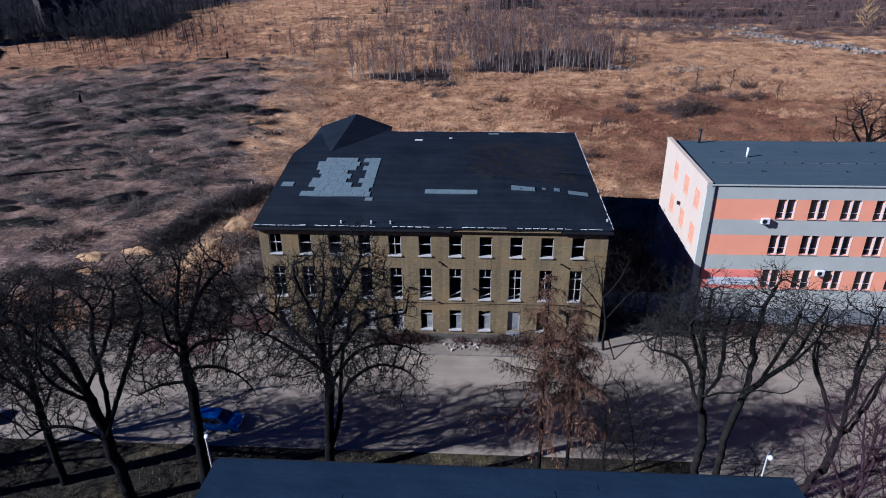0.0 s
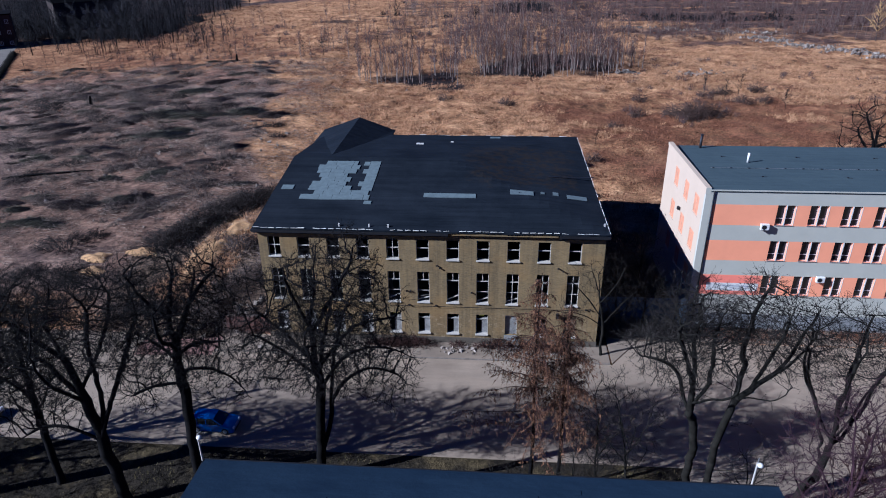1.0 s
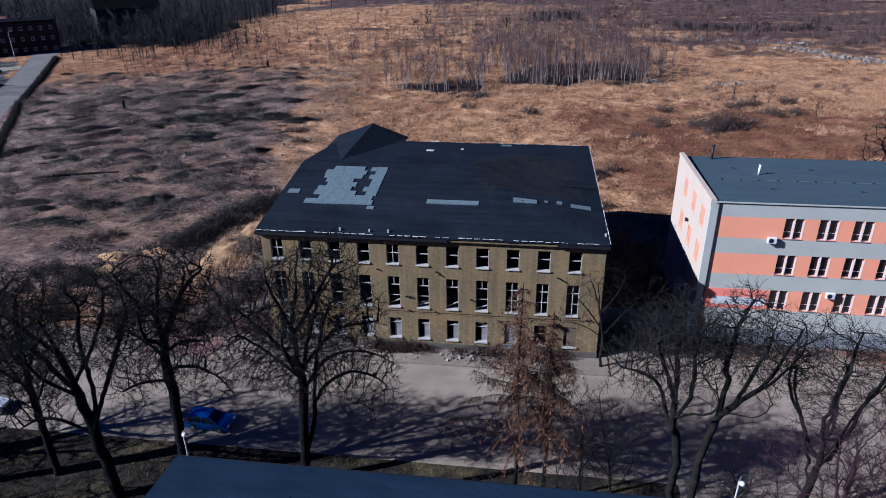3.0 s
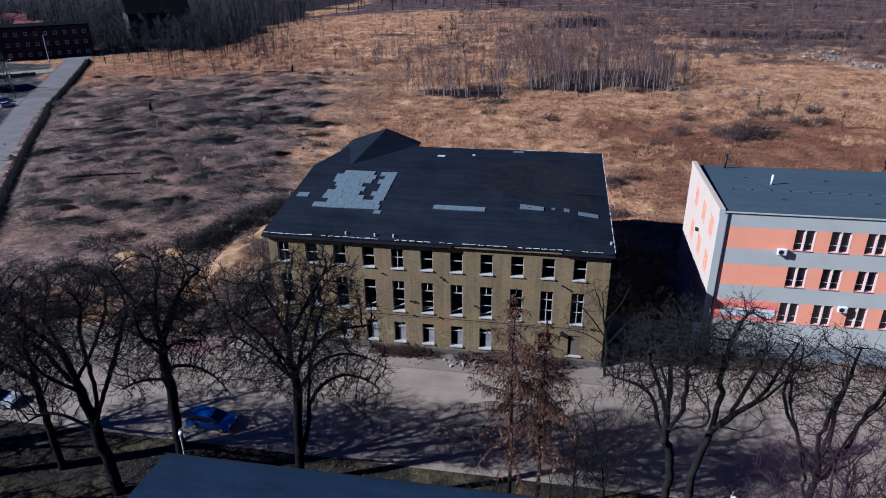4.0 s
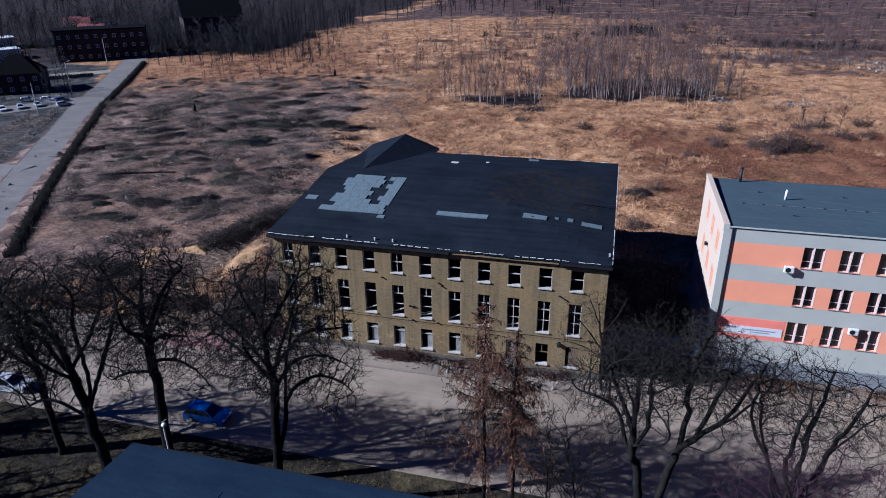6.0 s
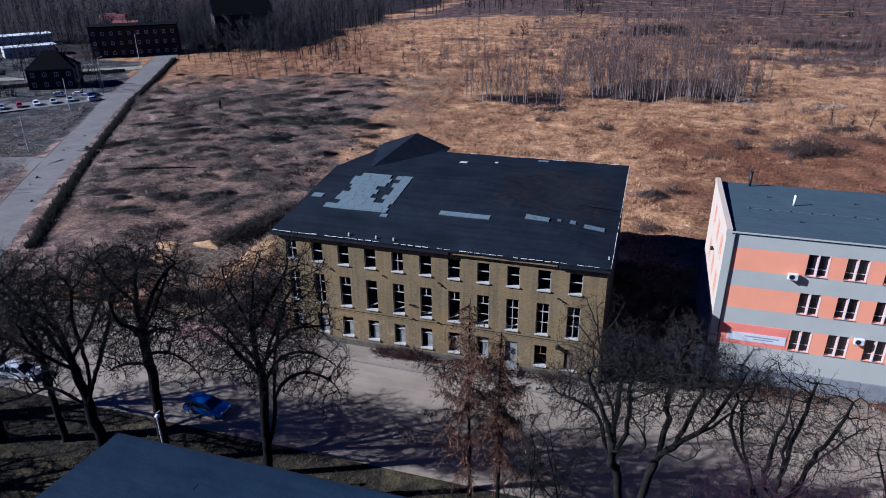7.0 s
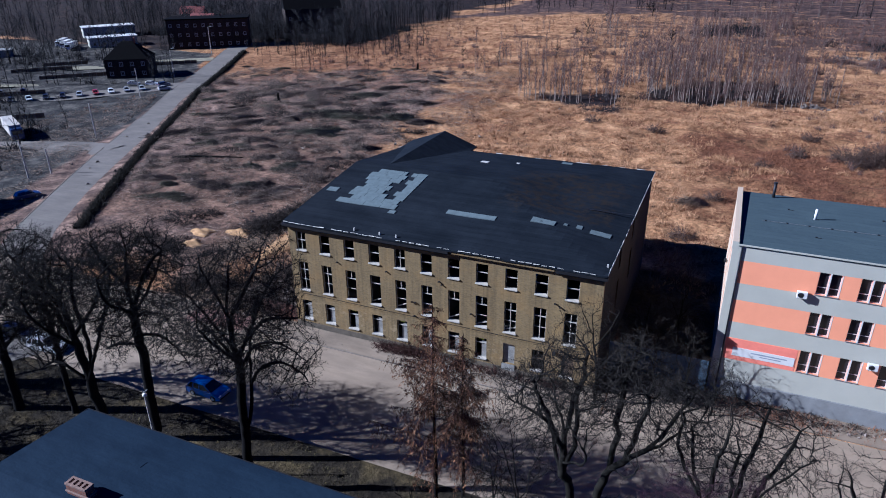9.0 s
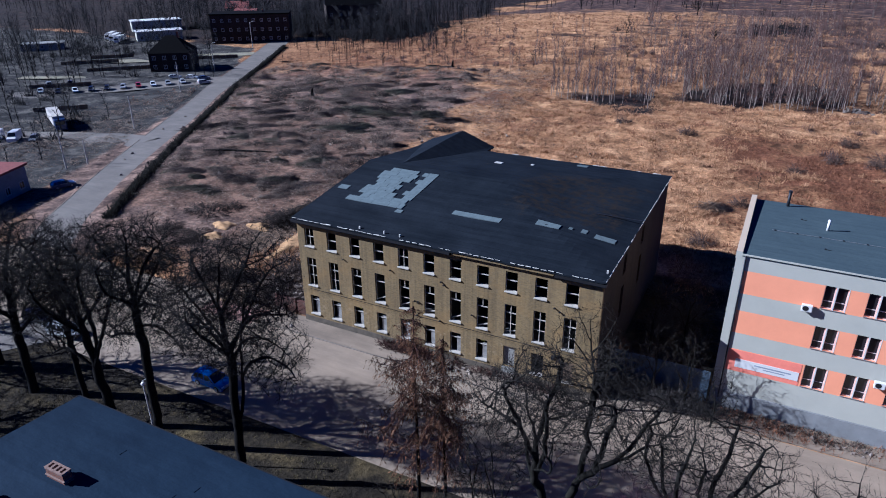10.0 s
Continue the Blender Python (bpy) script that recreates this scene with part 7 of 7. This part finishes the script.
rubble("rubble_pile", 36, 63.0, 6, 0.5, 26, 0.15, 0.5, M_RUBBLE, "litter and stones along the verge", 7)


def mound(x, y, w, d, h, seed, label, material=M_SAND):
    rng = np.random.default_rng(seed)
    bm = bmesh.new()
    bmesh.ops.create_grid(bm, x_segments=28, y_segments=28, size=1.0)
    ph = rng.uniform(0, 6, 6)
    for v in bm.verts:
        a, b_ = v.co.x, v.co.y
        r = math.hypot(a, b_) * (1 + 0.18 * math.sin(3 * math.atan2(b_, a) + ph[0]) + 0.1 * math.sin(5 * math.atan2(b_, a) + ph[1]))
        z = h * max(0, 1 - r * r) * (1 + 0.3 * math.sin(a * 5 + ph[2]) * math.sin(b_ * 6 + ph[3])) - (0.35 if r > 0.97 else 0)
        v.co = Vector((a * w, b_ * d, z + float(ground_z(x + a * w, y + b_ * d)) - 0.03))
    ob = new("sand_mound", finish("sand_mound", bm, material, True))
    ob.matrix_basis = Matrix.Translation((x, y, 0))
    tagged(ob, label, "sand heap", "sand heaps")


mound(-37.4, 78.5, 2.2, 8.0, 0.5, 1, "long ochre heap of dug sand beside the brick building")
mound(-52, 77.5, 2.0, 1.5, 0.5, 2, "small ochre heap of dug sand")
mound(-46.5, 79.5, 2.3, 1.4, 0.5, 3, "small ochre heap of dug sand")
mound(-50.5, 73.5, 1.9, 1.4, 0.45, 4, "small ochre heap of dug sand")
mound(-36.0, 88.0, 2.0, 4.0, 0.5, 5, "ochre heap of dug sand beside the brick building")

X, Y = clumpy(rg, 5200, -42, -28, 66, 96, lambda x, y: (x > -41 + 0.1 * (y - 66)) & (x < -33 + 0.06 * (y - 66)))
tufts("dry_grass", np.stack([X, Y, rg.uniform(0.3, 0.7, len(X))], 1), M_GRASS, "matted golden dry grass on the slope by the brick building")
w_ = plant(SHRUB_YELLOW[0], "willow_tree", 141, 270, 2.3, rb, "yellow-twigged weeping willow at the edge of the wood", "tree", "willows")
plant(SHRUB_YELLOW[1], "willow_tree", 148, 266, 2.0, rb, "yellow-twigged weeping willow at the edge of the wood", "tree", "willows")
ob = new("brushwood", pile_mesh(260, 3.0, 2.2, 1.3, 420, M_STRAW))
ob.matrix_basis = Matrix.Translation((16.5, 120.5, float(ground_z(16.5, 120.5)) - 0.1))
tagged(ob, "pale heap of cut branches behind the buildings", "branch heap", "cut-branch heaps")
# fallen trunk
t_ = thing("fallen_trunk", Matrix.Translation((-80.5, 111, float(ground_z(-80.5, 111)))), "long dark felled trunk lying on cleared ground", "log")
tube_part("stem", [(-6.6, -2.6, 0.5, -2, -0.8, 0.65, 0.28, 0.25), (-2, -0.8, 0.65, 3, 1.0, 0.6, 0.25, 0.2), (3, 1.0, 0.6, 7.2, 2.9, 0.4, 0.2, 0.12)], 8, M_BARK, t_)
tube_part("branch", [(-3.5, -1.5, 0.0, -3.3, -1.2, 0.9, 0.16, 0.14), (4.5, 1.7, 0.0, 4.4, 1.6, 0.7, 0.1, 0.1)], 6, M_BARK, t_)
for x, y in ((-111, 178), (-90, 236)):
    s_ = thing("tree_stump", Matrix.Translation((x, y, float(ground_z(x, y)))), "upright dark broken stump on cleared ground", "stump", "broken stumps")
    tube_part("stem", [(0, 0, -0.3, 0.1, 0, 1.6, 0.5, 0.35), (0.1, 0, 1.6, 0.2, 0.1, 2.3, 0.35, 0.2)], 7, M_BARK, s_)
X, Y = clumpy(rg, 900, 6.8, 10.4, 56.2, 58.4, lambda x, y: np.hypot((x - 8.6) / 1.7, (y - 57.2) / 1.0) < 1)
tufts("leaf_heap", np.stack([X, Y, rg.uniform(0.15, 0.4, len(X))], 1), M_STRAW, "swept heap of rusty dry leaves at the kerb", 5)

# ---- vehicles ----
def car(x, y, z, yaw, colour, label, estate=False, scale=1.0):
    """A passenger car, 4.2 m long, nose along its own +x."""
    t = thing("car", Matrix.Translation((x, y, z)) @ Matrix.Rotation(radians(yaw), 4, 'Z') @ Matrix.Scale(scale, 4), label, "car", "parked cars")
    body, low = PAINTS[colour], [(-2.1, 0.42), (-2.12, 0.62), (-2.05, 0.86), (-1.2, 0.93), (0.75, 0.93), (1.55, 0.84), (2.05, 0.70), (2.13, 0.5), (2.1, 0.28), (-2.08, 0.26)]
    bm = bmesh.new()
    rings = []
    for s, w in ((-1, 0.84), (-0.97, 0.88), (0.97, 0.88), (1, 0.84)):
        k = 0.97 if abs(s) == 1 else 1.0
        rings.append([bm.verts.new((px * k, math.copysign(w, s), 0.26 + (pz - 0.26) * (0.96 if abs(s) == 1 else 1))) for px, pz in low])
    n = len(low)
    for a, b_ in zip(rings, rings[1:]):
        for k in range(n):
            bm.faces.new([a[k], a[(k + 1) % n], b_[(k + 1) % n], b_[k]])
    bm.faces.new(rings[0])
    bm.faces.new(rings[-1][::-1])
    part("body", bm, body, t)
    rear = -2.04 if estate else -1.95
    base = [(rear, 0.9), (1.12, 0.9)]
    top = [(rear + (0.2 if estate else 0.42), 1.44), (0.22, 1.46)]
    bm = bmesh.new()
    v = [bm.verts.new(p) for p in ((base[0][0], -0.83, 0.9), (base[1][0], -0.83, 0.88), (base[1][0], 0.83, 0.88), (base[0][0], 0.83, 0.9),
                                   (top[0][0], -0.64, 1.43), (top[1][0], -0.64, 1.44), (top[1][0], 0.64, 1.44), (top[0][0], 0.64, 1.43))]
    for f in ((0, 1, 5, 4), (1, 2, 6, 5), (2, 3, 7, 6), (3, 0, 4, 7)):
        bm.faces.new([v[k] for k in f])
    part("glasshouse", bm, M_CARGLASS, t, "dark car glass")
    bm = bmesh.new()
    rows_ = [[bm.verts.new((x, y, z + 0.05 * (1 - (y / 0.68) ** 2))) for y in (-0.68, -0.6, -0.3, 0, 0.3, 0.6, 0.68)] for x, z in ((top[0][0] - 0.1, 1.40), (top[0][0] + 0.25, 1.445), (-0.5, 1.46), (top[1][0] - 0.1, 1.455), (top[1][0] + 0.09, 1.42))]
    for a, b_ in zip(rows_, rows_[1:]):
        for k in range(6):
            bm.faces.new([a[k], a[k + 1], b_[k + 1], b_[k]])
    part("roof", bm, body, t, smooth=True)
    bm = bmesh.new()
    for sgn in (-1, 1):
        for b0, t0 in ((base[0], top[0]), (base[1], top[1]), ((-0.35, 0), (-0.4, 0)), ((-1.2, 0), (-1.15, 0))):
            cyl(bm, (b0[0], sgn * 0.835, 0.9), (t0[0], sgn * 0.645, 1.44), 0.05, 0.045, 5)
    part("pillars", bm, body, t)
    for sgn in (-1, 1):
        boxes_part("trim_strip", [(-1.8, sgn * 0.845 - 0.012, 0.89, 1.0, sgn * 0.845 + 0.012, 0.925)], M_ZINC, t)
    for sx in (-1.28, 1.3):
        for sy in (-1, 1):
            w = new("wheel")
            w.parent = t
            w.matrix_basis = Matrix.Translation((sx, sy * 0.78, 0.31))
            bm = bmesh.new()
            cyl(bm, (0, -0.11, 0), (0, 0.11, 0), 0.31, 0.31, 16)
            part("tyre", bm, M_TYRE, w)
            bm = bmesh.new()
            cyl(bm, (0, -0.118 if sy < 0 else 0.105, 0), (0, -0.105 if sy < 0 else 0.118, 0), 0.2, 0.2, 12)
            part("rim", bm, M_ZINC, w)
    for sy in (-1, 1):
        boxes_part("headlight", [(1.98, sy * 0.62 - 0.17, 0.6, 2.11, sy * 0.62 + 0.17, 0.73)], M_LAMP_CLEAR, t, bevel=0.02)
        boxes_part("tail_light", [(-2.135, sy * 0.66 - 0.12, 0.66, -2.07, sy * 0.66 + 0.12, 0.84)], M_LAMP_RED, t, bevel=0.02)
        boxes_part("mirror", [(0.62, sy * 0.93 - 0.08, 0.95, 0.74, sy * 0.93 + 0.08, 1.07)], body, t, bevel=0.02)
    boxes_part("bumper", [(2.09, -0.7, 0.3, 2.17, 0.7, 0.45)], M_TYRE, t, bevel=0.02)
    return t


car(-23.0, 45.4, 0.02, -2, "blue", "blue hatchback parked in the tree shadow")
car(-45.2, 45.0, 0.02, 6, "white", "white car parked beneath the street trees")
car(-50.5, 45.6, 0.02, 4, "black", "black car parked beneath the street trees", True)


def gz(x, y):
    return float(lie(x, y)) + 0.06


rc = random.Random(31)
LOT = "car in the gravel lot by the side road"
for k in range(9):
    x, y = -174 - 3.1 * k, 184 - 4.0 * k + 0.5 * rc.random()
    col = rc.choice(["white", "silver", "grey", "black", "navy", "white", "silver", "red"])
    car(x, y, gz(x, y), -38 + rc.uniform(-6, 6), col, col + " " + LOT, rc.random() < 0.4)
for x, y, c, a in ((-177.5, 192, "white", 20), (-166.5, 187.0, "silver", 62), (-172, 192.5, "navy", 62), (-205, 150, "white", -38), (-184, 190, "silver", 20), (-210, 165, "black", 140), (-215, 160, "silver", 150)):
    car(x, y, gz(x, y), a, c, c + " " + LOT)


def lorry(x, y, yaw, cab, box_mat, label, length=8.5, s=1.0):
    t = thing("lorry", Matrix.Translation((x, y, gz(x, y))) @ Matrix.Rotation(radians(yaw), 4, 'Z') @ Matrix.Scale(s, 4), label, "lorry", "parked lorries")
    boxes_part("cargo_box", [(-length / 2, -1.25, 1.15, length / 2 - 2.3, 1.25, 3.6)], box_mat, t, bevel=0.04)
    boxes_part("chassis", [(-length / 2, -0.5, 0.7, length / 2 - 0.3, 0.5, 1.14)], M_DARKMETAL, t)
    bm = bmesh.new()
    box(bm, length / 2 - 2.1, -1.2, 0.75, length / 2, 1.2, 3.1, 0.12)
    for v in bm.verts:
        if v.co.z > 1.9 and v.co.x > length / 2 - 0.6:
            v.co.x -= 0.25
    c = part("cab", bm, cab, t)
    boxes_part("windscreen", [(length / 2 - 0.2, -1.0, 1.95, length / 2 - 0.05, 1.0, 2.75)], M_CARGLASS, c, bevel=0.02)
    for sx in (-length / 2 + 1.4, length / 2 - 1.1):
        for sy in (-1, 1):
            bm = bmesh.new()
            cyl(bm, (sx, sy * 1.0 - 0.14, 0.5), (sx, sy * 1.0 + 0.14, 0.5), 0.5, 0.5, 14)
            part("wheel", bm, M_TYRE, t)


def van(x, y, yaw, label):
    t = thing("van", Matrix.Translation((x, y, gz(x, y))) @ Matrix.Rotation(radians(yaw), 4, 'Z'), label, "van", "parked vans")
    bm = bmesh.new()
    prof = [(-2.7, 0.4), (-2.75, 2.4), (1.2, 2.5), (1.9, 1.5), (2.7, 1.2), (2.75, 0.4)]
    rings = [[bm.verts.new((px, s * (1.0 if pz < 1.6 else 0.9), pz)) for px, pz in prof] for s in (-1, 1)]
    n = len(prof)
    for k in range(n):
        bm.faces.new([rings[0][k], rings[0][(k + 1) % n], rings[1][(k + 1) % n], rings[1][k]])
    bm.faces.new(rings[0])
    bm.faces.new(rings[1][::-1])
    part("body", bm, PAINTS["white"], t)
    bm = bmesh.new()
    quad(bm, [(1.28, -0.82, 2.40), (1.28, 0.82, 2.40), (1.90, 0.9, 1.56), (1.90, -0.9, 1.56)])
    f = bmesh.ops.extrude_face_region(bm, geom=bm.faces[:])
    bmesh.ops.translate(bm, vec=(0.04, 0, 0.03), verts=[q for q in f["geom"] if isinstance(q, bmesh.types.BMVert)])
    part("windscreen", bm, M_CARGLASS, t)
    for sx in (-1.7, 1.8):
        for sy in (-1, 1):
            bm = bmesh.new()
            cyl(bm, (sx, sy * 0.9 - 0.12, 0.36), (sx, sy * 0.9 + 0.12, 0.36), 0.36, 0.36, 14)
            part("wheel", bm, M_TYRE, t)


lorry(-152, 119, -28, PAINTS["navy"], M_CONCRETE, "box lorry with dark blue cab and pale grey cargo box", 14.0, 1.12)
van(-147, 103.8, -50, "white delivery van on the gravel lot")
van(-152, 102.4, -50, "white delivery van on the gravel lot")
car(-96.0, 81.0, gz(-96.0, 81.0), 70, "navy", "dark blue car parked beside the workshop")
car(-142.3, 105.8, gz(-142.3, 105.8), -50, "grey", "grey " + LOT)
for k in range(3):
    lorry(-296 + 7.0 * k, 252 - 3.0 * k, -60, PAINTS["white"], M_WHITE, "white lorry with white box body in the freight yard", 11.0)

# ---- lamp posts, poles ----
def street_lamp(x, y, h, label, lean=0.0):
    t = thing("street_lamp", Matrix.Translation((x, y, 0)), label, "street lamp", "street lamps")
    tube_part("pole", [(0, 0, -0.2, lean * 0.5, 0, h * 0.5, 0.08, 0.07), (lean * 0.5, 0, h * 0.5, lean, 0, h, 0.07, 0.06)], 10, M_CONCRETE, t)
    tube_part("arm", [(lean, 0, h, lean + 0.15, 0.25, h + 0.1, 0.04, 0.03)], 6, M_ZINC, t)
    bm = bmesh.new()
    bmesh.ops.create_uvsphere(bm, u_segments=12, v_segments=8, radius=0.19, matrix=Matrix.Translation((lean + 0.15, -0.1, h - 0.15)) @ Matrix.Diagonal((1, 1, 0.85, 1)))
    part("globe", bm, M_WHITE, t, "white globe shade", True)


street_lamp(-18.8, 34.9, 8.6, "pale concrete lamp post with white globe")
street_lamp(18.0, 33.5, 9.7, "pale concrete lamp post with white globe", 0.2)


def road_pole(x, y, h, label, lamp=True):
    z = float(lie(x, y))
    t = thing("road_pole", Matrix.Translation((x, y, z)), label, "pole", "side-road poles")
    tube_part("pole", [(0, 0, -0.3, 0, 0, h, 0.16, 0.10)], 8, M_CONCRETE, t)
    if lamp:
        tube_part("arm", [(0, 0, h, 1.2, 0.6, h + 0.4, 0.05, 0.05)], 5, M_ZINC, t)
        boxes_part("lamp_head", [(1.1, 0.45, h + 0.32, 1.7, 0.75, h + 0.46)], M_ZINC, t, bevel=0.03)


for x, y, h, l in ((-107.8, 90, 8.0, False), (-105.7, 93.6, 5.5, False), (-130.1, 125.6, 8.5, False), (-163.1, 172.6, 10.0, False), (-181.4, 207.6, 10.5, True), (-208, 260, 11.5, True)):
    road_pole(x, y, h, "grey concrete pole beside the side road", l)

# ---- buildings across the side road ----
def house(x, y, yaw, w, d, h, roof_h, wall_mat, roof_mat, label, storeys=2, ncol=4, hip=False, chim=True):
    o = Vector((0, 0, 0))
    z = float(lie(x, y))
    b = thing("house", Matrix.Translation((x, y, z)) @ Matrix.Rotation(radians(yaw), 4, 'Z'), label, "building", "far buildings")
    us = [-w / 2]
    cw = w / ncol
    for k in range(ncol):
        c = -w / 2 + cw * (k + 0.5)
        us += [c - 0.7, c + 0.7]
    us.append(w / 2)
    sh = h / storeys
    zs = [-0.8]
    for k in range(storeys):
        zs += [k * sh + 0.9, k * sh + min(2.5, sh - 0.5)]
    zs.append(h)
    holes = {(2 * i + 1, 2 * k + 1) for i in range(ncol) for k in range(storeys)}
    for at, th in ((-d / 2, 0.3), (d / 2, -0.3)):
        bm = bmesh.new()
        wall(bm, 'x', at, th, us, zs, holes)
        part("wall", bm, wall_mat, b)
    for at, th in ((-w / 2, 0.3), (w / 2, -0.3)):
        bm = bmesh.new()
        nn = max(2, int(d / cw))
        vs = [-d / 2 + 0.31]
        for k in range(nn):
            c = -d / 2 + d / nn * (k + 0.5)
            vs += [c - 0.5, c + 0.5]
        vs.append(d / 2 - 0.31)
        hh = {(2 * i + 1, 2 * k + 1) for i in range(nn) for k in range(storeys)}
        wall(bm, 'y', at, th, vs, zs, hh)
        part("wall", bm, wall_mat, b)
        for i in range(nn):
            c = -d / 2 + d / nn * (i + 0.5)
            for k in range(storeys):
                wn_ = new("window")
                wn_.parent = b
                xx = at + th * 0.4
                boxes_part("pane", [(min(xx, xx + 0.02), c - 0.5, zs[2 * k + 1], max(xx, xx + 0.02), c + 0.5, zs[2 * k + 2])], M_GLASS, wn_)
                boxes_part("frame", [(xx - 0.06, c - 0.5, zs[2 * k + 2] - 0.1, xx + 0.06, c + 0.5, zs[2 * k + 2]), (xx - 0.06, c - 0.05, zs[2 * k + 1], xx + 0.06, c + 0.05, zs[2 * k + 2] - 0.101)], M_FRAME, wn_)
    for at in (-d / 2 + 0.1, d / 2 - 0.1):
        for i in range(ncol):
            c = -w / 2 + cw * (i + 0.5)
            for k in range(storeys):
                wn_ = new("window")
                wn_.parent = b
                boxes_part("pane", [(c - 0.7, at - 0.01, zs[2 * k + 1], c + 0.7, at + 0.01, zs[2 * k + 2])], M_GLASS, wn_)
                boxes_part("frame", [(c - 0.7, at - 0.12, zs[2 * k + 2] - 0.2, c + 0.7, at + 0.12, zs[2 * k + 2]), (c - 0.7, at - 0.12, zs[2 * k + 1], c + 0.7, at + 0.12, zs[2 * k + 1] + 0.2),
                                     (c - 0.699, at - 0.12, zs[2 * k + 1] + 0.201, c - 0.52, at + 0.12, zs[2 * k + 2] - 0.201), (c + 0.52, at - 0.12, zs[2 * k + 1] + 0.201, c + 0.699, at + 0.12, zs[2 * k + 2] - 0.201),
                                     (c - 0.06, at - 0.06, zs[2 * k + 1] + 0.201, c + 0.06, at + 0.06, zs[2 * k + 2] - 0.201)], M_FRAME, wn_)
    bm = bmesh.new()
    e = 0.4
    if roof_h < 0.6:
        box(bm, -w / 2 - e, -d / 2 - e, h, w / 2 + e, d / 2 + e, h + max(roof_h, 0.25))
    else:
        r = (w - d) / 2 if hip else w / 2 + e
        v = [bm.verts.new(p) for p in ((-w / 2 - e, -d / 2 - e, h), (w / 2 + e, -d / 2 - e, h), (w / 2 + e, d / 2 + e, h), (-w / 2 - e, d / 2 + e, h), (-max(r, 0.2), 0, h + roof_h), (max(r, 0.2), 0, h + roof_h))]
        for f in ((0, 1, 5, 4), (2, 3, 4, 5), (1, 2, 5), (3, 0, 4), (0, 3, 2, 1)):
            bm.faces.new([v[k] for k in f])
    rf = part("roof", bm, roof_mat, b)
    if chim:
        boxes_part("chimney", [(w * 0.15, -0.4, h + roof_h * 0.4, w * 0.15 + 0.7, 0.4, h + roof_h + 1.2)], M_REDBRICK, rf)
    return b


def garden_fence(x, y, yaw, n, label):
    """A run of dark boards on posts."""
    t = thing("garden_fence", Matrix.Translation((x, y, float(lie(x, y)))) @ Matrix.Rotation(radians(yaw), 4, 'Z'), label, "fence", "garden fences")
    for k in range(n):
        boxes_part("panel", [(k * 2.5, -0.03, 0.1, k * 2.5 + 2.42, 0.03, 1.5 + 0.1 * (k % 2))], M_OLDWOOD, t)
        boxes_part("post", [(k * 2.5 - 0.06, 0.035, -0.3, k * 2.5 + 0.06, 0.15, 1.7)], M_CONCRETE, t)


for _x, _y, _n in ((-226, 184, 10), (-250, 190, 9), (-214, 152, 8), (-252, 206, 7), (-208, 224, 7), (-176, 128, 6)):
    garden_fence(_x, _y, 43, _n, "dark board fence between allotment gardens")
M_REDROOF = plain("rusty_red_roof_sheet", (0.15, 0.045, 0.04), 0.8, var=0.3)
M_TILE = plain("near_black_roof_tile", (0.005, 0.005, 0.006), 0.95, var=0.3, spec=0.03)
M_BLUEWALL = plain("blue_render", (0.10, 0.20, 0.36), 0.9)
house(-103.4, 65.6, 110, 22, 12, 5.0, 0.4, M_PLINTH, M_REDROOF, "low grey workshop with rusty red flat roof", 1, 6, chim=False)
house(-200, 205, 32, 16, 12, 7.0, 6.0, M_DARKBRICK, M_TILE, "dark two-storey brick house with steep hipped roof", 2, 4, True)
house(-223, 278, 34, 38, 14, 13.0, 0.5, M_DARKBRICK, M_TILE, "long dark three-storey brick block with white window frames", 3, 10)
house(-203, 338, 40, 30, 20, 13, 9.0, M_DARKBRICK, M_TILE, "large near-black brick hall with steep dark gable", 2, 6)
house(-262, 318, 10, 14, 10, 6, 4.0, M_BLUEWALL, M_REDROOF, "blue rendered house with red roof", 2, 4)
house(-300, 352, 30, 14, 10, 6, 4.0, M_CREAM, M_REDROOF, "pale house with red roof among bare trees", 2, 4)
house(-303, 288, 55, 26, 10, 5.0, 0.5, M_GREYWALL, M_WHITE, "freight shed with pale flat roof", 1, 6, chim=False)
house(-272, 262, 55, 22, 9, 4.4, 0.4, M_GREYWALL, M_WHITE, "low freight shed with white flat roof", 1, 5, chim=False)
house(-299, 216, 48, 18, 7, 2.8, 0.4, M_PLINTH, M_PLINTH, "low row of garages with grey roof", 1, 5, chim=False)
# unseen block, added for the shadow lying on the road
house(-104.5, 46, 110, 16, 12, 9.0, 0.4, M_GREYWALL, M_TILE, "taller grey block out of view, throwing its shadow over the road", 2, 4, chim=False)
M_LAWN = plain("bleached_lawn", (0.190, 0.175, 0.120), 0.95, var=0.35, scale=0.3, fine=3.0)
for _a, _b, _w in (((-250, 197), (-224, 217), 4.5), ((-219, 231), (-196, 247), 4.5), ((-240, 165), (-216, 178), 2.5)):
    strip("yard_lawn", [_a, _b], -_w, _w, 0.05, M_LAWN, "bleached pale strip of lawn between the yards", "lawn")
strip("gravel_lot", [(-208, 142), (-166, 196)], -6.0, 6.0, 0.04, M_FARROAD, "dusty gravel parking lot across the side road", "yard")
strip("side_street", [(-112, 110), (-124, 110.5), (-138, 107.5), (-175, 96), (-260, 60)], -6.5, 8.0, 0.045, M_FARROAD, "dusty side street leaving the road", "road")
